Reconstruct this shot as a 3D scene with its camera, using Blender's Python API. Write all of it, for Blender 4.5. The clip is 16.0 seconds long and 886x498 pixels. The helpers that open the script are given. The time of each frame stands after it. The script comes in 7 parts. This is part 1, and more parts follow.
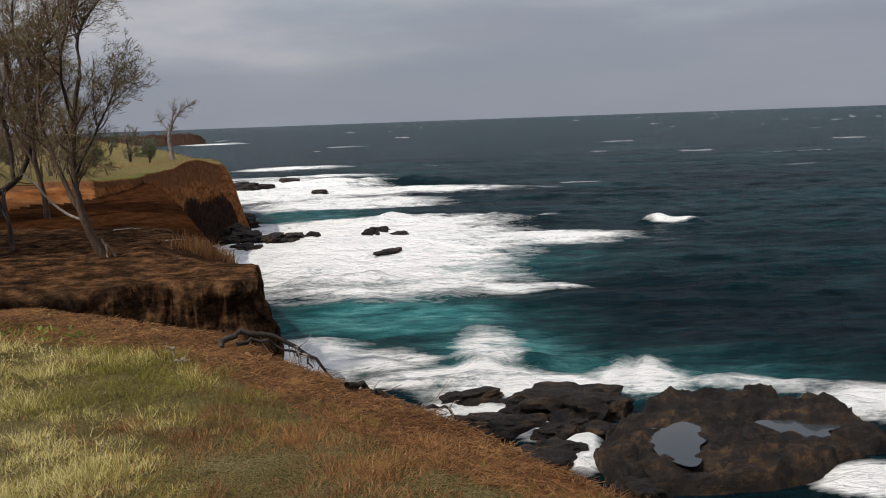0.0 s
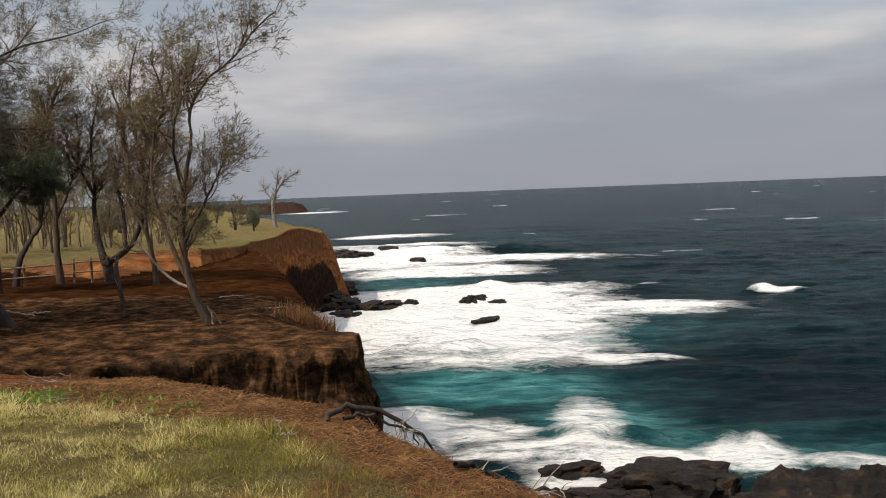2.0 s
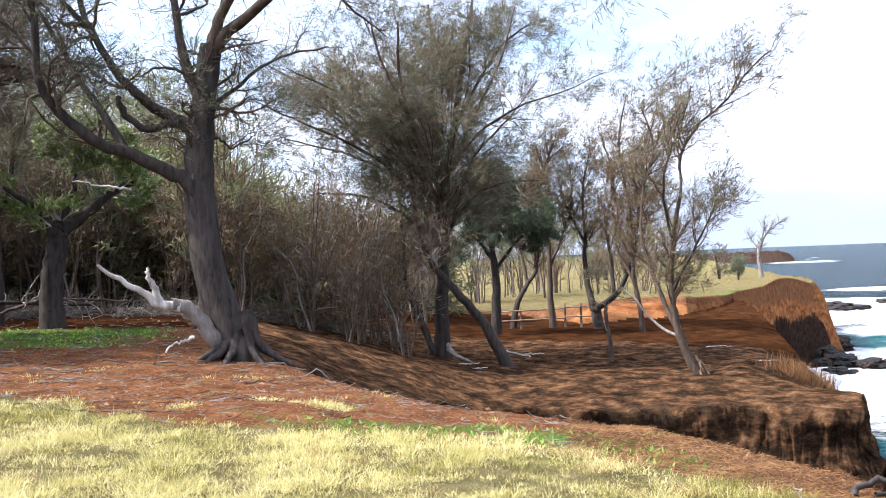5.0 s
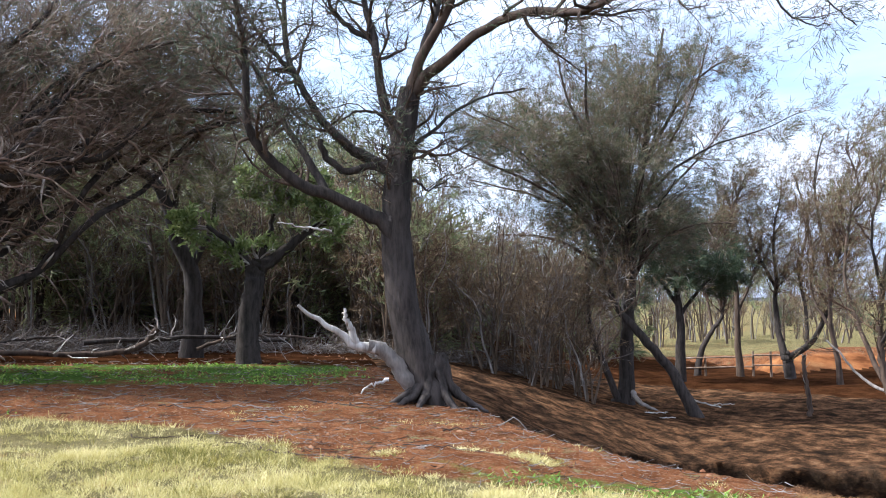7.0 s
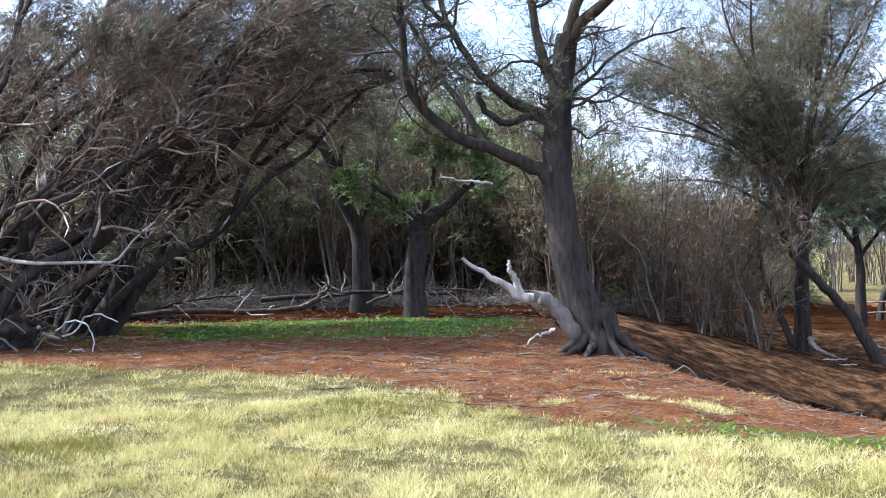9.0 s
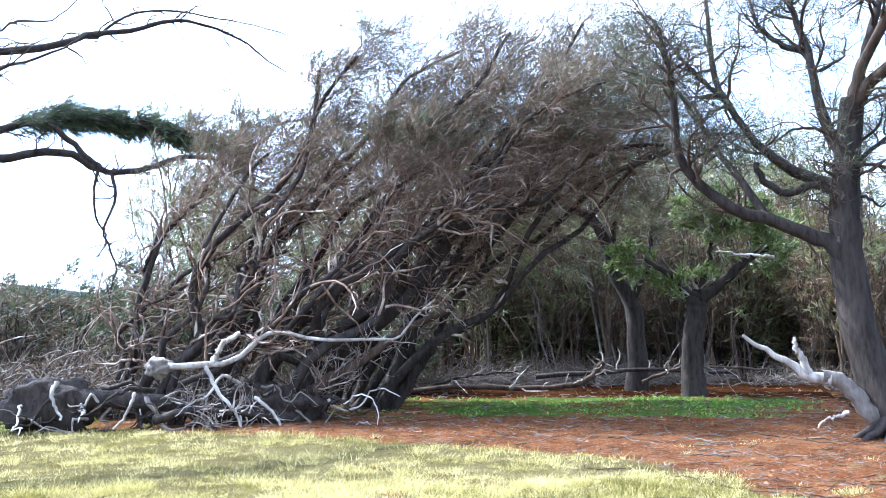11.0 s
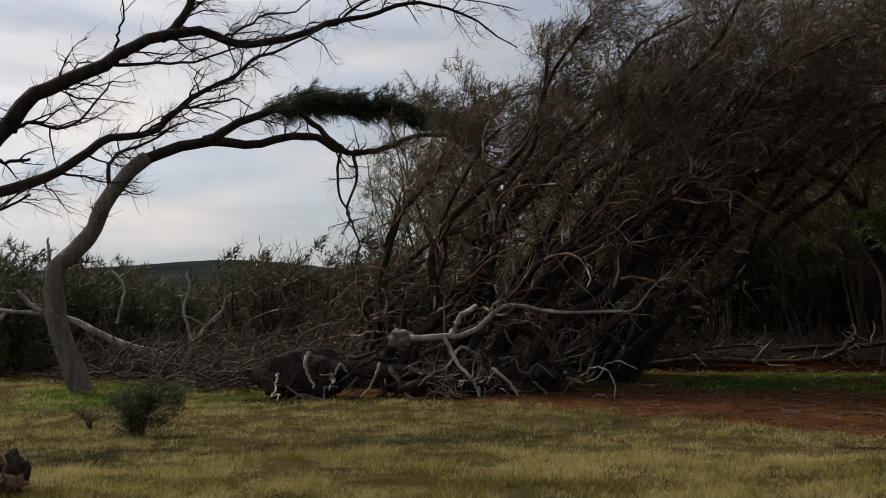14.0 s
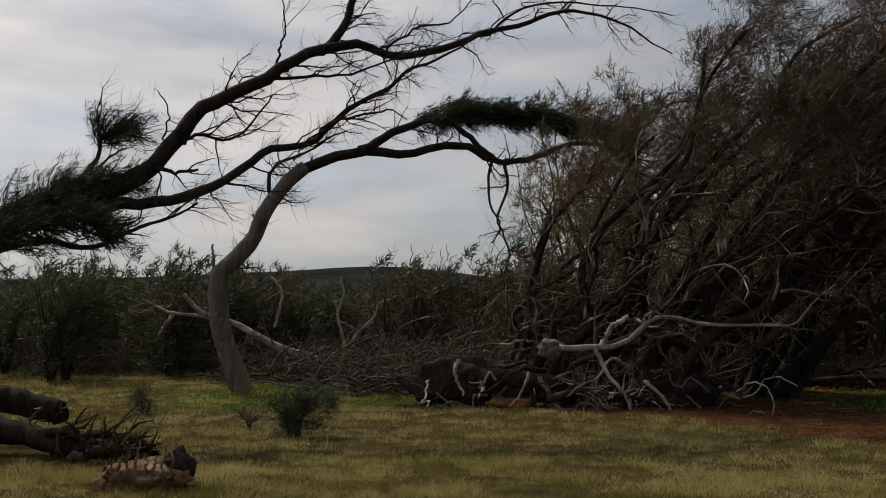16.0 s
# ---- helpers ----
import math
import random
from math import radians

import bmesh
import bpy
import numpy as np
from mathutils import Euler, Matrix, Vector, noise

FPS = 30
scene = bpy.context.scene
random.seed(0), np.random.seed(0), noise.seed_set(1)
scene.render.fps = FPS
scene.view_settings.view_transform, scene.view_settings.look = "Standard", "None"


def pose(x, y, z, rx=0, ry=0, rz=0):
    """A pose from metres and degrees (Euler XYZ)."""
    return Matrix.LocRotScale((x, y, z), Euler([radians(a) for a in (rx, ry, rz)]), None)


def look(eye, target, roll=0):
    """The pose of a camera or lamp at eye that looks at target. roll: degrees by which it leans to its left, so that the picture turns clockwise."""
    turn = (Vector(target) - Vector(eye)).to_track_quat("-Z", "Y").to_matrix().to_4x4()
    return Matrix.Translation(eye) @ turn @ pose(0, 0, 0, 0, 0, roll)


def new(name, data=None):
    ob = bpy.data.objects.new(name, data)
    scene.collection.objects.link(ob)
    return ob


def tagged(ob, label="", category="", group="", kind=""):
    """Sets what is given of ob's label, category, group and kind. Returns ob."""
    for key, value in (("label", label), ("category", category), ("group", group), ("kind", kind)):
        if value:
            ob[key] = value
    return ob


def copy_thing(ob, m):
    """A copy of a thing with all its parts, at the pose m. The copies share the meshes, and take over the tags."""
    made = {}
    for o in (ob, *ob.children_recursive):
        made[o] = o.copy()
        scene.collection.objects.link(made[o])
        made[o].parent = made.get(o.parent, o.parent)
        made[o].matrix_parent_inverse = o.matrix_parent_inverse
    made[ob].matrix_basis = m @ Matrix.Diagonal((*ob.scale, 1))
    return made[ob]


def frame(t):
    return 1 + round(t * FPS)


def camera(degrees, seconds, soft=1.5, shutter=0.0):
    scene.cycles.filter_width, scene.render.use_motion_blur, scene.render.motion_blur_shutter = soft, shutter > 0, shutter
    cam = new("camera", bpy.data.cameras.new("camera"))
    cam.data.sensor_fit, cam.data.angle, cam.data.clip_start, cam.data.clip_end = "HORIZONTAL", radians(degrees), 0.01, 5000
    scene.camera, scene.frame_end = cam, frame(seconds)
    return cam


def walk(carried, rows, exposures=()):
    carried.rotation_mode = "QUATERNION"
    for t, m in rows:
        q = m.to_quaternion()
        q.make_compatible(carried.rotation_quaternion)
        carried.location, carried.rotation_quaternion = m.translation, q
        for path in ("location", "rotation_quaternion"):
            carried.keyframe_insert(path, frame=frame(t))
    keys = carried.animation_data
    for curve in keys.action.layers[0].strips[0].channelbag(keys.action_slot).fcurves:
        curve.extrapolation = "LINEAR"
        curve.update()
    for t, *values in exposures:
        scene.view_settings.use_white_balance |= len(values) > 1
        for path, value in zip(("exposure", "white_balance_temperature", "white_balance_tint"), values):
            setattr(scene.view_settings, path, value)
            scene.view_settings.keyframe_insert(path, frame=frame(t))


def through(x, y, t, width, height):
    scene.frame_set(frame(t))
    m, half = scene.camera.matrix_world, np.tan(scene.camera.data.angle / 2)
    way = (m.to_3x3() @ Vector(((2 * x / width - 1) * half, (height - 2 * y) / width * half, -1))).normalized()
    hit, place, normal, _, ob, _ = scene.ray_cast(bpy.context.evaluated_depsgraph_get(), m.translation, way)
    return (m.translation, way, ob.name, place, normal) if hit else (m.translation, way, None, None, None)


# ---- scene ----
cam = camera(47.6, 16.0, 1.0)
PATH = [
    (0, (-0.000, 0.000, 1.600), (-0.000, 9.917, 0.311), -2.04),
    (0.5, (-0.018, 0.067, 1.582), (-0.067, 10.002, 0.449), -2.56),
    (1, (-0.037, 0.095, 1.586), (-0.028, 10.049, 0.621), -2.19),
    (1.5, (-0.009, 0.040, 1.600), (-0.023, 10.013, 0.859), -2.15),
    (2, (-0.092, 0.132, 1.631), (-1.030, 10.071, 1.049), -2.21),
    (2.5, (-0.232, 0.342, 1.604), (-2.287, 10.127, 1.441), -1.87),
    (3, (-0.275, 0.269, 1.627), (-3.157, 9.839, 1.288), -1.67),
    (3.5, (-0.323, 0.382, 1.609), (-3.793, 9.759, 1.443), -1.56),
    (4, (-0.354, 0.455, 1.597), (-4.256, 9.662, 1.493), -2.33),
    (4.5, (-0.351, 0.441, 1.600), (-5.200, 9.187, 1.567), -3.07),
    (4.7, (-0.364, 0.469, 1.597), (-5.457, 9.075, 1.619), -2.77),
    (6.8, (-0.898, 0.488, 1.680), (-7.285, 8.168, 2.149), -0.78),
    (7, (-0.928, 0.507, 1.707), (-7.586, 7.950, 2.221), -0.97),
    (7.5, (-0.921, 0.498, 1.689), (-7.863, 7.684, 2.114), -0.30),
    (8, (-0.921, 0.493, 1.707), (-7.922, 7.625, 2.068), -0.79),
    (8.2, (-0.943, 0.492, 1.692), (-8.142, 7.432, 1.689), -1.32),
    (10.3, (-0.921, 0.496, 1.698), (-9.283, 5.968, 2.068), -3.80),
    (10.5, (-0.913, 0.508, 1.693), (-9.456, 5.704, 1.818), -3.12),
    (11, (-0.909, 0.494, 1.707), (-10.030, 4.478, 2.675), -2.61),
    (11.5, (-0.897, 0.480, 1.697), (-10.198, 3.974, 2.825), -2.91),
    (12, (-0.890, 0.481, 1.704), (-10.424, 3.294, 2.793), -3.51),
    (12.5, (-0.893, 0.472, 1.705), (-10.555, 2.939, 2.464), -3.27),
    (13, (-0.897, 0.464, 1.708), (-10.650, 2.608, 2.247), -2.69),
    (13.5, (-0.893, 0.462, 1.703), (-10.648, 2.566, 2.337), -1.88),
    (14, (-0.889, 0.460, 1.703), (-10.695, 2.246, 2.505), -2.57),
    (14.5, (-0.890, 0.448, 1.714), (-10.736, 1.993, 2.532), -2.38),
    (15, (-0.890, 0.443, 1.716), (-10.781, 1.636, 2.572), -1.72),
    (15.5, (-0.894, 0.435, 1.712), (-10.825, 1.138, 2.643), -2.55),
    (16, (-0.888, 0.432, 1.718), (-10.839, 0.752, 2.651), -1.31),
]
EXPOSURES = [(0.0, -0.33, 6800, 10), (0.5, -0.30, 7000, 10), (1.5, -0.17, 7200, 10), (2.2, -0.05, 7200, 10), (2.6, 0.2, 7300, 10), (3.5, 1.25, 7500, 10), (4.0, 1.5, 6500, 10), (4.7, 1.5, 5900, 11), (7.0, 1.25, 5600, 9), (8.2, 1.17, 5500, 9), (10.3, 2.05, 5000, 6), (10.6, 2.05, 5000, 6), (11.1, 2.0, 5100, 7), (11.5, 1.15, 5300, 8),
             (11.8, 0.55, 5700, 9), (12.0, -0.22, 5900, 8), (12.3, -1.05, 6900, 10), (12.6, -1.1, 7000, 10), (13.0, -1.4, 7100, 10), (14.0, -1.15, 7200, 10), (15.0, -1.38, 7300, 10), (16.0, -1.47, 7400, 10)]
walk(cam, [(t, look(eye, target, roll)) for t, eye, target, roll in PATH], EXPOSURES)


# ---------------- world, sun, exposure ----------------
SEA = -9.0
SUN_YAW, SUN_EL = 127.0, 49.0


def plan(yaw, r):
    """A place in plan: yaw in degrees to the left of the y axis, r metres from the origin."""
    a = radians(yaw)
    return (-r * math.sin(a), r * math.cos(a))


world = bpy.data.worlds.new("world")
scene.world = world
world.use_nodes = True
wn, wl = world.node_tree.nodes, world.node_tree.links
background = wn["Background"]
sky = wn.new("ShaderNodeTexSky")
sky.sky_type, sky.sun_disc = "NISHITA", False
sky.sun_elevation, sky.sun_rotation = radians(SUN_EL), radians(-SUN_YAW)
sky.dust_density = 0.8
coords = wn.new("ShaderNodeTexCoord")
stretch = wn.new("ShaderNodeMapping")
stretch.inputs["Scale"].default_value = (1.6, 1.6, 7.0)
wl.new(coords.outputs["Generated"], stretch.inputs["Vector"])
cloud_noise = wn.new("ShaderNodeTexNoise")
cloud_noise.inputs["Scale"].default_value = 1.25
cloud_noise.inputs["Detail"].default_value = 9.0
cloud_noise.inputs["Roughness"].default_value = 0.56
wl.new(stretch.outputs["Vector"], cloud_noise.inputs["Vector"])
cloud_cover = wn.new("ShaderNodeValToRGB")
cloud_cover.color_ramp.elements[0].position, cloud_cover.color_ramp.elements[1].position = 0.30, 0.60
cloud_cover.color_ramp.elements[0].color = (0.28, 0.28, 0.28, 1)
wl.new(cloud_noise.outputs["Fac"], cloud_cover.inputs["Fac"])
shade_noise = wn.new("ShaderNodeTexNoise")
shade_noise.inputs["Scale"].default_value = 2.6
shade_noise.inputs["Detail"].default_value = 7.0
wl.new(stretch.outputs["Vector"], shade_noise.inputs["Vector"])
cloud_shade = wn.new("ShaderNodeValToRGB")
cloud_shade.color_ramp.elements[0].position, cloud_shade.color_ramp.elements[1].position = 0.3, 0.68
cloud_shade.color_ramp.elements[0].color = (3.3, 3.75, 4.7, 1)
cloud_shade.color_ramp.elements[1].color = (6.5, 6.5, 6.9, 1)
wl.new(shade_noise.outputs["Fac"], cloud_shade.inputs["Fac"])
clouds = wn.new("ShaderNodeMix")
clouds.data_type = "RGBA"
wl.new(cloud_cover.outputs["Color"], clouds.inputs["Factor"])
wl.new(sky.outputs["Color"], clouds.inputs["A"])
wl.new(cloud_shade.outputs["Color"], clouds.inputs["B"])
# a low bank of blue-grey cloud far out over the sea
seaward_dot = wn.new("ShaderNodeVectorMath")
seaward_dot.operation = "DOT_PRODUCT"
seaward_dot.inputs[1].default_value = (0.42, 0.91, -3.6)
wl.new(coords.outputs["Generated"], seaward_dot.inputs[0])
bank_noise = wn.new("ShaderNodeTexNoise")
bank_noise.inputs["Scale"].default_value, bank_noise.inputs["Detail"].default_value = 1.9, 6.0
wl.new(stretch.outputs["Vector"], bank_noise.inputs["Vector"])
bank_edge = wn.new("ShaderNodeMath")
bank_edge.operation, bank_edge.inputs[1].default_value = "MULTIPLY_ADD", 0.55
wl.new(bank_noise.outputs["Fac"], bank_edge.inputs[0])
wl.new(seaward_dot.outputs["Value"], bank_edge.inputs[2])
bank_cover = wn.new("ShaderNodeMapRange")
bank_cover.interpolation_type = "SMOOTHSTEP"
bank_cover.inputs["From Min"].default_value, bank_cover.inputs["From Max"].default_value = 0.66, 0.98
bank_cover.inputs["To Max"].default_value = 0.85
wl.new(bank_edge.outputs["Value"], bank_cover.inputs["Value"])
cloud_bank = wn.new("ShaderNodeMix")
cloud_bank.data_type = "RGBA"
cloud_bank.inputs["B"].default_value = (2.75, 3.1, 3.95, 1)
wl.new(bank_cover.outputs["Result"], cloud_bank.inputs["Factor"])
wl.new(clouds.outputs["Result"], cloud_bank.inputs["A"])
# thin cloud scatters the sun's light forward, so the sky is brighter on the sun's side
towards = wn.new("ShaderNodeVectorMath")
towards.operation = "DOT_PRODUCT"
towards.inputs[1].default_value = Vector((*plan(SUN_YAW, math.cos(radians(SUN_EL))), math.sin(radians(SUN_EL))))
wl.new(coords.outputs["Generated"], towards.inputs[0])
ahead = wn.new("ShaderNodeMath")
ahead.operation, ahead.inputs[1].default_value = "MAXIMUM", 0.0
wl.new(towards.outputs["Value"], ahead.inputs[0])
square = wn.new("ShaderNodeMath")
square.operation, square.inputs[1].default_value = "POWER", 2.2
wl.new(ahead.outputs["Value"], square.inputs[0])
glow = wn.new("ShaderNodeMath")
glow.operation, glow.inputs[1].default_value, glow.inputs[2].default_value = "MULTIPLY_ADD", 3.3, 1.0
wl.new(square.outputs["Value"], glow.inputs[0])
lit = wn.new("ShaderNodeVectorMath")
lit.operation = "SCALE"
wl.new(cloud_bank.outputs["Result"], lit.inputs[0])
wl.new(glow.outputs["Value"], lit.inputs["Scale"])
wl.new(lit.outputs["Vector"], background.inputs["Color"])
background.inputs["Strength"].default_value = 0.112

sun_data = bpy.data.lights.new("sun", "SUN")
sun_data.energy, sun_data.angle, sun_data.color = 4.9, radians(0.6), (1.0, 0.93, 0.82)
sun = new("sun", sun_data)
sun.matrix_world = look((0, 0, 60), Vector((0, 0, 60)) - Vector((*plan(SUN_YAW, 10), 10 * math.tan(radians(SUN_EL)))))


# ---------------- materials ----------------
def rgb(c):
    return (*c, 1.0)


class Nodes:
    """A node material with a few shorthand makers."""

    def __init__(self, name, rough=0.9, spec=0.3):
        self.mat = bpy.data.materials.new(name)
        self.mat.use_nodes = True
        self.n, self.l = self.mat.node_tree.nodes, self.mat.node_tree.links
        self.p = self.n["Principled BSDF"]
        self.p.inputs["Roughness"].default_value = rough
        self.p.inputs["Specular IOR Level"].default_value = spec
        self.co = self.n.new("ShaderNodeTexCoord").outputs["Object"]

    def noise(self, scale, detail=4.0, rough=0.55, squash=(1, 1, 1), world_place=False):
        m = self.n.new("ShaderNodeMapping")
        m.inputs["Scale"].default_value = squash
        src = self.n.new("ShaderNodeNewGeometry").outputs["Position"] if world_place else self.co
        self.l.new(src, m.inputs["Vector"])
        t = self.n.new("ShaderNodeTexNoise")
        t.inputs["Scale"].default_value, t.inputs["Detail"].default_value, t.inputs["Roughness"].default_value = scale, detail, rough
        self.l.new(m.outputs["Vector"], t.inputs["Vector"])
        return t.outputs["Fac"]

    def ramp(self, fac, *stops):
        r = self.n.new("ShaderNodeValToRGB").color_ramp
        node = self.n[-1]
        while len(r.elements) < len(stops):
            r.elements.new(0.5)
        for e, (pos, c) in zip(r.elements, stops):
            e.position, e.color = pos, rgb(c) if len(c) == 3 else c
        self.l.new(fac, node.inputs["Fac"])
        return node.outputs["Color"]

    def step(self, fac, lo, hi):
        m = self.n.new("ShaderNodeMapRange")
        m.inputs["From Min"].default_value, m.inputs["From Max"].default_value = lo, hi
        self.l.new(fac, m.inputs["Value"])
        return m.outputs["Result"]

    def mix(self, fac, a, b, blend="MIX"):
        m = self.n.new("ShaderNodeMix")
        m.data_type, m.blend_type = "RGBA", blend
        for socket, v in (("Factor", fac), ("A", a), ("B", b)):
            if isinstance(v, (int, float)):
                m.inputs[socket].default_value = v
            elif isinstance(v, tuple):
                m.inputs[socket].default_value = rgb(v)
            else:
                self.l.new(v, m.inputs[socket])
        return m.outputs["Result"]

    def math(self, op, a, b):
        m = self.n.new("ShaderNodeMath")
        m.operation = op
        for i, v in enumerate((a, b)):
            if isinstance(v, (int, float)):
                m.inputs[i].default_value = v
            else:
                self.l.new(v, m.inputs[i])
        return m.outputs["Value"]

    def attr(self, name):
        a = self.n.new("ShaderNodeAttribute")
        a.attribute_name = name
        return a.outputs["Fac"]

    def island(self):
        return self.n.new("ShaderNodeNewGeometry").outputs["Random Per Island"]

    def colour(self, c):
        self.l.new(c, self.p.inputs["Base Color"])

    def bump(self, height, strength, distance):
        b = self.n.new("ShaderNodeBump")
        b.inputs["Strength"].default_value, b.inputs["Distance"].default_value = strength, distance
        self.l.new(height, b.inputs["Height"])
        self.l.new(b.outputs["Normal"], self.p.inputs["Normal"])


def bark(name, dark, mid, pale, patch=0.62, scale=9.0):
    k = Nodes(name, 0.92, 0.15)
    grain = k.noise(scale, 6, 0.65, (1, 1, 0.22))
    c = k.ramp(grain, (0.3, dark), (0.62, mid))
    lichen = k.step(k.noise(2.2, 5, 0.6), patch, patch + 0.09)
    k.colour(k.mix(lichen, c, pale))
    k.bump(grain, 0.9, 0.03)
    return k.mat


def leaf(name, a, b, c, gloss=0.55, through=0.25):
    k = Nodes(name, gloss, 0.25)
    col = k.ramp(k.island(), (0.0, a), (0.5, b), (1.0, c))
    k.colour(col)
    thin = k.n.new("ShaderNodeBsdfTranslucent")
    k.l.new(col, thin.inputs["Color"])
    m = k.n.new("ShaderNodeMixShader")
    m.inputs["Fac"].default_value = through
    k.l.new(k.p.outputs["BSDF"], m.inputs[1])
    k.l.new(thin.outputs["BSDF"], m.inputs[2])
    k.l.new(m.outputs["Shader"], k.n["Material Output"].inputs["Surface"])
    return k.mat


BARK = bark("dark_bark", (0.014, 0.011, 0.009), (0.052, 0.041, 0.035), (0.13, 0.112, 0.098), 0.68, 12)
BARK_BROWN = bark("brown_bark", (0.024, 0.016, 0.012), (0.088, 0.06, 0.043), (0.18, 0.145, 0.12), 0.67)
BARK_STEM = bark("tan_stem_bark", (0.036, 0.024, 0.016), (0.115, 0.08, 0.054), (0.27, 0.21, 0.16), 0.62)
BARK_PALE = bark("pale_bark", (0.09, 0.075, 0.065), (0.22, 0.19, 0.165), (0.32, 0.29, 0.265), 0.6)
DEADWOOD = bark("bleached_deadwood", (0.15, 0.125, 0.105), (0.46, 0.42, 0.375), (0.64, 0.605, 0.565), 0.55, 7)
TWIG = bark("grey_twig_bark", (0.09, 0.07, 0.06), (0.30, 0.25, 0.215), (0.54, 0.49, 0.45), 0.53, 5)
TWIG_DARK = bark("dark_twig_bark", (0.05, 0.04, 0.034), (0.165, 0.135, 0.115), (0.42, 0.38, 0.345), 0.57, 5)
TWIG_BROWN = bark("brown_twig_bark", (0.024, 0.014, 0.009), (0.09, 0.053, 0.034), (0.24, 0.17, 0.125), 0.63, 5)
TWIG_SHORN = bark("reddish_twig_bark", (0.06, 0.036, 0.026), (0.235, 0.16, 0.12), (0.48, 0.405, 0.345), 0.55, 5)
NEEDLE = leaf("grey_green_needles", (0.055, 0.062, 0.028), (0.11, 0.112, 0.05), (0.18, 0.155, 0.075))
NEEDLE_DRY = leaf("dry_brown_needles", (0.06, 0.035, 0.018), (0.125, 0.078, 0.04), (0.20, 0.14, 0.075))
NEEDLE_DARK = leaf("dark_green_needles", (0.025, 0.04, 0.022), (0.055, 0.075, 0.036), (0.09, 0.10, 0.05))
NEEDLE_BROWN = leaf("dull_brown_needles", (0.055, 0.038, 0.025), (0.125, 0.088, 0.058), (0.21, 0.16, 0.105))
BROADLEAF = leaf("bright_green_leaves", (0.08, 0.11, 0.03), (0.16, 0.20, 0.06), (0.27, 0.30, 0.12), 0.5, 0.35)


def turf_leaf(name, pale, mid, dark, brown):
    """Grass whose tone drifts over the ground, with a slight difference from blade to blade."""
    k = Nodes(name, 0.75, 0.2)
    drift = k.math("ADD", k.math("MULTIPLY", k.noise(0.8, 6, 0.66), 0.72), k.math("MULTIPLY", k.island(), 0.30))
    col = k.ramp(drift, (0.36, dark), (0.52, mid), (0.70, pale))
    col = k.mix(k.step(k.noise(1.9, 6, 0.7), 0.60, 0.72), col, brown)
    k.colour(col)
    thin = k.n.new("ShaderNodeBsdfTranslucent")
    k.l.new(col, thin.inputs["Color"])
    m = k.n.new("ShaderNodeMixShader")
    m.inputs["Fac"].default_value = 0.28
    k.l.new(k.p.outputs["BSDF"], m.inputs[1])
    k.l.new(thin.outputs["BSDF"], m.inputs[2])
    k.l.new(m.outputs["Shader"], k.n["Material Output"].inputs["Surface"])
    return k.mat


GRASS = turf_leaf("straw_grass_blades", (0.67, 0.585, 0.305), (0.50, 0.425, 0.165), (0.30, 0.26, 0.075), (0.30, 0.205, 0.10))
GRASS_GREEN = turf_leaf("olive_grass_blades", (0.32, 0.265, 0.068), (0.19, 0.165, 0.034), (0.078, 0.076, 0.016), (0.155, 0.10, 0.038))
GRASS_BROWN = turf_leaf("dry_brown_grass_blades", (0.37, 0.205, 0.085), (0.21, 0.10, 0.04), (0.082, 0.037, 0.016), (0.17, 0.12, 0.036))
WEED = leaf("green_weed_leaves", (0.07, 0.135, 0.02), (0.13, 0.23, 0.03), (0.27, 0.34, 0.07), 0.6, 0.4)


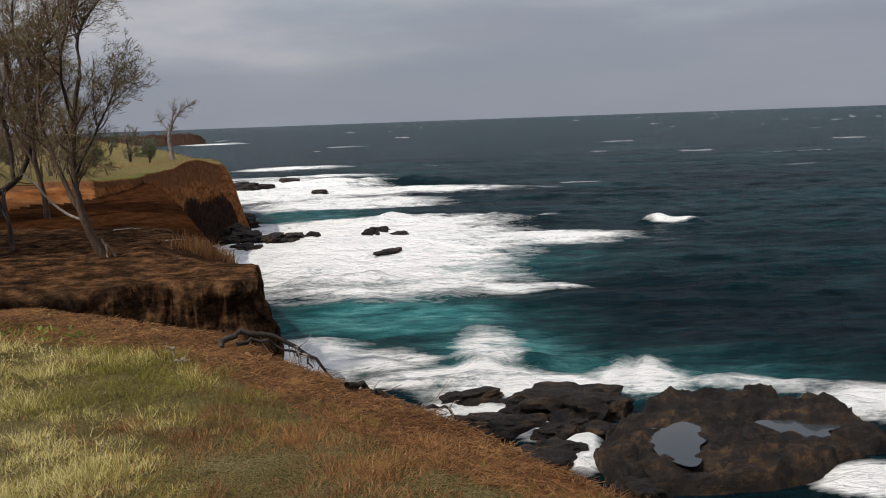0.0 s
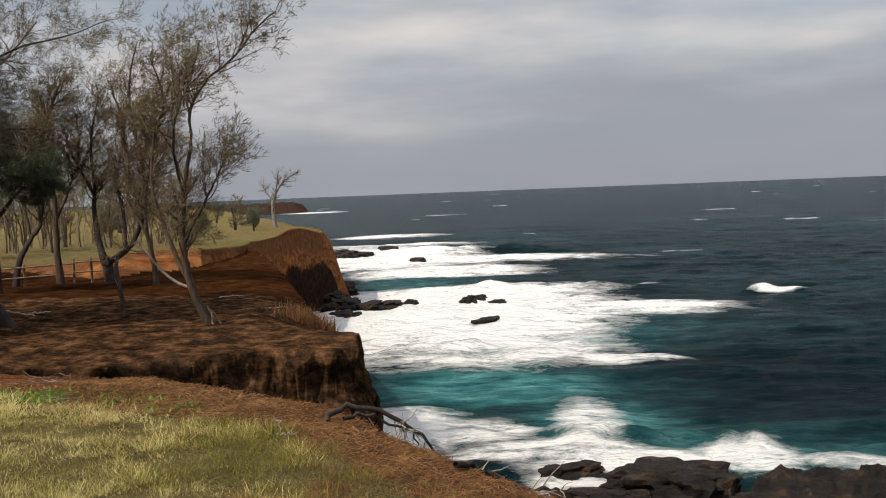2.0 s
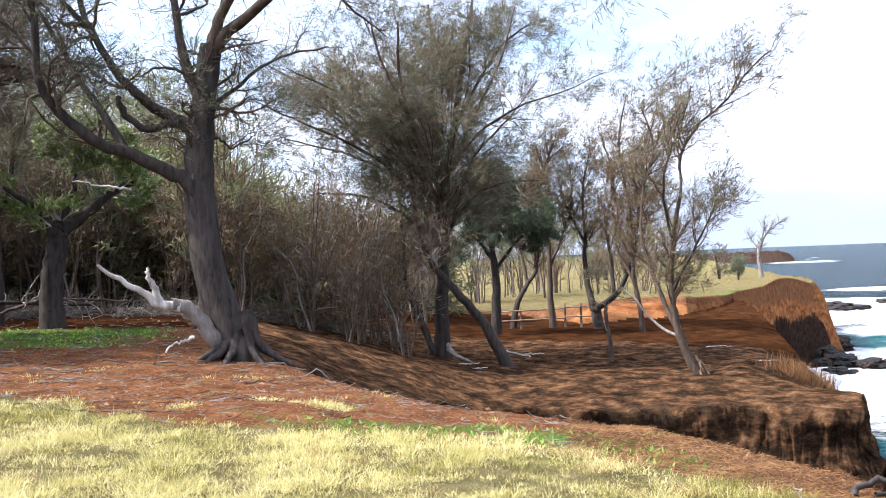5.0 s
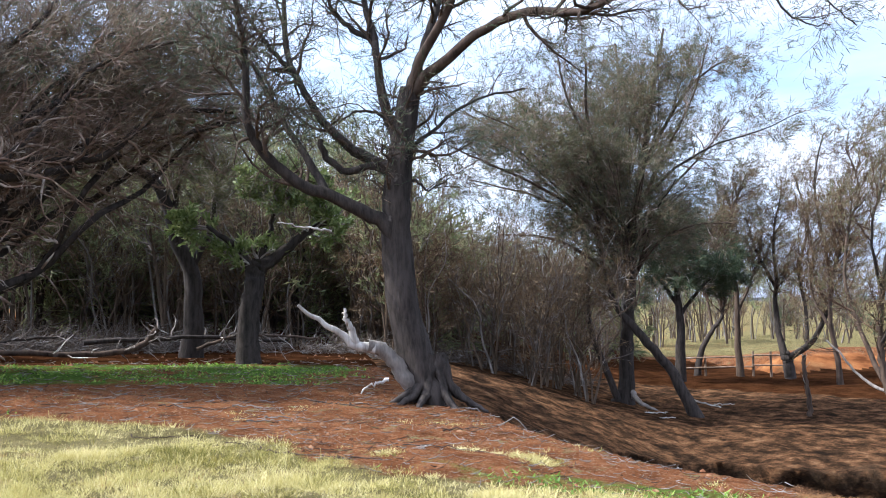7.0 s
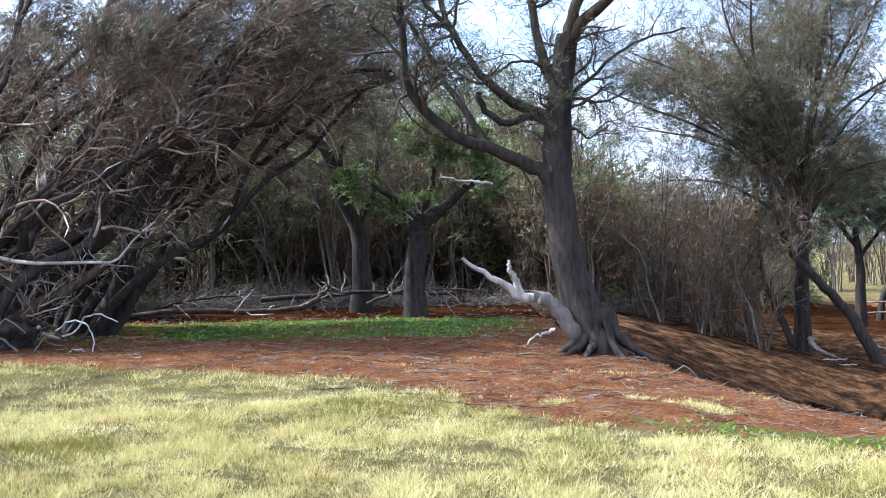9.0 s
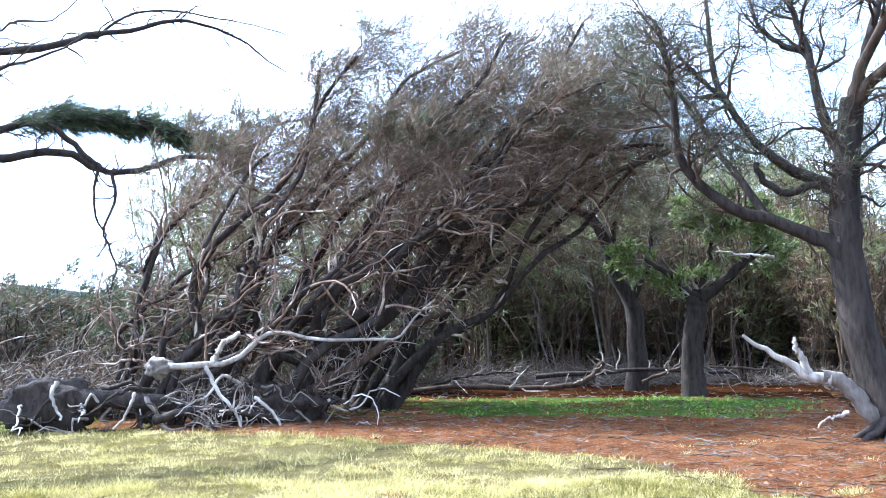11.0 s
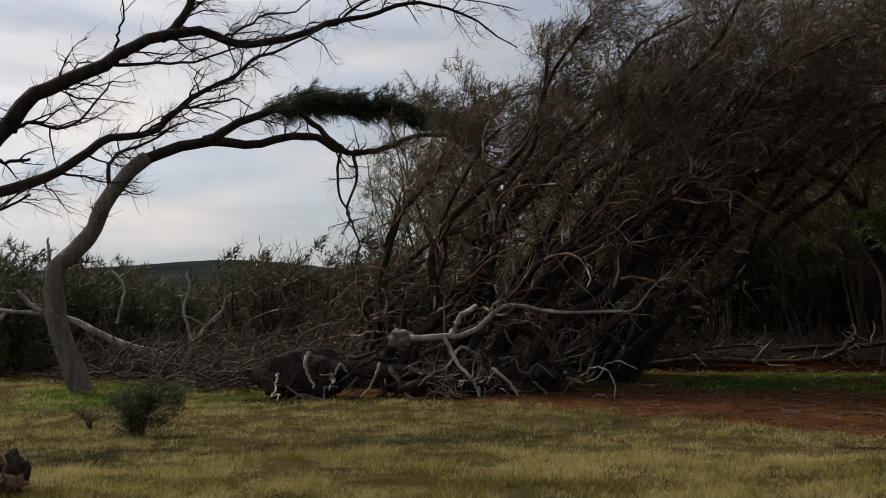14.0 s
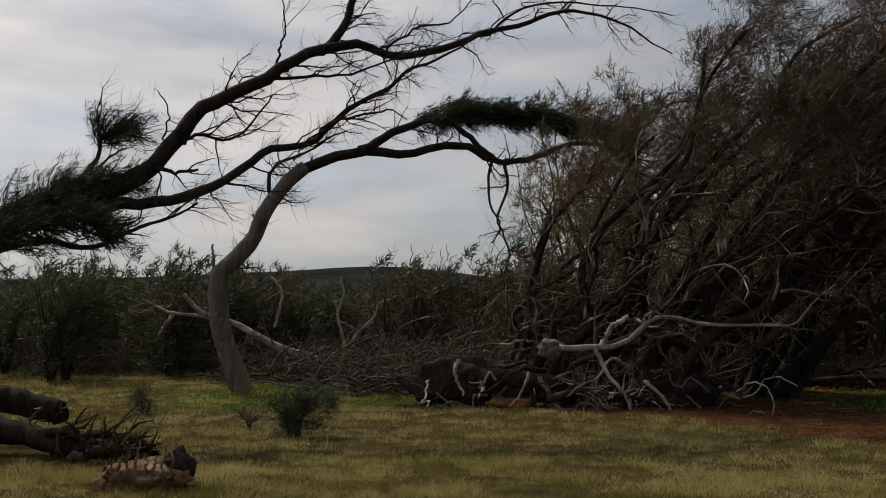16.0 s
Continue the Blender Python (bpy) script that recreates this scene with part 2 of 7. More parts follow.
def ground_material():
    k = Nodes("bluff_soil_and_turf", 1.0, 0.0)
    big, mid, fine = k.noise(0.35, 5), k.noise(2.4, 6, 0.65), k.noise(24, 6, 0.7)
    speck = k.noise(90, 3, 0.7)
    soil = k.ramp(mid, (0.28, (0.075, 0.030, 0.014)), (0.52, (0.17, 0.068, 0.029)), (0.75, (0.26, 0.122, 0.056)))
    soil = k.mix(k.step(fine, 0.54, 0.68), soil, (0.27, 0.20, 0.14))
    soil = k.mix(k.step(k.noise(3.6, 7, 0.7), 0.57, 0.68), soil, k.ramp(fine, (0.3, (0.10, 0.095, 0.04)), (0.7, (0.25, 0.21, 0.11))))
    soil = k.mix(k.step(fine, 0.43, 0.30), soil, (0.05, 0.028, 0.018))
    litter = k.ramp(fine, (0.3, (0.05, 0.030, 0.02)), (0.55, (0.12, 0.075, 0.05)), (0.72, (0.21, 0.15, 0.10)))
    litter = k.mix(k.step(big, 0.50, 0.62), litter, soil)
    turf = k.ramp(mid, (0.28, (0.075, 0.066, 0.026)), (0.48, (0.15, 0.125, 0.055)), (0.70, (0.23, 0.19, 0.095)))
    turf = k.mix(k.step(speck, 0.54, 0.68), turf, (0.26, 0.20, 0.085))
    turf = k.mix(k.step(speck, 0.50, 0.36), turf, (0.035, 0.03, 0.012))
    green = k.ramp(fine, (0.3, (0.04, 0.075, 0.014)), (0.7, (0.13, 0.20, 0.04)))
    clay = k.ramp(k.noise(0.9, 6, 0.6, (1, 1, 2.6)), (0.30, (0.10, 0.036, 0.015)), (0.5, (0.25, 0.098, 0.036)), (0.72, (0.38, 0.185, 0.075)))
    clay = k.mix(k.step(k.noise(1.4, 6, 0.7), 0.57, 0.68), clay, (0.05, 0.032, 0.025))
    blotch = k.noise(2.1, 7, 0.72, (1, 1, 1.8))
    dark_clay = k.ramp(blotch, (0.36, (0.016, 0.011, 0.008)), (0.48, (0.05, 0.028, 0.016)), (0.58, (0.13, 0.066, 0.032)), (0.68, (0.22, 0.125, 0.065)))
    # dark brown soil, with the shade of the trees put into its colour
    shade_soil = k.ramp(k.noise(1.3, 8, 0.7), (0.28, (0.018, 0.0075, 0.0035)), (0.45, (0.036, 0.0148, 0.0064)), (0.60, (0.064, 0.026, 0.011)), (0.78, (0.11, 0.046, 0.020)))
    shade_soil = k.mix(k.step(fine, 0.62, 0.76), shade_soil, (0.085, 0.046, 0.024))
    # dark wooded hill, with a little blue-grey distance haze mixed into the colour
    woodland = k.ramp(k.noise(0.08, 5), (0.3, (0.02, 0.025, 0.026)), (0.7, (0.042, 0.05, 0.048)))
    rock = k.ramp(mid, (0.3, (0.014, 0.010, 0.009)), (0.7, (0.055, 0.032, 0.022)))
    edge = k.math("SUBTRACT", k.noise(1.7, 6, 0.68), 0.5)

    def cover(name):
        return k.step(k.math("ADD", k.attr(name), k.math("MULTIPLY", edge, 1.3)), 0.36, 0.64)

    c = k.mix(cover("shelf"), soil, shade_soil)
    c = k.mix(cover("litter"), c, litter)
    c = k.mix(cover("turf"), c, turf)
    c = k.mix(cover("green"), c, green)
    c = k.mix(cover("clay"), c, dark_clay)
    c = k.mix(cover("orange"), c, clay)
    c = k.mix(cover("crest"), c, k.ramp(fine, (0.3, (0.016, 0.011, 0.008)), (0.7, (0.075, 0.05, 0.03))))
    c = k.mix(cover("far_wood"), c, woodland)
    c = k.mix(cover("rock"), c, rock)
    k.colour(c)
    k.bump(k.math("ADD", fine, k.math("MULTIPLY", mid, 1.6)), 1.0, 0.13)
    return k.mat


def sea_material():
    k = Nodes("sea_water_with_foam", 0.25, 0.03)
    k.p.inputs["IOR"].default_value = 1.22
    ripple = k.noise(0.55, 8, 0.62, (0.55, 1.3, 1), True)
    swell = k.noise(0.07, 4, 0.5, (0.4, 1.3, 1), True)
    facet = k.noise(1.5, 6, 0.68, (0.5, 1.5, 1), True)
    chop = k.math("ADD", k.math("MULTIPLY", swell, 0.34), k.math("ADD", k.math("MULTIPLY", ripple, 0.36), k.math("MULTIPLY", facet, 0.30)))
    deep = k.ramp(chop, (0.38, (0.0015, 0.0065, 0.009)), (0.50, (0.003, 0.0145, 0.020)), (0.62, (0.012, 0.046, 0.054)))
    water = k.mix(k.attr("shallow"), deep, k.ramp(ripple, (0.34, (0.010, 0.065, 0.078)), (0.52, (0.04, 0.18, 0.19)), (0.68, (0.14, 0.36, 0.36))))
    lace = k.noise(0.62, 11, 0.74, (0.40, 1.0, 1), True)
    froth = k.noise(3.2, 6, 0.7, (0.6, 1.0, 1), True)
    torn = k.math("ADD", k.math("MULTIPLY", k.math("SUBTRACT", lace, 0.5), 3.0), k.math("MULTIPLY", k.math("SUBTRACT", froth, 0.5), 0.9))
    foam = k.step(k.math("MULTIPLY", k.attr("foam"), k.math("ADD", torn, 1.0)), 0.34, 0.86)
    k.colour(k.mix(foam, water, k.ramp(k.math("ADD", k.math("MULTIPLY", froth, 0.5), k.math("MULTIPLY", lace, 0.5)), (0.34, (0.42, 0.55, 0.57)), (0.44, (0.84, 0.87, 0.87)), (0.52, (0.95, 0.95, 0.94)))))
    r = k.math("ADD", k.math("MULTIPLY", foam, 0.6), 0.22)
    k.l.new(r, k.p.inputs["Roughness"])
    k.bump(k.math("ADD", k.math("ADD", ripple, k.math("MULTIPLY", facet, 0.45)), k.math("MULTIPLY", foam, k.math("MULTIPLY", froth, 0.12))), 1.0, 2.0)
    return k.mat


def rock_material():
    k = Nodes("wet_black_lava_rock", 0.6, 0.2)
    a, b = k.noise(1.1, 8, 0.7), k.noise(7, 6, 0.7)
    c = k.ramp(a, (0.38, (0.004, 0.0035, 0.0035)), (0.54, (0.016, 0.011, 0.008)), (0.70, (0.085, 0.048, 0.022)))
    k.colour(k.mix(k.step(b, 0.62, 0.78), c, (0.07, 0.045, 0.024)))
    k.l.new(k.ramp(b, (0.3, (0.5, 0.5, 0.5)), (0.7, (0.95, 0.95, 0.95))), k.p.inputs["Roughness"])
    k.bump(k.math("ADD", a, b), 1.0, 0.18)
    return k.mat


GROUND, SEA_WATER, ROCK = ground_material(), sea_material(), rock_material()


# ---------------- mesh helpers ----------------
def fast_mesh(name, verts, faces, material, smooth=True, attrs=None):
    """A mesh from arrays: verts (n, 3), faces (m, k) of one size k."""
    verts, faces = np.asarray(verts, np.float32), np.asarray(faces, np.int32)
    me = bpy.data.meshes.new(name)
    k = faces.shape[1]
    me.vertices.add(len(verts))
    me.vertices.foreach_set("co", verts.ravel())
    me.loops.add(faces.size)
    me.loops.foreach_set("vertex_index", faces.ravel())
    me.polygons.add(len(faces))
    me.polygons.foreach_set("loop_start", np.arange(0, faces.size, k, dtype=np.int32))
    me.polygons.foreach_set("loop_total", np.full(len(faces), k, np.int32))
    me.polygons.foreach_set("use_smooth", np.full(len(faces), smooth, bool))
    for key, values in (attrs or {}).items():
        me.attributes.new(key, "FLOAT", "POINT").data.foreach_set("value", np.asarray(values, np.float32).ravel())
    me.materials.append(material)
    me.update(calc_edges=True)
    return me


def part(name, data, parent, label=""):
    ob = new(name, data)
    ob.parent = parent
    return tagged(ob, label)


def thing(name, m, label, category, group=""):
    ob = new(name)
    ob.empty_display_size = 0.3
    ob.matrix_basis = m
    return tagged(ob, label, category, group)


def value_noise(x, y, seed=0):
    """Smooth noise over the plane, 0 to 1."""
    xi, yi = np.floor(x).astype(np.int64), np.floor(y).astype(np.int64)
    fx, fy = x - xi, y - yi
    fx, fy = fx * fx * (3 - 2 * fx), fy * fy * (3 - 2 * fy)

    def h(i, j):
        v = (i * 374761393 + j * 668265263 + seed * 1442695041) & 0x7FFFFFFF
        v = ((v ^ (v >> 13)) * 1274126177) & 0x7FFFFFFF
        return ((v ^ (v >> 16)) & 0xFFFF) / 65535.0

    return (h(xi, yi) * (1 - fx) + h(xi + 1, yi) * fx) * (1 - fy) + (h(xi, yi + 1) * (1 - fx) + h(xi + 1, yi + 1) * fx) * fy


def fbm(x, y, seed=0, octaves=4):
    total, amp, scale = 0.0, 0.5, 1.0
    for o in range(octaves):
        total = total + amp * (value_noise(x * scale, y * scale, seed + 17 * o) - 0.5) * 2
        amp, scale = amp * 0.5, scale * 2.03
    return total


def smooth(lo, hi, v):
    t = np.clip((v - lo) / (hi - lo), 0, 1)
    return t * t * (3 - 2 * t)


# ---------------- the land ----------------
# the seaward lip of the near bluff: yaw, distance
LIP = np.array([(-180, 300), (-150, 60), (-125, 12), (-90, 5.2), (-60, 4.0), (-30, 3.7), (-11, 4.1), (-5, 4.7), (1, 5.6), (5.6, 6.3), (9.8, 7.3),
                (12.5, 8.2), (19, 9.3), (25.5, 10.7), (28.7, 11.3), (35, 12.5), (38.5, 14.2), (41, 15.9), (43.2, 17.0), (45, 18.6), (46.5, 24), (48, 45), (52, 300), (180, 300)])
# the floor of the gully between the bluff and the eroded shelf: yaw, height
GULLY = np.array([(-180, -30), (9, -30), (11, -9.6), (16, -7), (22, -4.6), (28, -3.7), (33, -2.9), (36, -2.2), (39, -1.5), (43, -0.85), (45.5, -0.4), (47.5, -0.05), (180, 0)])
# near and far edge of the shelf
SHELF_NEAR = np.array([(9, 23.6), (12, 22.8), (19, 23), (26, 22.8), (32, 21.8), (36, 20.2), (40, 18.8), (44, 18.8), (60, 18)])
SHELF_FAR = np.array([(9, 23), (10.4, 25.5), (12.8, 31), (14, 38), (15, 48), (15.8, 60), (17, 68), (20, 70), (60, 70)])
# near and far edge of the field behind the cove
FIELD_NEAR = np.array([(10.6, 102), (12, 97), (13.5, 90), (15.6, 74), (17, 58), (19, 50), (24, 47), (28, 52), (60, 60)])
FIELD_FAR = np.array([(10.6, 101), (11.2, 106), (12.2, 116), (13.6, 138), (15, 185), (16.5, 270), (18, 420), (21, 900), (60, 1500)])


# where the turf ends: yaw, distance
TURF_YAW = (-40, -10, 0, 8, 15.3, 20.8, 26.6, 35, 43, 50, 53, 58.5, 66.5, 75, 83.6, 94, 102, 115, 180)
TURF_R = (3.6, 3.9, 4.5, 5.6, 7.3, 8.1, 8.9, 9.7, 10.2, 10.9, 12.4, 13.8, 14.9, 16.3, 18.5, 21.5, 31, 70, 90)


def table(t, a):
    return np.interp(a, t[:, 0], t[:, 1])


def land(x, y, covers=False):
    """Height of the ground, and what covers it."""
    r = np.hypot(x, y) + 1e-6
    a = np.degrees(np.arctan2(-x, y))
    wob = fbm(x * 0.22, y * 0.22, 3, 5)
    rag = fbm(x * 0.9, y * 0.9, 5, 4)
    arc = r * np.pi / 180
    soft = fbm(x * 0.12, y * 0.12, 9, 3)
    # near bluff, running on inland
    lip = table(LIP, a) * (1 + 0.02 * rag)
    out = r - lip
    # inland the ground rises gently
    climb = (-0.037 * x - 0.020 * y) * np.minimum(1, 48 / r) * smooth(28, 46, a) * smooth(150, 125, a)
    z1 = 0.10 * soft + 0.03 * rag - 0.05 * smooth(-1.2, 0.2, out) + climb
    fall = 1.9 + 0.5 * smooth(24, 34, a)
    z1 = z1 - np.maximum(out, 0) * fall * (1 + 0.35 * rag)
    inland = smooth(60, 95, a) * smooth(45, 420, r) * 36.0 * (0.85 + 0.35 * fbm(x * 0.006, y * 0.006, 31, 3))
    z1 = z1 + inland
    # gully floor
    floor = table(GULLY, a) + 0.25 * wob
    floor = np.where((r > 70) | (r < 4), -30, floor)
    # shelf
    near, far = table(SHELF_NEAR, a) * (1 + 0.016 * rag + 0.02 * fbm(x * 0.5, y * 0.5, 13, 3)), table(SHELF_FAR, a) * (1 + 0.02 * wob + 0.02 * rag)
    rise = smooth(28, 45, a)
    z2 = -1.5 * (1 - rise) + (-0.15) * rise + 0.22 * soft + 0.06 * rag + 0.25 * smooth(0, 5, r - near) * (1 - rise) - 0.25 * (1 - rise)
    z2 = z2 - 0.7 * smooth(16.5, 10.8, a) * smooth(23.6, 29, r)
    drop2 = near - r
    face = np.maximum(drop2, 0) * (2.6 * (1 - rise) + 0.3 * rise)
    z2 = z2 + climb * rise - face - 0.30 * np.sin(face * 3.4 + 5 * wob + 3 * rag) * smooth(0.1, 0.7, face) * (1 - 0.7 * rise)
    z2 = z2 - np.maximum(r - far, 0) * 2.4 * (1 + 0.4 * wob)
    z2 = z2 - np.maximum(10.8 + 0.5 * rag + 0.3 * wob - a, 0) * arc * 4.2
    # field with its orange bank and cliff
    broad = fbm(x * 0.09, y * 0.09, 33, 2)
    near3, far3 = table(FIELD_NEAR, a) * (1 + 0.02 * broad), table(FIELD_FAR, a) * (1 + 0.01 * broad)
    top3 = np.interp(r, (45, 50, 100, 150, 400, 1500), (-0.7, -0.75, -2.1, -2.4, -3.0, -4)) - 0.55 * smooth(23, 29, a) * smooth(75, 50, r)
    top3 = top3 + 0.8 * np.exp(-((a - 13.5) / 1.0) ** 2 - ((r - table(FIELD_NEAR, a) - 2.5) / 5) ** 2)
    slope3 = np.interp(a, (13.2, 14.9, 15.7, 17, 23), (2.3, 1.9, 0.7, 0.40, 0.25))
    z3 = top3 + 0.3 * soft - np.maximum(near3 - r, 0) * slope3 * (1 + 0.12 * broad) - np.maximum(r - far3, 0) * 1.5
    z3 = z3 - np.maximum(12.3 + 0.4 * broad - a, 0) * arc * (1.5 + 1.2 * smooth(12.0, 11.2, a))
    # low headland far along the coast
    z4 = SEA + 4.0 + 2.5 * wob - np.maximum(13.6 + 0.5 * wob - a, 0) * arc * 0.5 - np.maximum(640 - r, 0) * 0.4 - np.maximum(r - 1100, 0) * 0.3
    down3 = np.maximum(near3 - r, 0) * slope3
    z3 = z3 - 0.35 * np.sin(down3 * 1.5 + 4 * broad) * smooth(0.2, 1.5, down3) * (r > 40)
    crumble = fbm(x * 1.6, y * 1.6, 15, 4)
    z2 = z2 - (np.abs(crumble) * 0.8 + 0.6 * np.abs(fbm(x * 2.8, y * 2.8, 18, 3))) * smooth(0.05, 0.9, near - r) + crumble * 0.06 - 0.05 * smooth(0.1, 0.5, np.abs(fbm(x * 0.45, y * 0.7, 19, 3))) * (near - r < 0)
    z1 = z1 + (0.35 * crumble - 0.1) * smooth(0.0, 0.6, out) * (a < 60) + 0.03 * crumble * smooth(18, 30, a) * smooth(60, 40, r)
    z3 = z3 - np.abs(fbm(x * 0.30, y * 0.30, 16, 2)) * (0.3 + 0.5 * slope3) * smooth(0.0, 1.6, near3 - r) * (r > 40)
    z = np.maximum.reduce([z1, floor, z2, z3, z4, np.full_like(r, SEA - 3.0)])
    if not covers:
        return z
    on2, on3 = (z2 >= z - 0.02) & (r > 14), (z3 >= z - 0.02) & (r > 40)
    steep1 = smooth(0.0, 0.8, out) * (r < lip + 25)
    face2 = smooth(0.0, 0.5, near - r) * on2
    face3 = smooth(0.2, 1.2, near3 - r) * on3 * smooth(30, 22, a)
    turf_edge = np.interp(a, TURF_YAW, TURF_R)
    turf = smooth(0.9, -0.9, r - turf_edge)
    turf = np.maximum(turf, on3 * smooth(-1.0, 2.0, r - near3) * (0.72 + 0.3 * broad))
    turf = np.maximum(turf, smooth(55, 75, r) * smooth(44, 52, a) * 0.5)
    litter = smooth(30, 22, a) * (out < 0.3) * (r > 3)
    # where the soil is painted shaded: shelf, gully side and floor of the wood
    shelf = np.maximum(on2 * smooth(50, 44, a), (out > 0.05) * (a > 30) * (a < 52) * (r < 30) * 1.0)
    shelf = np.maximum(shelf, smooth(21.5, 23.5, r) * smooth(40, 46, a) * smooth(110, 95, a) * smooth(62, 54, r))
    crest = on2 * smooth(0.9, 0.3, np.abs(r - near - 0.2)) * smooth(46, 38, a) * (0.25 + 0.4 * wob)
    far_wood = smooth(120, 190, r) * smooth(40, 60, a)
    green = np.maximum(smooth(17.6, 18.8, r) * smooth(23.6, 22.0, r) * smooth(44, 49, a) * smooth(104, 98, a) * (0.60 + 0.75 * wob), 0)
    green = np.maximum(green, 0.50 * smooth(0.9, 0.2, np.abs(r - turf_edge - 0.4)) * smooth(14, 20, a) * smooth(50, 40, a))
    green = np.maximum(green, on2 * smooth(1.5, 0.6, np.hypot((a - 11.6) * arc, r - 24.5) / 1.2) * 0.8)
    green = np.maximum(green, on3 * smooth(4.0, 2.0, np.abs(r - near3 - 3)) * smooth(15, 16, a) * smooth(20, 18.5, a) * 0.5)
    clay = np.maximum(steep1 * (a < 60), face2)
    orange = np.maximum(face3, on3 * (a < 12.2) * 1.0)
    bank = np.where(on3, top3 - down3, z)
    rock = np.where(r > 60, smooth(SEA + 5.4, SEA + 4.2, bank + 1.0 * broad), smooth(SEA + 2.6, SEA + 1.0, z + 0.8 * rag))
    rock = np.maximum(rock, (z4 >= z - 0.02) & (r > 500))
    return z, {"crest": crest, "shelf": shelf, "far_wood": far_wood, "orange": orange, "turf": turf, "litter": litter, "green": green, "clay": clay, "rock": rock.astype(float)}


def polar_sheet(angles, radii, closed):
    A, R = np.meshgrid(np.radians(angles), radii, indexing="ij")
    na, nr = A.shape
    idx = np.arange(na * nr).reshape(na, nr)
    i = np.arange(na if closed else na - 1)
    j = (i + 1) % na
    quads = np.stack([idx[i][:, :-1], idx[i][:, 1:], idx[j][:, 1:], idx[j][:, :-1]], -1).reshape(-1, 4)
    return -R.ravel() * np.sin(A.ravel()), R.ravel() * np.cos(A.ravel()), quads


angles = np.concatenate([np.arange(-180, -18, 4.0), np.arange(-18, 9.5, 0.17), np.arange(9.5, 20, 0.055), np.arange(20, 48, 0.17), np.arange(48, 122, 0.42), np.arange(122, 180, 4.0)])
radii = np.concatenate([[-0.03], np.linspace(0.3, 3, 9)[:-1], np.geomspace(3, 17, 130)[:-1], np.geomspace(17, 25, 115)[:-1], np.geomspace(25, 46, 65)[:-1], np.geomspace(46, 70, 60)[:-1], np.geomspace(70, 106, 210)[:-1], np.geomspace(106, 2500, 60)])
gx, gy, gq = polar_sheet(angles, radii, True)
gz, covers = land(gx, gy, True)
# steep faces are broken up sideways: clods, ledges and an undercut below the rim
ga, gr = np.degrees(np.arctan2(-gx, gy)), np.hypot(gx, gy) + 1e-6
along = np.radians(ga) * np.where(gr > 40, 85, 23)
shelf_rim = -1.8 + 0.75 * smooth(20, 34, ga)
below = shelf_rim - gz
clod = 0.42 * fbm(along * 0.8, gz * 1.1, 21, 4) + 0.34 * np.abs(fbm(along * 2.1, gz * 2.3, 22, 4)) - 0.12
undercut = 0.30 * smooth(0.25, 0.75, below) * smooth(2.2, 1.0, below) - 0.10 * smooth(0.3, 0.1, np.abs(below - 0.1)) * (0.5 + fbm(along * 1.3, along * 0, 29, 3))
shift = (clod + undercut) * covers["clay"] * (gr > 14) * (gr < 40) * (ga > 8) * smooth(43, 36, ga)
bank_clod = 1.3 * fbm(along * 0.14, gz * 0.25, 24, 2) + 0.7 * np.abs(fbm(along * 0.4, gz * 0.5, 25, 2)) + 0.45 * fbm(along * 0.8, gz * 0.9, 26, 2)
shift = shift + bank_clod * smooth(0.2, 0.9, covers["orange"]) * (gr > 55) * (gr < 120) * smooth(-2.2, -3.4, gz)
ragged = (0.45 * fbm(gr * 0.7, gz * 0.9, 27, 4) + 0.3 * np.abs(fbm(gr * 1.7, gz * 2.2, 28, 3))) * smooth(12.2, 11.0, ga) * (ga > 4) * (gr > 19) * (gr < 40) * smooth(0.1, 0.8, below)
gx, gy = gx * (1 + shift / gr) - ragged * gy / gr, gy * (1 + shift / gr) + ragged * gx / gr
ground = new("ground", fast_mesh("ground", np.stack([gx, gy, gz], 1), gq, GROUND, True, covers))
tagged(ground, "grassy bluff of red eroded soil with clay cliffs", "ground", kind="structure")


def ground_at(x, y):
    return float(land(np.array([float(x)]), np.array([float(y)]))[0])


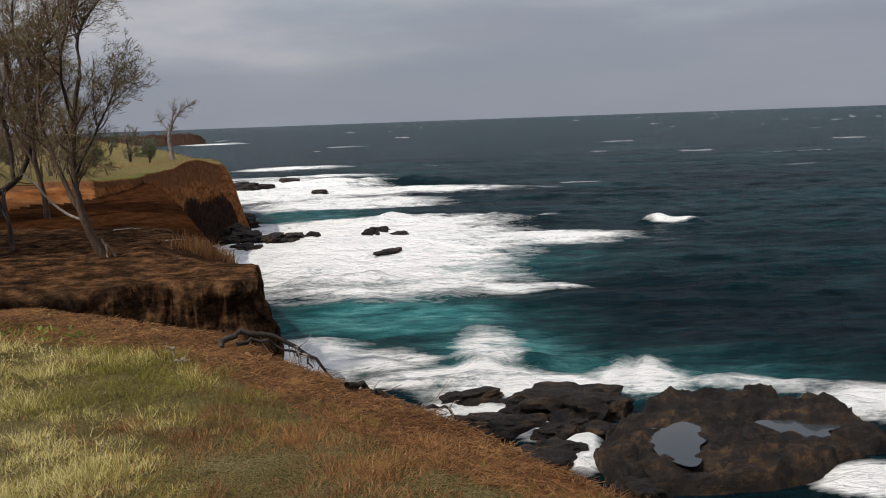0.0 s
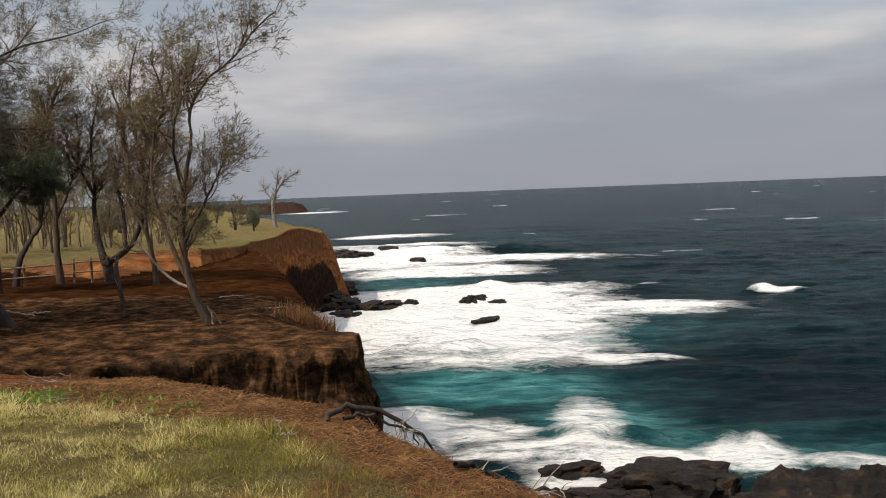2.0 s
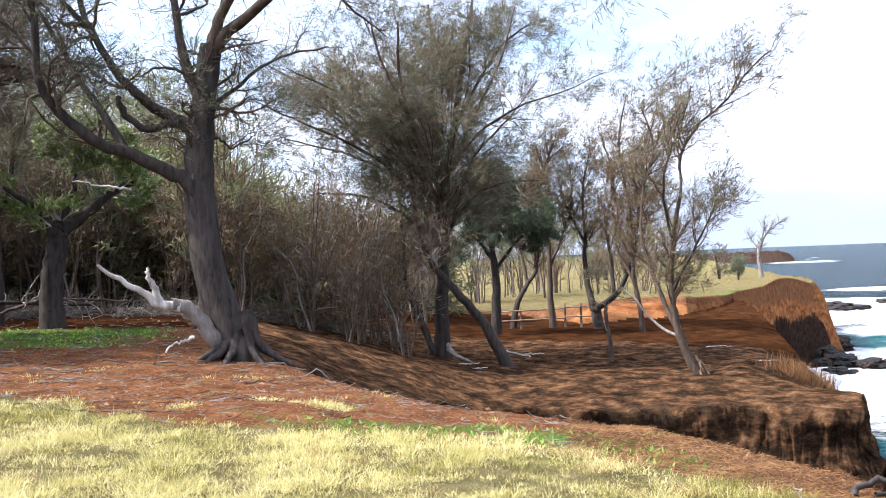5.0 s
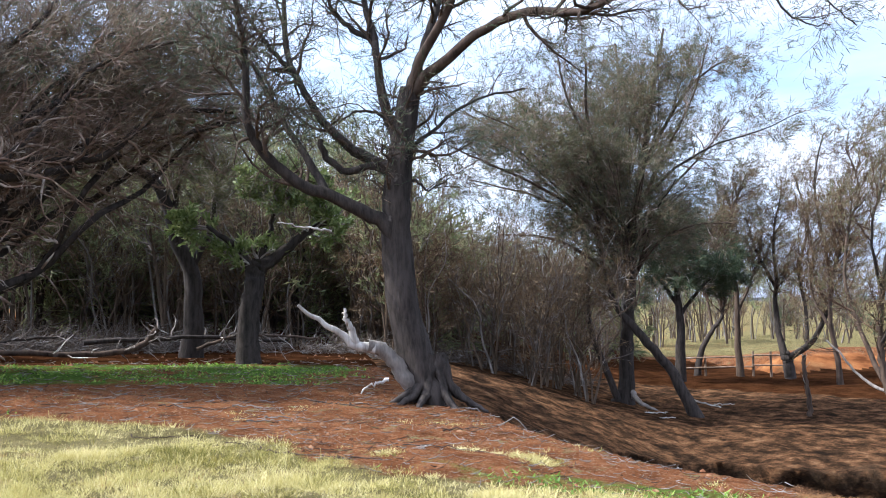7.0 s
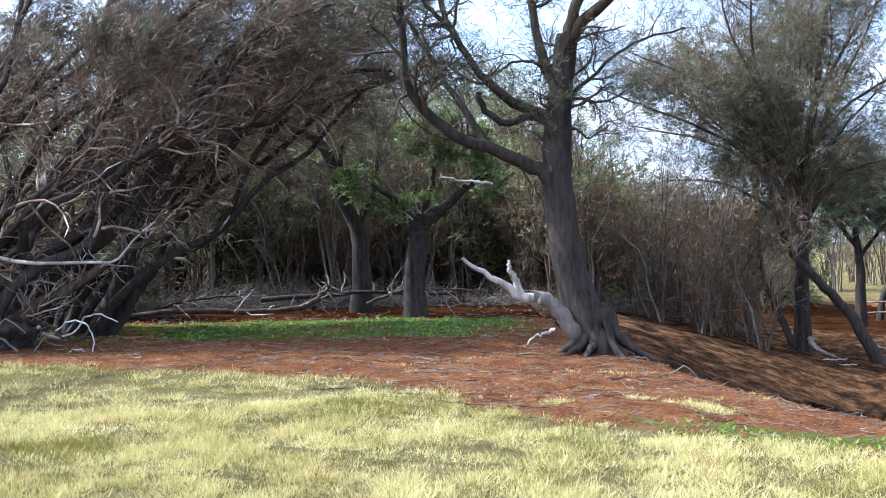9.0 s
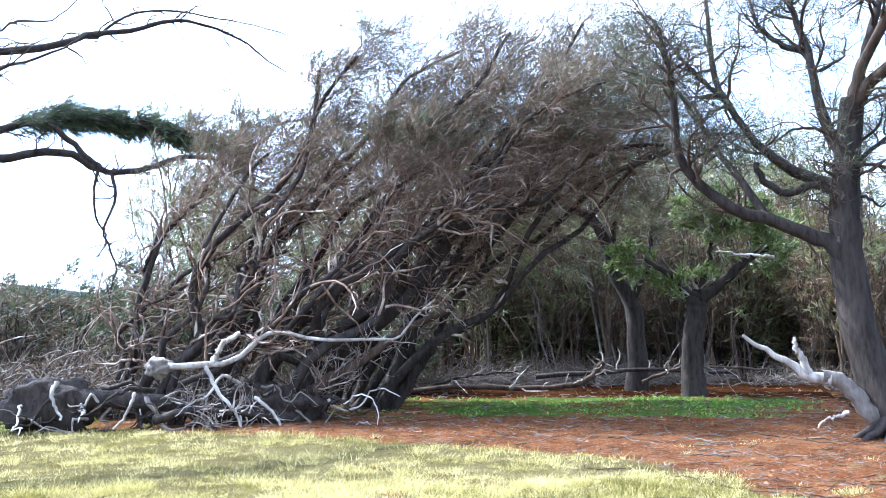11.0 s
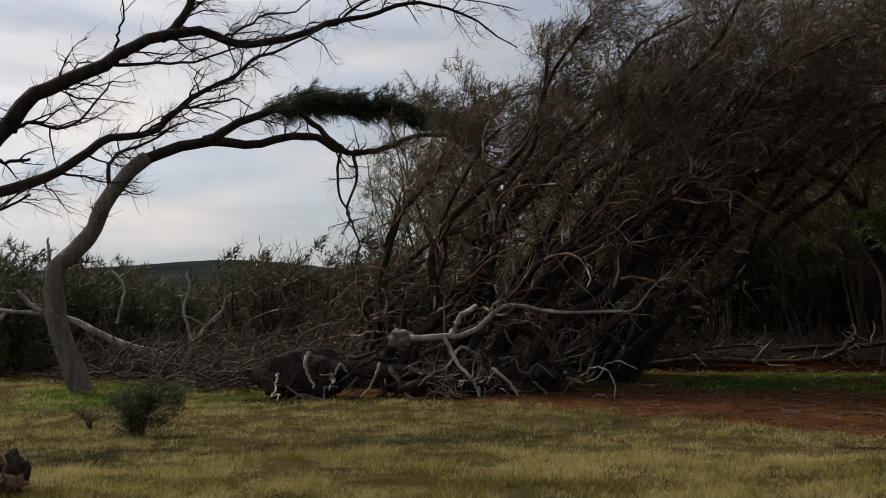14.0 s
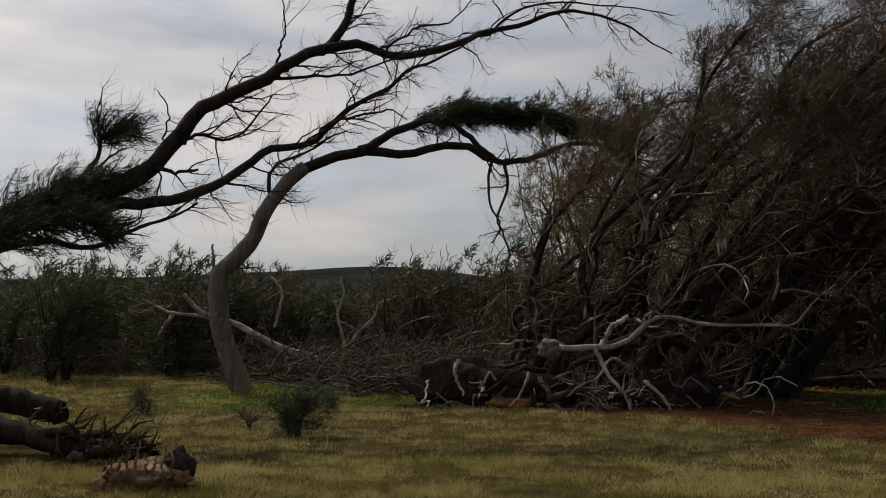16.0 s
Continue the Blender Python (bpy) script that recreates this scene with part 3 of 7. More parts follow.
# ---------------- the sea ----------------
def sea_fields(x, y):
    r = np.hypot(x, y)
    a = np.degrees(np.arctan2(-x, y))
    lr = np.log(np.maximum(r, 1.0))

    def patch(a0, r0, da, dr, tilt=0.0):
        v = (lr - math.log(r0)) / dr
        u = (a - a0 - tilt * v) / da
        return np.exp(-np.maximum(u * u + v * v - 0.25, 0) * 1.6)

    wob = fbm(x * 0.06, y * 0.06, 41, 4)
    foam = np.maximum.reduce([
        1.35 * patch(5.5, 84, 11.0, 0.30), 1.05 * patch(-4.0, 87, 8.0, 0.06), 0.85 * patch(-7, 86, 5.0, 0.025), 0.7 * patch(3.5, 65, 11, 0.13), 0.9 * patch(-5, 62, 4, 0.03),
        1.05 * patch(9.0, 160, 7.0, 0.22), 0.95 * patch(3.0, 150, 9.0, 0.06), 0.95 * patch(6.0, 130, 7.0, 0.10), 0.8 * patch(8.5, 200, 6.0, 0.05), 0.7 * patch(-2, 152, 3, 0.02), 0.95 * patch(8.5, 240, 3.6, 0.06), 0.8 * patch(1, 106, 8, 0.02),
        0.95 * patch(-13.0, 97.5, 1.6, 0.016), 0.95 * patch(8.5, 44.5, 4.5, 0.12), 0.7 * patch(3.5, 43.5, 4.0, 0.07), 0.75 * patch(-2.5, 44.5, 2.6, 0.13), 0.8 * patch(0.0, 40, 9.0, 0.04),
        0.85 * patch(-5, 38.6, 8.0, 0.05), 0.95 * patch(-11.4, 39.6, 3.8, 0.07), 0.7 * patch(-17, 39.8, 6.0, 0.035), 0.9 * patch(-23.5, 38, 4.5, 0.07),
        1.15 * patch(-7.8, 31, 1.4, 0.08), 1.0 * patch(-5, 33.5, 2.0, 0.05), 1.15 * patch(-15, 26.0, 9.0, 0.035), 1.3 * patch(-24, 29.4, 3.5, 0.07), 0.9 * patch(-1.5, 35.5, 3.5, 0.08), 1.15 * patch(-9, 25.0, 3.0, 0.06),
        0.9 * patch(14.5, 60, 3.0, 0.3), 1.1 * patch(12.6, 620, 2.4, 0.03)])
    foam = foam - 0.9 * patch(2.0, 115, 7.0, 0.035) - 0.5 * patch(6.0, 116, 4.0, 0.05)
    spots = value_noise(x * 0.045 + 3, y * 0.16, 51)
    caps = smooth(0.86, 0.97, spots) * smooth(45, 90, r) * 0.62
    foam = np.maximum(foam + 0.25 * wob * (foam > 0.05), caps * (0.6 + 0.5 * value_noise(x * 0.3, y * 0.5, 57)))
    shallow = np.maximum.reduce([patch(4, 54, 9.0, 0.10), 0.8 * patch(-3, 45, 5, 0.12), 0.6 * patch(8, 46, 4, 0.1), 0.75 * patch(9, 114, 5, 0.10), 0.6 * patch(0, 72, 8, 0.14), 0.7 * patch(-13, 41, 9, 0.10)])
    shallow = np.clip(shallow * (0.75 + 0.9 * wob), 0, 1)
    return foam, shallow


sea_angles = np.concatenate([np.arange(-170, -34, 4.0), np.arange(-34, 32, 0.2), np.arange(32, 60, 2.0)])
sea_radii = np.concatenate([np.geomspace(6, 25, 24)[:-1], np.geomspace(25, 260, 330)[:-1], np.geomspace(260, 4900, 70)])
sx, sy, sq = polar_sheet(sea_angles, sea_radii, False)
foam, shallow = sea_fields(sx, sy)
sr = np.hypot(sx, sy)
fade = smooth(900, 120, sr)
waves = 0.42 * fbm(sx * 0.035 + 2, sy * 0.11, 61, 4) * fade + 0.34 * fbm(sx * 0.22, sy * 0.5, 63, 4) * smooth(420, 60, sr)
waves = waves + np.clip(foam, 0, 1.1) * (0.30 * fbm(sx * 0.5, sy * 0.8, 67, 4) + 0.22) * smooth(400, 150, sr)
sa = np.degrees(np.arctan2(-sx, sy))


def crest(a0, a1, r0, width, height):
    """A breaking wave along an arc of the plan."""
    span = smooth(0, 0.3, (sa - a0) / (a1 - a0)) * smooth(1, 0.7, (sa - a0) / (a1 - a0))
    line = r0 * (1 + 0.02 * fbm(sa * 0.4, sa * 0, 71, 3))
    return span * height * np.exp(-((sr - line) / width) ** 2) * (0.7 + 0.6 * value_noise(sa * 1.3, sr * 0.05, 73))


waves = waves + crest(-9, 9, 101, 3.0, 0.6) + crest(-3, 10, 84, 2.6, 0.6) + crest(-3, 11, 168, 3.5, 1.2) + crest(-15.5, -10.5, 98, 1.5, 0.55)
waves = waves + crest(-16, 3, 42, 1.0, 0.6) + crest(2, 10, 66, 1.5, 0.6)
water = new("water", fast_mesh("water", np.stack([sx, sy, SEA + waves], 1), sq, SEA_WATER, True, {"foam": foam, "shallow": shallow}))
tagged(water, "deep blue sea breaking in white foam and turquoise shallows", "sea", kind="structure")


# ---------------- trees ----------------
def tubes(P, R, sides=4, rng=None, knobs=0.0):
    """Tapered tubes round the polylines P (k, n, 3) of radius R (k, n): verts and quads."""
    k, n, _ = P.shape
    T = np.gradient(P, axis=1)
    T /= np.linalg.norm(T, axis=2, keepdims=True) + 1e-9
    mean = T.mean(axis=1)
    ref = np.where(np.abs(mean[:, 2:3]) > 0.8, np.array([[1.0, 0.13, 0.0]]), np.array([[0.0, 0.0, 1.0]]))[:, None, :]
    N = np.cross(T, np.broadcast_to(ref, T.shape))
    N /= np.linalg.norm(N, axis=2, keepdims=True) + 1e-9
    B = np.cross(T, N)
    th = np.arange(sides) * 2 * np.pi / sides
    rr = np.repeat(R[:, :, None], sides, axis=2)
    if knobs and rng is not None:
        s = np.linspace(0, 1, n)[None, :, None]
        for f in (2, 3, 5):
            ph = rng.uniform(0, 6.28, (k, 1, 1))
            rr = rr * (1 + knobs / f * 2 * np.sin(f * th[None, None, :] + ph + s * rng.uniform(-3, 3, (k, 1, 1))))
        rr = rr * (1 + knobs * rng.uniform(-0.5, 0.5, (k, n, 1)))
    V = P[:, :, None, :] + rr[..., None] * (np.cos(th)[None, None, :, None] * N[:, :, None, :] + np.sin(th)[None, None, :, None] * B[:, :, None, :])
    idx = np.arange(k * n * sides).reshape(k, n, sides)
    nxt = np.roll(idx, -1, axis=2)
    F = np.stack([idx[:, :-1], nxt[:, :-1], nxt[:, 1:], idx[:, 1:]], -1).reshape(-1, 4)
    return V.reshape(-1, 3), F


def join(pieces):
    V, F, at = [], [], 0
    for v, f in pieces:
        V.append(v)
        F.append(f + at)
        at += len(v)
    return np.concatenate(V), np.concatenate(F)


def smooth_line(pts, n):
    """n points on a Catmull-Rom curve through pts."""
    p = np.array(pts, float)
    p = np.concatenate([2 * p[:1] - p[1:2], p, 2 * p[-1:] - p[-2:-1]])
    s = np.linspace(0, len(p) - 3 - 1e-6, n)
    i = s.astype(int)
    t = (s - i)[:, None]
    a, b, c, d = p[i], p[i + 1], p[i + 2], p[i + 3]
    return 0.5 * (2 * b + (c - a) * t + (2 * a - 5 * b + 4 * c - d) * t ** 2 + (3 * b - a - 3 * c + d) * t ** 3)


def unit(v):
    return v / (np.linalg.norm(v, axis=-1, keepdims=True) + 1e-9)


def sprout(rng, P, R, count, length, angle, bias, bend, n=5, start=0.2, wiggle=0.25, thick=0.55, cap=0.05, tip=0.25):
    """count branches off the polylines P: start points spread by length, turned angle degrees off, bent towards bias."""
    seg = np.linalg.norm(np.diff(P, axis=1), axis=2).sum(1)
    which = rng.choice(len(P), count, p=seg / seg.sum())
    m = P.shape[1]
    s = (start + (1 - start) * rng.random(count) ** 0.85) * (m - 1.001)
    i = s.astype(int)
    f = (s - i)[:, None]
    at = P[which, i] * (1 - f) + P[which, i + 1] * f
    tan = unit(P[which, i + 1] - P[which, i])
    rad = R[which, i] * (1 - f[:, 0]) + R[which, i + 1] * f[:, 0]
    perp = rng.normal(size=(count, 3))
    perp = unit(perp - (perp * tan).sum(1, keepdims=True) * tan)
    an = np.radians(rng.uniform(*angle, count))[:, None]
    d = unit(np.cos(an) * tan + np.sin(an) * perp)
    L = rng.uniform(*length, count) * (1.15 - 0.5 * s / m)
    step = (L / (n - 1))[:, None]
    out = [at]
    bias = np.asarray(bias, float)
    for j in range(n - 1):
        d = unit(d + bend * bias / (n - 1) * 2 + wiggle * rng.normal(size=(count, 3)))
        out.append(out[-1] + step * d)
    r0 = np.minimum(rad * thick, cap)
    return np.stack(out, 1), r0[:, None] * np.linspace(1, tip, n)[None, :]


def needles(rng, P, count, length, width, bias, spread=0.8, start=0.25):
    """Thin leaves along the polylines P, as triangles."""
    which = rng.integers(0, len(P), count)
    m = P.shape[1]
    s = (start + (1 - start) * rng.random(count)) * (m - 1.001)
    i = s.astype(int)
    f = (s - i)[:, None]
    at = P[which, i] * (1 - f) + P[which, i + 1] * f
    tan = unit(P[which, i + 1] - P[which, i])
    d = unit(tan + spread * rng.normal(size=(count, 3)) + np.asarray(bias))
    side = unit(np.cross(d, rng.normal(size=(count, 3))))
    L, W = rng.uniform(*length, count)[:, None], rng.uniform(*width, count)[:, None] / 2
    at = at + 0.04 * rng.normal(size=(count, 3))
    V = np.stack([at - side * W * 0.6, at + side * W * 0.6, at + d * L * 0.55 + side * W, at + d * L], 1)
    T = np.arange(count * 4).reshape(-1, 4)
    return V.reshape(-1, 3), T[:, [0, 1, 2, 3]]


def limb_arrays(pts, r0, r1, n, rng, jitter=0.015, flare=0.0):
    p = smooth_line(pts, n)
    p[1:-1] += jitter * rng.normal(size=(n - 2, 3))
    s = np.linspace(0, 1, n)
    r = r0 + (r1 - r0) * s ** 0.8
    if flare:
        r = r * (1 + flare * np.exp(-s * 14))
    return p[None], r[None]


def build_tree(name, label, category, at, yaw, limbs, seed, scale=1.0, branches=(), leaves=(), group="", twig_mat=None, flare=0.3, lean=0.0):
    """limbs: (part, points (right, away, up), radius at foot and tip, material). branches: settings of sprout, level on level.
    leaves: (settings of needles, material, part name)."""
    rng = np.random.default_rng(seed)
    tree = thing(name, pose(at[0], at[1], at[2], 0, lean, yaw), label, category, group)
    stock = []
    for pname, pts, r0, r1, material in limbs:
        n = 26 if pname == "trunk" else max(16, 2 * len(pts) + 2)
        P, R = limb_arrays(np.array(pts) * scale, r0, r1, n, rng, 0.012 * scale, flare if pname == "trunk" else 0.0)
        V, F = tubes(P, R, 14 if r0 > 0.15 else 8, rng, 0.10 if r0 > 0.08 else 0.05)
        part(pname, fast_mesh(pname, V, F, material), tree)
        if "dead" not in pname and "root" not in pname and "base" not in pname:
            q = smooth_line(P[0][1 if pname != "trunk" else 8:], 22)
            rq = np.interp(np.linspace(0, 1, 22), np.linspace(0, 1, n), R[0])
            stock.append((q, rq))
    if not stock:
        return tree
    P = np.stack([s[0] for s in stock])
    R = np.stack([s[1] for s in stock])
    pieces, last = [], P
    level_stock = {0: (P, R)}
    for li, kw in enumerate(branches):
        kw = dict(kw)
        sides, src = kw.pop("sides", 4), kw.pop("src", li)
        Pp, Rp = level_stock[src]
        low, few = kw.pop("clear", (-9.0, 1.0))
        Pn, Rn = sprout(rng, Pp, Rp, **kw)
        stays = (Pn[:, -1, 2] > low + rng.normal(0, 0.35, len(Pn))) | (rng.random(len(Pn)) < few)
        Pn, Rn = Pn[stays], Rn[stays]
        level_stock[li + 1] = (Pn, Rn)
        pieces.append(tubes(Pn, Rn, sides))
        last = Pn
    if pieces:
        V, F = join(pieces)
        crown = tagged(part("twig_mass", fast_mesh("twig_mass", V, F, twig_mat or TWIG), tree), kind="stuff")
    for kw, material, pname in leaves:
        kw = dict(kw)
        src = kw.pop("src", len(branches))
        low = kw.pop("above", -9.0)
        lines = level_stock[src][0]
        V, F = needles(rng, lines[lines[:, -1, 2] > low + rng.normal(0, 0.4, len(lines))], **kw)
        tagged(part(pname, fast_mesh(pname, V, F, material, False), crown), kind="stuff")
    return tree


def stand(yaw, r, sink=0.06):
    x, y = plan(yaw, r)
    return (x, y, ground_at(x, y) - sink)


NEEDLE_OLIVE = leaf("olive_green_needles", (0.09, 0.11, 0.045), (0.175, 0.195, 0.085), (0.28, 0.26, 0.125), 0.55, 0.45)

# the old tree at the head of the gully
TRUNK = [(0.02, 0, -0.25), (-0.1, 0, 0.15), (-0.25, 0, 0.6), (-0.41, 0, 1.32), (-0.53, 0, 2.03), (-0.57, 0, 2.76), (-0.54, 0, 3.39), (-0.5, 0, 3.84), (-0.41, 0, 4.39), (-0.3, 0, 5.02)]
old_limbs = [
    ("trunk", TRUNK, 0.31, 0.15, BARK),
    ("limb", [(-0.5, 0, 2.55), (-0.75, -0.05, 2.84), (-1.03, -0.12, 3.02), (-1.47, -0.24, 3.24), (-1.9, -0.36, 3.41), (-2.32, -0.48, 3.66), (-2.61, -0.6, 4.0), (-2.79, -0.72, 4.33), (-2.82, -0.84, 4.79), (-2.78, -0.96, 5.28), (-2.82, -1.08, 5.76), (-2.93, -1.2, 6.33)], 0.15, 0.03, BARK),
    ("limb", [(-1.64, -0.3, 3.32), (-1.92, -0.12, 3.84), (-2.26, 0.07, 4.37), (-2.65, 0.25, 5.1), (-3.0, 0.43, 5.66), (-3.5, 0.62, 6.05), (-4.02, 0.8, 6.49)], 0.075, 0.02, BARK),
    ("limb", [(-0.5, 0, 3.6), (-0.62, 0, 3.73), (-1.04, 0.17, 3.94), (-1.42, 0.34, 4.22), (-1.85, 0.51, 4.73), (-2.19, 0.69, 5.33), (-2.4, 0.86, 5.9), (-2.44, 1.03, 6.53), (-2.49, 1.2, 7.38)], 0.12, 0.03, BARK),
    ("limb", [(-2.2, 0.7, 5.34), (-2.46, 0.57, 5.64), (-2.81, 0.43, 6.08), (-3.07, 0.3, 6.52)], 0.055, 0.02, BARK),
    ("limb", [(-0.48, 0, 4.0), (-0.6, 0.08, 4.4), (-0.71, 0.18, 4.74), (-0.85, 0.36, 5.39), (-0.9, 0.54, 6.0), (-1.05, 0.72, 6.58), (-1.25, 0.9, 7.26)], 0.12, 0.04, BARK),
    ("limb", [(-0.9, 0.55, 5.95), (-1.34, 0.8, 6.26), (-1.65, 1.0, 6.66), (-1.8, 1.1, 7.2)], 0.06, 0.02, BARK),
    ("limb", [(-0.35, 0, 4.8), (-0.24, -0.1, 5.2), (-0.11, -0.2, 5.48), (0.25, -0.4, 6.1), (0.47, -0.6, 6.57), (0.6, -0.8, 7.2)], 0.11, 0.05, BARK_BROWN),
    ("limb", [(-0.33, 0, 4.9), (-0.2, 0.1, 5.35), (-0.01, 0.2, 5.9), (0.18, 0.4, 6.52), (0.4, 0.6, 7.2)], 0.11, 0.05, BARK),
    ("limb", [(-0.3, 0, 4.9), (-0.1, -0.1, 5.16), (0.24, -0.3, 5.36), (0.68, -0.6, 5.68), (1.09, -0.9, 5.86), (1.58, -1.2, 5.9), (2.12, -1.5, 5.8), (2.56, -1.8, 5.88), (3.2, -2.1, 6.1), (3.9, -2.2, 6.18), (4.5, -2.2, 6.05)], 0.12, 0.03, BARK_BROWN),
    ("limb", [(4.2, -2.2, 6.15), (4.68, -2.2, 5.93), (4.98, -2.2, 5.6), (5.29, -2.2, 5.4), (5.6, -2.2, 5.37)], 0.025, 0.008, BARK),
    ("limb", [(4.3, -2.2, 6.15), (4.9, -2.2, 6.15), (5.31, -2.2, 6.0), (5.69, -2.2, 5.6), (5.98, -2.2, 5.36)], 0.025, 0.008, BARK),
    ("limb", [(-0.42, 0, 3.8), (-0.3, 0.1, 4.05), (-0.03, 0.38, 4.34), (0.45, 0.75, 4.79), (0.95, 1.12, 5.1), (1.67, 1.5, 5.32)], 0.05, 0.015, BARK),
    ("limb", [(-0.5, 0, 3.5), (-0.8, 0, 3.72), (-1.03, 0, 3.76), (-1.35, 0, 3.7), (-1.53, 0, 3.81), (-1.68, 0, 3.96), (-1.75, 0, 4.2)], 0.06, 0.05, BARK),
    ("limb", [(-0.45, 0, 3.6), (-0.2, 0.1, 3.5), (-0.04, 0.25, 3.41), (0.29, 0.5, 3.62)], 0.03, 0.012, BARK),
    ("limb", [(-0.62, 0.1, 4.5), (-0.75, 0.1, 4.6), (-1.12, 0.15, 4.7), (-1.41, 0.3, 4.59)], 0.035, 0.015, BARK),
    ("limb_base", [(-0.15, 0, 0.1), (-0.42, -0.1, 0.36), (-0.62, -0.15, 0.66), (-0.78, -0.2, 0.84), (-1.05, -0.3, 0.93)], 0.15, 0.105, BARK_PALE),
    ("dead_limb", [(-0.9, -0.27, 0.89), (-1.22, -0.35, 0.96), (-1.38, -0.4, 1.08), (-1.58, -0.5, 1.24), (-1.85, -0.6, 1.40), (-2.05, -0.7, 1.58)], 0.09, 0.025, DEADWOOD),
    ("dead_limb", [(-1.22, -0.35, 0.98), (-1.27, -0.4, 1.2), (-1.36, -0.45, 1.36), (-1.36, -0.5, 1.52)], 0.07, 0.02, DEADWOOD),
    ("dead_limb", [(-0.7, -0.5, 0.42), (-0.95, -0.6, 0.36), (-1.12, -0.6, 0.22)], 0.03, 0.012, DEADWOOD),
    ("dead_limb", [(-1.55, -0.6, 2.7), (-1.9, -0.9, 2.75), (-2.3, -1.1, 2.8)], 0.022, 0.008, DEADWOOD),
]
for dx, dy in ((-0.9, -0.45), (-0.7, -0.65), (-0.3, -0.75), (0.35, -0.6), (0.75, -0.3), (0.6, 0.5), (-0.5, 0.5)):
    old_limbs.append(("root", [(dx * 0.12, dy * 0.12, 0.75), (dx * 0.35, dy * 0.35, 0.25), (dx * 0.7, dy * 0.7, 0.05), (dx * 1.1, dy * 1.1, -0.12)], 0.11, 0.025, BARK_PALE if dy < -0.8 else BARK))
build_tree("old_ironwood_tree", "old dark ironwood tree with spreading roots and a bleached broken limb", "tree", (-11.38, 11.94, ground_at(-11.38, 11.94)), 43.0, old_limbs, 11, 0.97,
           branches=[dict(count=170, length=(0.6, 1.7), angle=(30, 80), bias=(0.1, 0, 0.35), bend=0.35, n=8, start=0.28, wiggle=0.30, cap=0.032, sides=5, clear=(3.2, 0.3)),
                     dict(count=1900, length=(0.3, 0.95), angle=(25, 75), bias=(0.2, 0, 0.15), bend=0.3, n=6, wiggle=0.32, cap=0.011, sides=3),
                     dict(count=4200, length=(0.15, 0.45), angle=(20, 60), bias=(0.2, 0, 0), bend=0.3, n=4, wiggle=0.22, cap=0.006, sides=3)],
           leaves=[(dict(count=17000, length=(0.08, 0.2), width=(0.008, 0.016), bias=(0.2, 0, -0.1), start=0.3), NEEDLE_DARK, "foliage"),
                   (dict(count=5000, length=(0.08, 0.18), width=(0.008, 0.016), bias=(0.1, 0, -0.2), start=0.3), NEEDLE_BROWN, "dry_foliage")], twig_mat=BARK_BROWN)

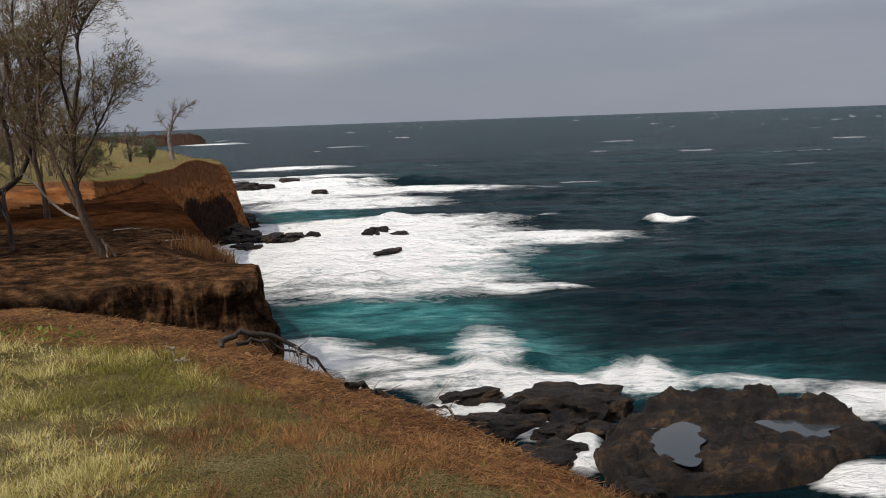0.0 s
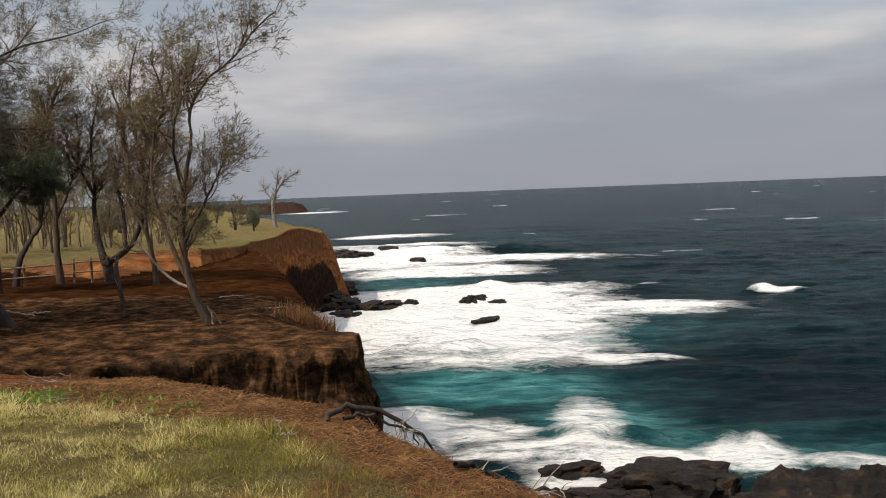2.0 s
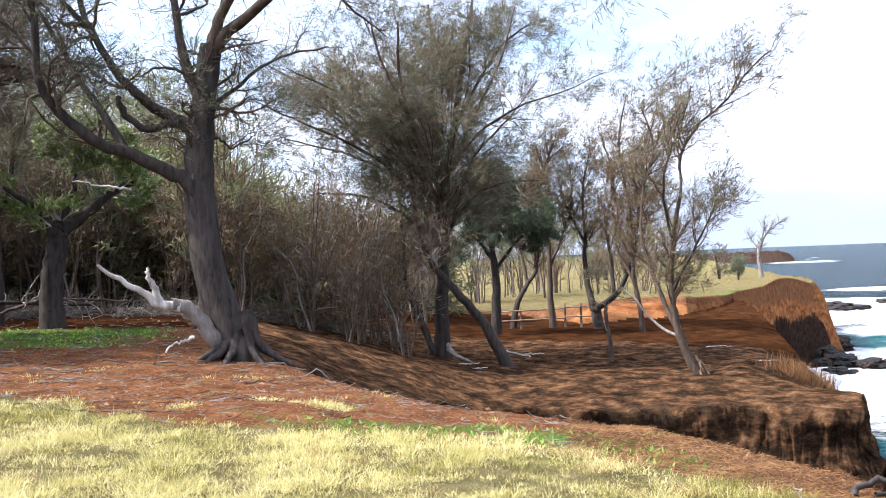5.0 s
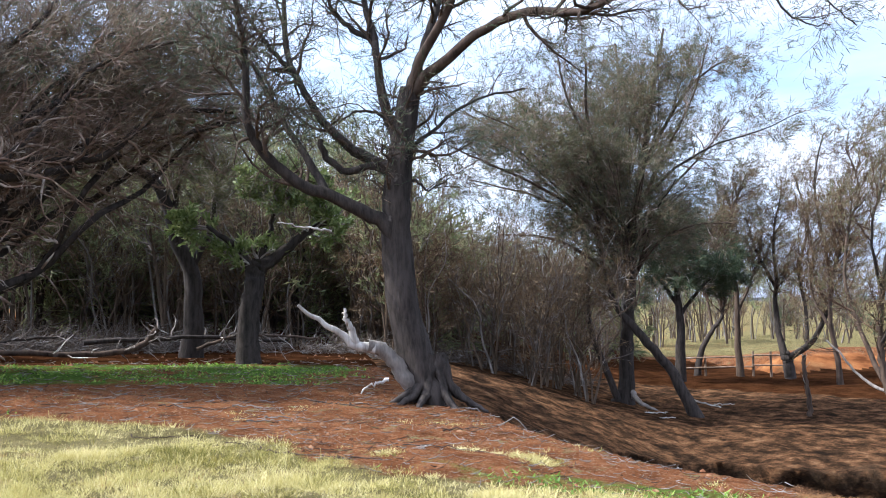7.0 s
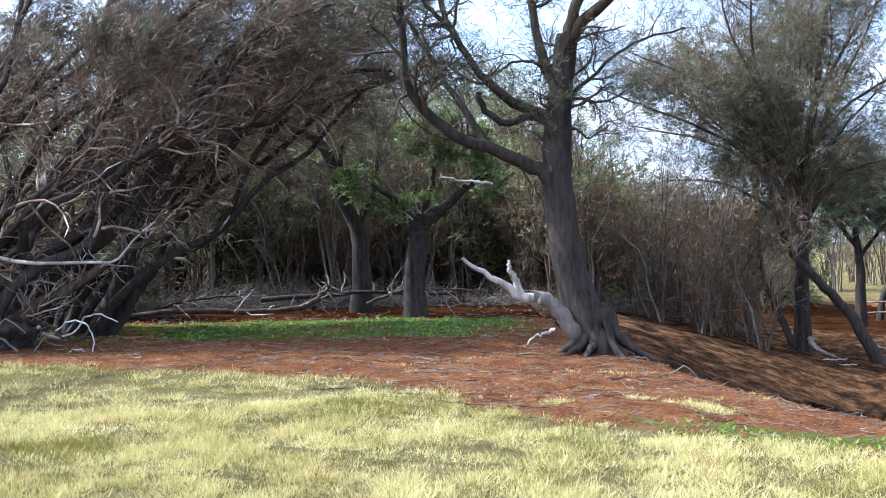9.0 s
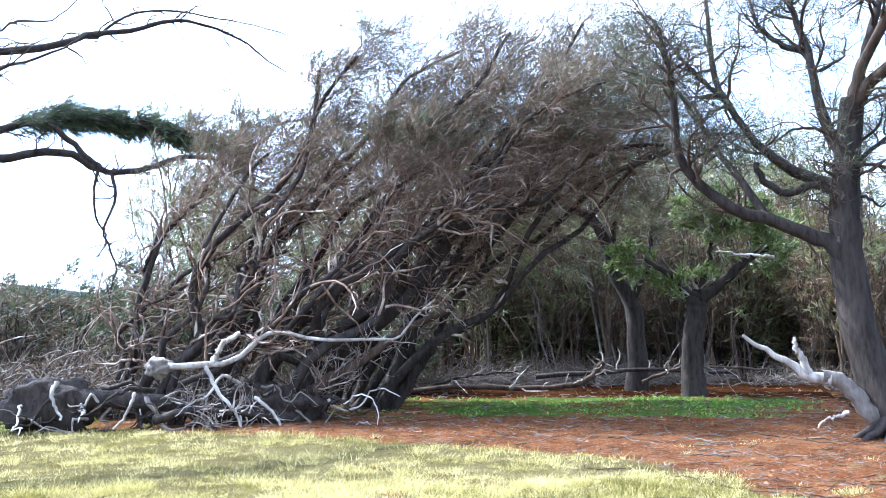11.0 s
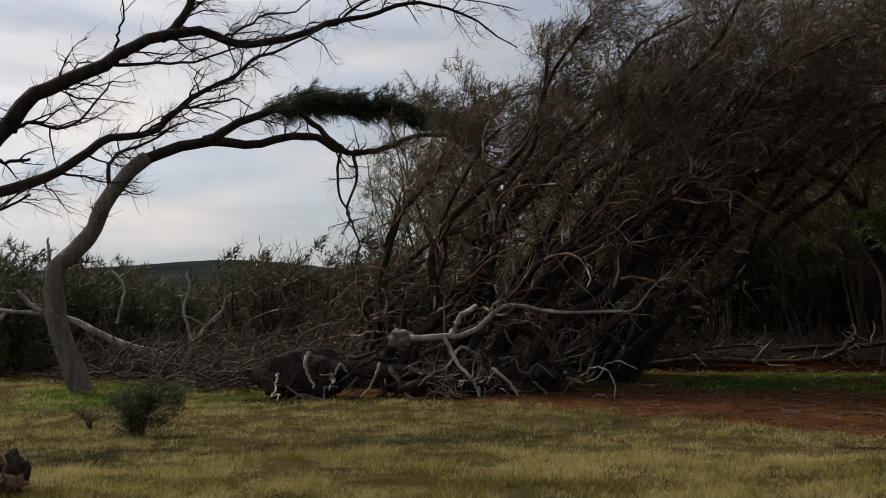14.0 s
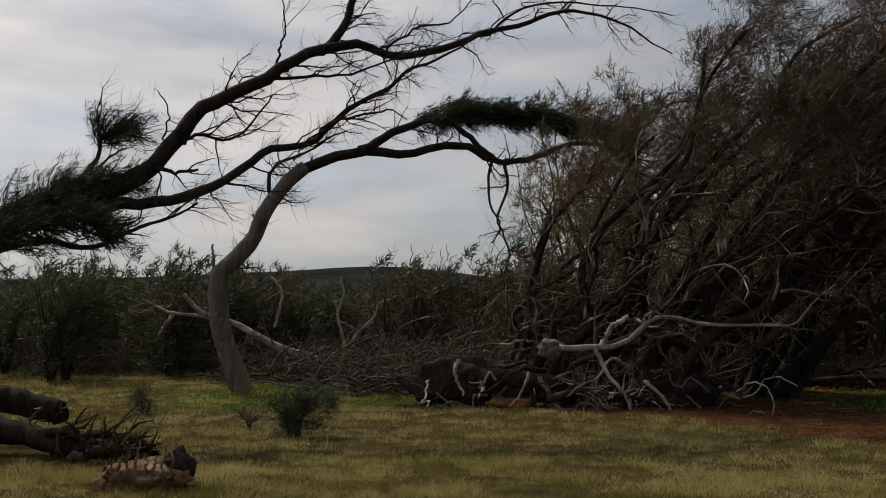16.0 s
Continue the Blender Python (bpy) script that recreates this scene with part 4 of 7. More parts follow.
# the bushy tree on the shelf
K = 1.08
bushy_limbs = [
    ("trunk", [(0, 0, -0.3), (0.05, 0, 1.2), (0.1, 0, 2.1), (0.2, 0, 3.4), (0.3, 0, 4.9)], 0.26, 0.14, BARK),
    ("limb", [(0.3, 0, 4.9), (0.6, 0.3, 6.3), (0.8, 0.5, 7.6), (1.1, 0.8, 9.1), (1.3, 1, 10.2)], 0.13, 0.03, BARK),
    ("limb", [(0.15, 0, 2.6), (-0.1, -0.5, 4.2), (-0.5, -1, 5.8), (-0.8, -1.2, 7.3), (-0.8, -1.5, 8.8)], 0.11, 0.03, BARK_BROWN),
    ("limb", [(0.15, 0, 3.3), (0.0, 0.7, 5.2), (-0.0, 1.2, 7.0), (0.1, 1.6, 8.5), (-0.0, 2, 10.1)], 0.10, 0.03, BARK_BROWN),
    ("limb", [(0.3, 0, 4.7), (0.9, -0.3, 5.7), (1.7, -0.5, 6.3), (2.5, -0.8, 6.7), (3.4, -1, 6.9), (4.6, -1, 7.4)], 0.06, 0.012, BARK),
    ("limb", [(0.1, 0, 3.5), (-0.8, 0.3, 4.7), (-2.2, 0.6, 5.6), (-4.2, 1, 6.2)], 0.08, 0.02, BARK_BROWN),
    ("limb", [(-0.1, -0.5, 4.3), (-1.1, -1, 5.9), (-2.2, -1.4, 6.9), (-3.7, -1.6, 7.7)], 0.07, 0.02, BARK_BROWN),
    ("limb", [(0.5, 0.2, 6.0), (1.4, 0.8, 7.7), (2.2, 1.2, 8.8), (3.1, 1.5, 9.4)], 0.07, 0.02, BARK),
    ("limb", [(0.0, -0.6, 4.9), (-0.7, -1.3, 6.5), (-1.3, -1.7, 7.9), (-1.5, -1.9, 8.9)], 0.06, 0.02, BARK_BROWN),
    ("limb", [(0.3, 0, 4.4), (1.1, 0.8, 4.9), (1.9, 1.2, 5.2)], 0.06, 0.02, BARK),
    ("limb", [(0.1, 0, 2.9), (-0.9, -0.6, 3.9), (-2.0, -0.9, 4.4), (-3.2, -1.0, 4.5)], 0.06, 0.015, BARK_BROWN),
    ("limb", [(0.2, 0, 3.2), (0.9, -0.7, 4.2), (1.8, -1.0, 4.6), (2.7, -1.2, 4.6)], 0.06, 0.015, BARK_BROWN),
    ("limb", [(-0.8, 0.3, 4.7), (-2.0, 0.9, 6.4), (-3.4, 1.2, 7.6), (-4.7, 1.3, 8.4)], 0.06, 0.015, BARK_BROWN),
    ("limb", [(-0.1, -0.4, 4.0), (-1.6, -1.2, 5.4), (-3.2, -1.8, 6.2), (-4.6, -2.0, 6.9)], 0.06, 0.015, BARK_BROWN),
    ("limb", [(0.35, 0, 5.0), (1.2, -0.4, 6.6), (1.9, -0.5, 8.0), (2.3, -0.6, 9.3)], 0.06, 0.015, BARK_BROWN),
    ("limb", [(0.3, 0, 4.6), (1.2, 0.5, 5.6), (2.2, 0.9, 6.6), (3.0, 1.1, 7.6)], 0.06, 0.015, BARK_BROWN),
    ("limb", [(-0.5, -1, 5.8), (-1.7, -0.6, 7.2), (-2.4, -0.4, 7.9), (-3.0, 0, 8.4)], 0.06, 0.015, BARK_BROWN),
    ("limb", [(-0.2, -0.2, 0.1), (-0.6, -0.3, 1.2), (-0.9, -0.3, 2.1), (-0.9, -0.3, 3.1), (-1.0, -0.2, 4.4)], 0.12, 0.04, BARK),
    ("dead_limb", [(-0.3, -0.5, 2.3), (-0.55, -0.6, 2.75), (-0.95, -0.7, 3.2)], 0.045, 0.015, DEADWOOD),
    ("root", [(0.1, -0.1, 0.4), (0.35, -0.4, 0.1), (0.8, -0.7, -0.1)], 0.1, 0.03, BARK_PALE),
    ("root", [(-0.1, -0.1, 0.4), (-0.35, -0.3, 0.1), (-0.7, -0.6, -0.1)], 0.1, 0.03, BARK),
]
fan = np.random.default_rng(24)
for n in range(34):
    # ends spread through a rounded crown, narrow below
    h = 5.2 + 4.2 * ((n * 0.618) % 1.0)
    th = n * 2.399
    wide = 3.2 * math.sqrt(max(0.05, 1 - ((h - 6.8) / 3.2) ** 2)) * (0.55 + 0.45 * fan.random())
    ex, ey = -0.55 + wide * math.cos(th), 0.85 * wide * math.sin(th)
    f = 2.2 + 1.8 * fan.random()
    bushy_limbs.append(("limb", [(0.12, 0, f), (0.1 + 0.22 * (ex - 0.1) + fan.normal(0, 0.1), 0.25 * ey, f + 0.38 * (h - f)), (0.1 + 0.6 * (ex - 0.1) + fan.normal(0, 0.12), 0.62 * ey, f + 0.72 * (h - f)), (ex, ey, h)],
                        fan.uniform(0.035, 0.06), 0.012, BARK_BROWN if n % 3 else BARK))
build_tree("bushy_ironwood_tree", "bushy ironwood tree with a dense grey-green crown on bare soil", "tree", stand(32.7, 30.1), 32.7, bushy_limbs, 23, K,
           branches=[dict(count=640, length=(0.6, 1.5), angle=(25, 80), bias=(0.1, 0, 0.2), bend=0.3, n=7, start=0.22, wiggle=0.16, cap=0.035, sides=5),
                     dict(count=3600, length=(0.45, 1.1), angle=(20, 60), bias=(0.15, 0, 0.3), bend=0.3, n=5, wiggle=0.2, cap=0.014, sides=3),
                     dict(count=8500, length=(0.25, 0.7), angle=(20, 60), bias=(0.2, 0, 0.1), bend=0.3, n=4, wiggle=0.2, cap=0.008, sides=3)],
           leaves=[(dict(count=56000, length=(0.12, 0.26), width=(0.010, 0.019), bias=(0.15, 0, 0.1), start=0.1), NEEDLE, "foliage"),
                   (dict(count=60000, length=(0.10, 0.24), width=(0.010, 0.019), bias=(0.15, 0, 0.05), start=0.1), NEEDLE_BROWN, "brown_foliage"),
                   # dark green needles, strewn along the same fine twigs
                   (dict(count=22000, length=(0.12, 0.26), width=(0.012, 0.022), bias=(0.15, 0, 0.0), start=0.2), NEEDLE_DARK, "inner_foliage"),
                   (dict(count=16000, length=(0.12, 0.25), width=(0.012, 0.022), bias=(0.1, 0, -0.2), start=0.2, src=2), NEEDLE_DRY, "dry_foliage")], twig_mat=TWIG_SHORN)

lean = build_tree("leaning_trunk", "dark trunk leaning low over the bare soil", "tree", stand(29.0, 29.0), 29.0,
                  [("trunk", [(0.15, 0, -0.3), (-0.3, 0, 0.6), (-0.6, 0, 1.2), (-1.2, 0, 1.95), (-1.65, 0.1, 2.5), (-2.1, 0.2, 3.1), (-2.4, 0.3, 4.2), (-2.5, 0.4, 5.6)], 0.20, 0.04, BARK)], 29, 1.03,
                  branches=[dict(count=26, length=(0.7, 1.6), angle=(30, 70), bias=(0, 0, 0.6), bend=0.4, n=6, start=0.45, cap=0.03, sides=4),
                            dict(count=260, length=(0.3, 0.8), angle=(25, 60), bias=(0, 0, 0.3), bend=0.3, n=4, cap=0.012, sides=3)],
                  leaves=[(dict(count=2200, length=(0.12, 0.25), width=(0.012, 0.022), bias=(0.1, 0, 0)), NEEDLE_DRY, "foliage")])

# slender trees on the shelf
THIN = dict(branches=[dict(count=105, length=(0.6, 1.5), angle=(25, 60), bias=(0.25, 0, 0.7), bend=0.5, n=6, start=0.22, wiggle=0.16, cap=0.025, sides=4),
                      dict(count=950, length=(0.3, 0.9), angle=(20, 55), bias=(0.3, 0, 0.4), bend=0.4, n=5, wiggle=0.2, cap=0.011, sides=3),
                      dict(count=2600, length=(0.15, 0.45), angle=(20, 55), bias=(0.3, 0, 0.2), bend=0.3, n=4, wiggle=0.2, cap=0.007, sides=3)])


def thin_leaves(n, dry=0.6):
    return [(dict(count=int(2.1 * n * dry), length=(0.10, 0.24), width=(0.012, 0.024), bias=(0.3, 0, 0.15), start=0.45), NEEDLE_DRY, "dry_foliage"),
            (dict(count=int(2.1 * n * (1 - dry)), length=(0.10, 0.24), width=(0.012, 0.024), bias=(0.3, 0, 0.15), start=0.45), NEEDLE, "foliage")]


build_tree("slender_tree", "slender half-bare tree leaning seaward on the eroded shelf", "tree", stand(18.8, 27.1), 18.8, [
    ("trunk", [(0.12, 0, -0.3), (-0.2, 0, 0.5), (-0.4, 0, 1.1), (-0.5, 0, 1.8), (-0.5, 0, 2.5), (-0.4, 0, 3.5)], 0.12, 0.06, BARK_BROWN),
    ("limb", [(-0.4, 0, 3.4), (-0.2, 0, 4.5), (-0.2, 0, 5.2), (0.2, -0.3, 5.8), (0.9, -0.5, 6.4), (1.4, -0.6, 7.0), (1.9, -0.7, 7.4)], 0.06, 0.015, BARK),
    ("limb", [(-0.3, 0, 0.9), (-0.7, 0.4, 1.7), (-1.0, 0.8, 2.6), (-1.2, 1, 3.4), (-1.1, 1.2, 4.7), (-0.8, 1.3, 5.5), (-1.1, 1.5, 6.6)], 0.075, 0.02, BARK_BROWN),
    ("limb", [(-0.5, 0, 2.0), (-0.0, -0.4, 2.9), (0.3, -0.6, 3.5), (0.5, -0.8, 3.9)], 0.045, 0.015, BARK),
    ("limb", [(-0.4, 0, 3.1), (-0.6, -0.6, 4.1), (-0.5, -0.8, 5.0), (-0.1, -0.9, 5.9), (0.1, -1, 6.7)], 0.045, 0.015, BARK),
    ("limb", [(-0.35, 0, 0.9), (-0.9, 0.4, 1.2), (-1.3, 0.5, 1.7), (-1.7, 0.6, 2.1)], 0.05, 0.02, BARK_PALE),
    ("root", [(0.0, -0.05, 0.5), (0.25, -0.1, 0.05), (0.5, -0.2, -0.25), (0.75, -0.3, -0.5)], 0.04, 0.015, BARK_STEM),
    ("root", [(0.05, -0.05, 0.35), (0.1, -0.25, 0.0), (0.3, -0.5, -0.3)], 0.04, 0.015, BARK_STEM)], 31, 1.085, leaves=thin_leaves(8500), twig_mat=TWIG_BROWN, **THIN)
build_tree("forked_tree", "low-forking slender tree with thin brown foliage", "tree", stand(23.8, 41.4), 23.8, [
    ("trunk", [(0, 0, -0.3), (-0.1, 0, 0.6), (-0.2, 0, 1.05)], 0.24, 0.19, BARK),
    ("limb", [(-0.2, 0, 0.8), (-0.4, 0.3, 1.8), (-0.5, 0.5, 3.0), (-0.4, 0.6, 3.9), (-0.5, 0.8, 5.5), (-0.1, 1, 7.4)], 0.15, 0.03, BARK),
    ("limb", [(-0.15, 0, 0.8), (0.7, -0.4, 1.4), (1.2, -0.6, 2.3), (1.5, -0.8, 3.3), (1.3, -0.9, 5.1), (1.0, -1, 7.2), (1.4, -1, 9.2)], 0.15, 0.025, BARK),
    ("limb", [(-0.45, 0.6, 3.5), (-1.1, 1, 4.9), (-1.5, 1.2, 6.3)], 0.07, 0.02, BARK),
    ("limb", [(0.6, -0.35, 1.35), (0.6, 0, 2.7), (0.4, 0.4, 4.1), (0.8, 0.6, 5.9), (0.4, 0.7, 7.8)], 0.09, 0.025, BARK)], 37, leaves=thin_leaves(9500, 0.75), twig_mat=TWIG_BROWN, **THIN)
build_tree("slender_tree", "slender upright tree with sparse brown twigs beside a gate", "tree", stand(26.3, 41.8), 26.3, [
    ("trunk", [(0, 0, -0.3), (-0.1, 0, 1.3), (-0.1, 0, 2.5), (-0.1, 0, 3.6), (-0.4, 0, 5.0), (-0.2, 0, 6.4), (0.3, 0, 7.7)], 0.15, 0.03, BARK_BROWN),
    ("limb", [(-0.1, 0, 2.5), (0.4, 0.4, 3.6), (0.9, 0.6, 5.0), (0.9, 0.7, 6.6)], 0.07, 0.02, BARK_BROWN),
    ("limb", [(-0.1, 0, 3.5), (-0.7, -0.4, 4.8), (-1.1, -0.6, 5.9)], 0.06, 0.02, BARK_BROWN)], 41, leaves=thin_leaves(6500, 0.7), twig_mat=TWIG_BROWN, **THIN)
build_tree("slender_tree", "slender crooked tree with bare brown twigs by the gate", "tree", stand(28.6, 43.5), 28.6, [
    ("trunk", [(0, 0, -0.3), (0.2, 0, 1.0), (0.7, 0, 1.9), (1.1, 0, 2.6), (1.2, 0, 4.0), (1.0, 0, 5.6), (1.3, 0, 7.0)], 0.14, 0.03, BARK),
    ("limb", [(0.7, 0, 1.9), (0.5, 0.4, 3.2), (0.0, 0.6, 4.6), (0.1, 0.7, 6.2)], 0.07, 0.02, BARK_BROWN)], 43, leaves=thin_leaves(5000, 0.8), twig_mat=TWIG_BROWN, **THIN)
build_tree("slender_tree", "slender leaning tree with sparse brown foliage near the clay bank", "tree", stand(21.4, 39.0), 21.4, [
    ("trunk", [(0, 0, -0.3), (-0.1, 0, 0.9), (-0.3, 0, 2.2), (-0.2, 0, 3.8), (0.2, 0, 5.2), (0.1, 0, 6.8)], 0.12, 0.03, BARK_BROWN),
    ("limb", [(-0.3, 0, 2.0), (-0.9, 0.4, 3.3), (-0.8, 0.6, 4.8), (-1.0, 0.7, 6.0)], 0.06, 0.02, BARK_BROWN)], 47, leaves=thin_leaves(5000, 0.85), twig_mat=TWIG_BROWN, **THIN)
build_tree("broken_sapling", "short broken dead sapling standing in bare soil", "tree stump", stand(23.3, 29.6), 23.3,
           [("trunk", [(0, 0, -0.2), (-0.02, 0, 0.5), (-0.1, 0, 1.1), (-0.12, 0, 1.7)], 0.075, 0.05, BARK_BROWN)], 49,
           branches=[dict(count=8, length=(0.2, 0.5), angle=(30, 70), bias=(0, 0, 0.5), bend=0.3, n=4, cap=0.015, sides=3)])
build_tree("bare_far_tree", "bleached bare tree on the far cliff top", "tree", stand(14.8, 126.4), 14.8, [
    ("trunk", [(0, 0, -0.4), (-0.2, 0, 1.5), (-0.3, 0, 3.0), (0.2, 0, 4.5)], 0.28, 0.16, BARK_PALE),
    ("limb", [(0.1, 0, 4.2), (0.8, 0.2, 5.4), (1.8, 0.3, 6.3), (3.0, 0.4, 6.8)], 0.13, 0.03, BARK_PALE),
    ("limb", [(0.1, 0, 4.3), (0.4, -0.3, 5.6), (0.6, -0.5, 7.0)], 0.12, 0.03, BARK_PALE),
    ("limb", [(-0.2, 0, 3.4), (-1.0, 0.3, 4.6), (-1.5, 0.3, 5.6)], 0.1, 0.03, BARK_PALE)], 53,
           branches=[dict(count=70, length=(0.6, 1.6), angle=(25, 60), bias=(0.3, 0, 0.5), bend=0.4, n=5, cap=0.05, sides=4),
                     dict(count=520, length=(0.4, 0.9), angle=(25, 60), bias=(0.3, 0, 0.4), bend=0.3, n=4, cap=0.025, sides=3)], twig_mat=BARK_STEM)

# the bare wind-bent tree, and the one beside it whose boughs reach over
build_tree("wind_bent_tree", "wind-bent bare tree with a pale trunk and one leafy bough", "tree", (-21.41, -3.17, 0.856), 99.7, [
    ("trunk", [(0.2, 0, -0.3), (0.1, 0, 0.02), (-0.13, 0, 0.57), (-0.32, 0, 1.22), (-0.4, 0, 1.88), (-0.36, 0, 2.3), (-0.04, 0, 2.62), (0.22, 0, 2.96), (0.42, 0, 3.48), (0.79, 0, 4.07), (1.23, 0, 4.49)], 0.21, 0.14, BARK_PALE),
    ("limb", [(1.1, 0, 4.4), (1.9, -0.07, 4.75), (2.57, -0.13, 4.87), (3.26, -0.2, 4.82), (3.95, -0.27, 5.0), (4.53, -0.33, 5.02), (4.87, -0.4, 4.79), (5.33, -0.47, 4.71), (5.92, -0.53, 4.88), (6.5, -0.6, 5.12), (7.21, -0.67, 5.17), (7.68, -0.73, 5.26), (8.28, -0.8, 5.62), (8.63, -0.87, 6.05), (9.36, -0.93, 6.14), (10.09, -1.0, 5.93)], 0.13, 0.02, BARK),
    ("limb", [(2.3, -0.2, 4.82), (2.55, -0.18, 4.95), (2.91, -0.13, 5.23), (3.51, -0.06, 5.5), (4.11, 0.01, 5.72), (4.98, 0.09, 5.85), (5.86, 0.16, 5.87), (6.77, 0.23, 5.82), (7.57, 0.3, 5.76)], 0.13, 0.03, BARK),
    ("limb", [(4.05, -0.1, 5.68), (4.25, -0.15, 5.52), (4.43, -0.23, 5.33), (4.76, -0.37, 5.0), (5.09, -0.5, 4.72)], 0.075, 0.06, BARK),
    ("limb", [(0.58, 0, 3.71), (0.51, 0.12, 4.19), (0.67, 0.25, 4.57), (1.24, 0.37, 4.85), (1.7, 0.5, 5.2), (2.1, 0.6, 5.4)], 0.05, 0.015, BARK),
    ("limb", [(4.94, -0.6, 4.7), (4.89, -0.6, 3.94), (5.13, -0.6, 3.38), (4.96, -0.6, 3.02)], 0.035, 0.012, BARK),
    ("limb", [(5.2, -0.6, 4.7), (5.25, -0.7, 4.1), (5.05, -0.7, 3.5), (5.3, -0.7, 2.9), (5.2, -0.7, 2.3)], 0.04, 0.015, BARK),
    ("dead_limb", [(-0.42, 0, 2.1), (-0.5, 0, 2.5), (-0.52, 0, 2.85)], 0.07, 0.02, DEADWOOD)], 61, 1.035, lean=2.3,
           branches=[dict(count=95, length=(0.4, 1.1), angle=(30, 80), bias=(0.5, 0, 0.1), bend=0.4, n=6, start=0.12, wiggle=0.28, cap=0.02, sides=4),
                     dict(count=900, length=(0.2, 0.6), angle=(25, 70), bias=(0.4, 0, 0.1), bend=0.3, n=5, wiggle=0.28, cap=0.009, sides=3)], twig_mat=BARK)
bough = np.random.default_rng(62)
bough_line = smooth_line([(3.3, 0, 5.5), (4.4, 0.2, 5.86), (5.4, 0.3, 5.92), (6.4, 0.4, 5.86), (7.3, 0.5, 5.7)], 12)[None] * 1.035
tuft_tree = [o for o in scene.objects if o.name.startswith("wind_bent_tree")][0]
bp, br = sprout(bough, bough_line, np.full((1, 12), 0.05), 340, (0.3, 0.7), (25, 75), (0.9, 0, -0.12), 0.6, 5, 0.0, 0.2, 0.5, 0.014)
part("bough_brush", fast_mesh("bough_brush", *tubes(bp, br, 3), BARK), tuft_tree)
part("bough_foliage", fast_mesh("bough_foliage", *needles(bough, bp, 20000, (0.10, 0.24), (0.012, 0.022), (0.6, 0, -0.05)), NEEDLE_DARK, False), tuft_tree)

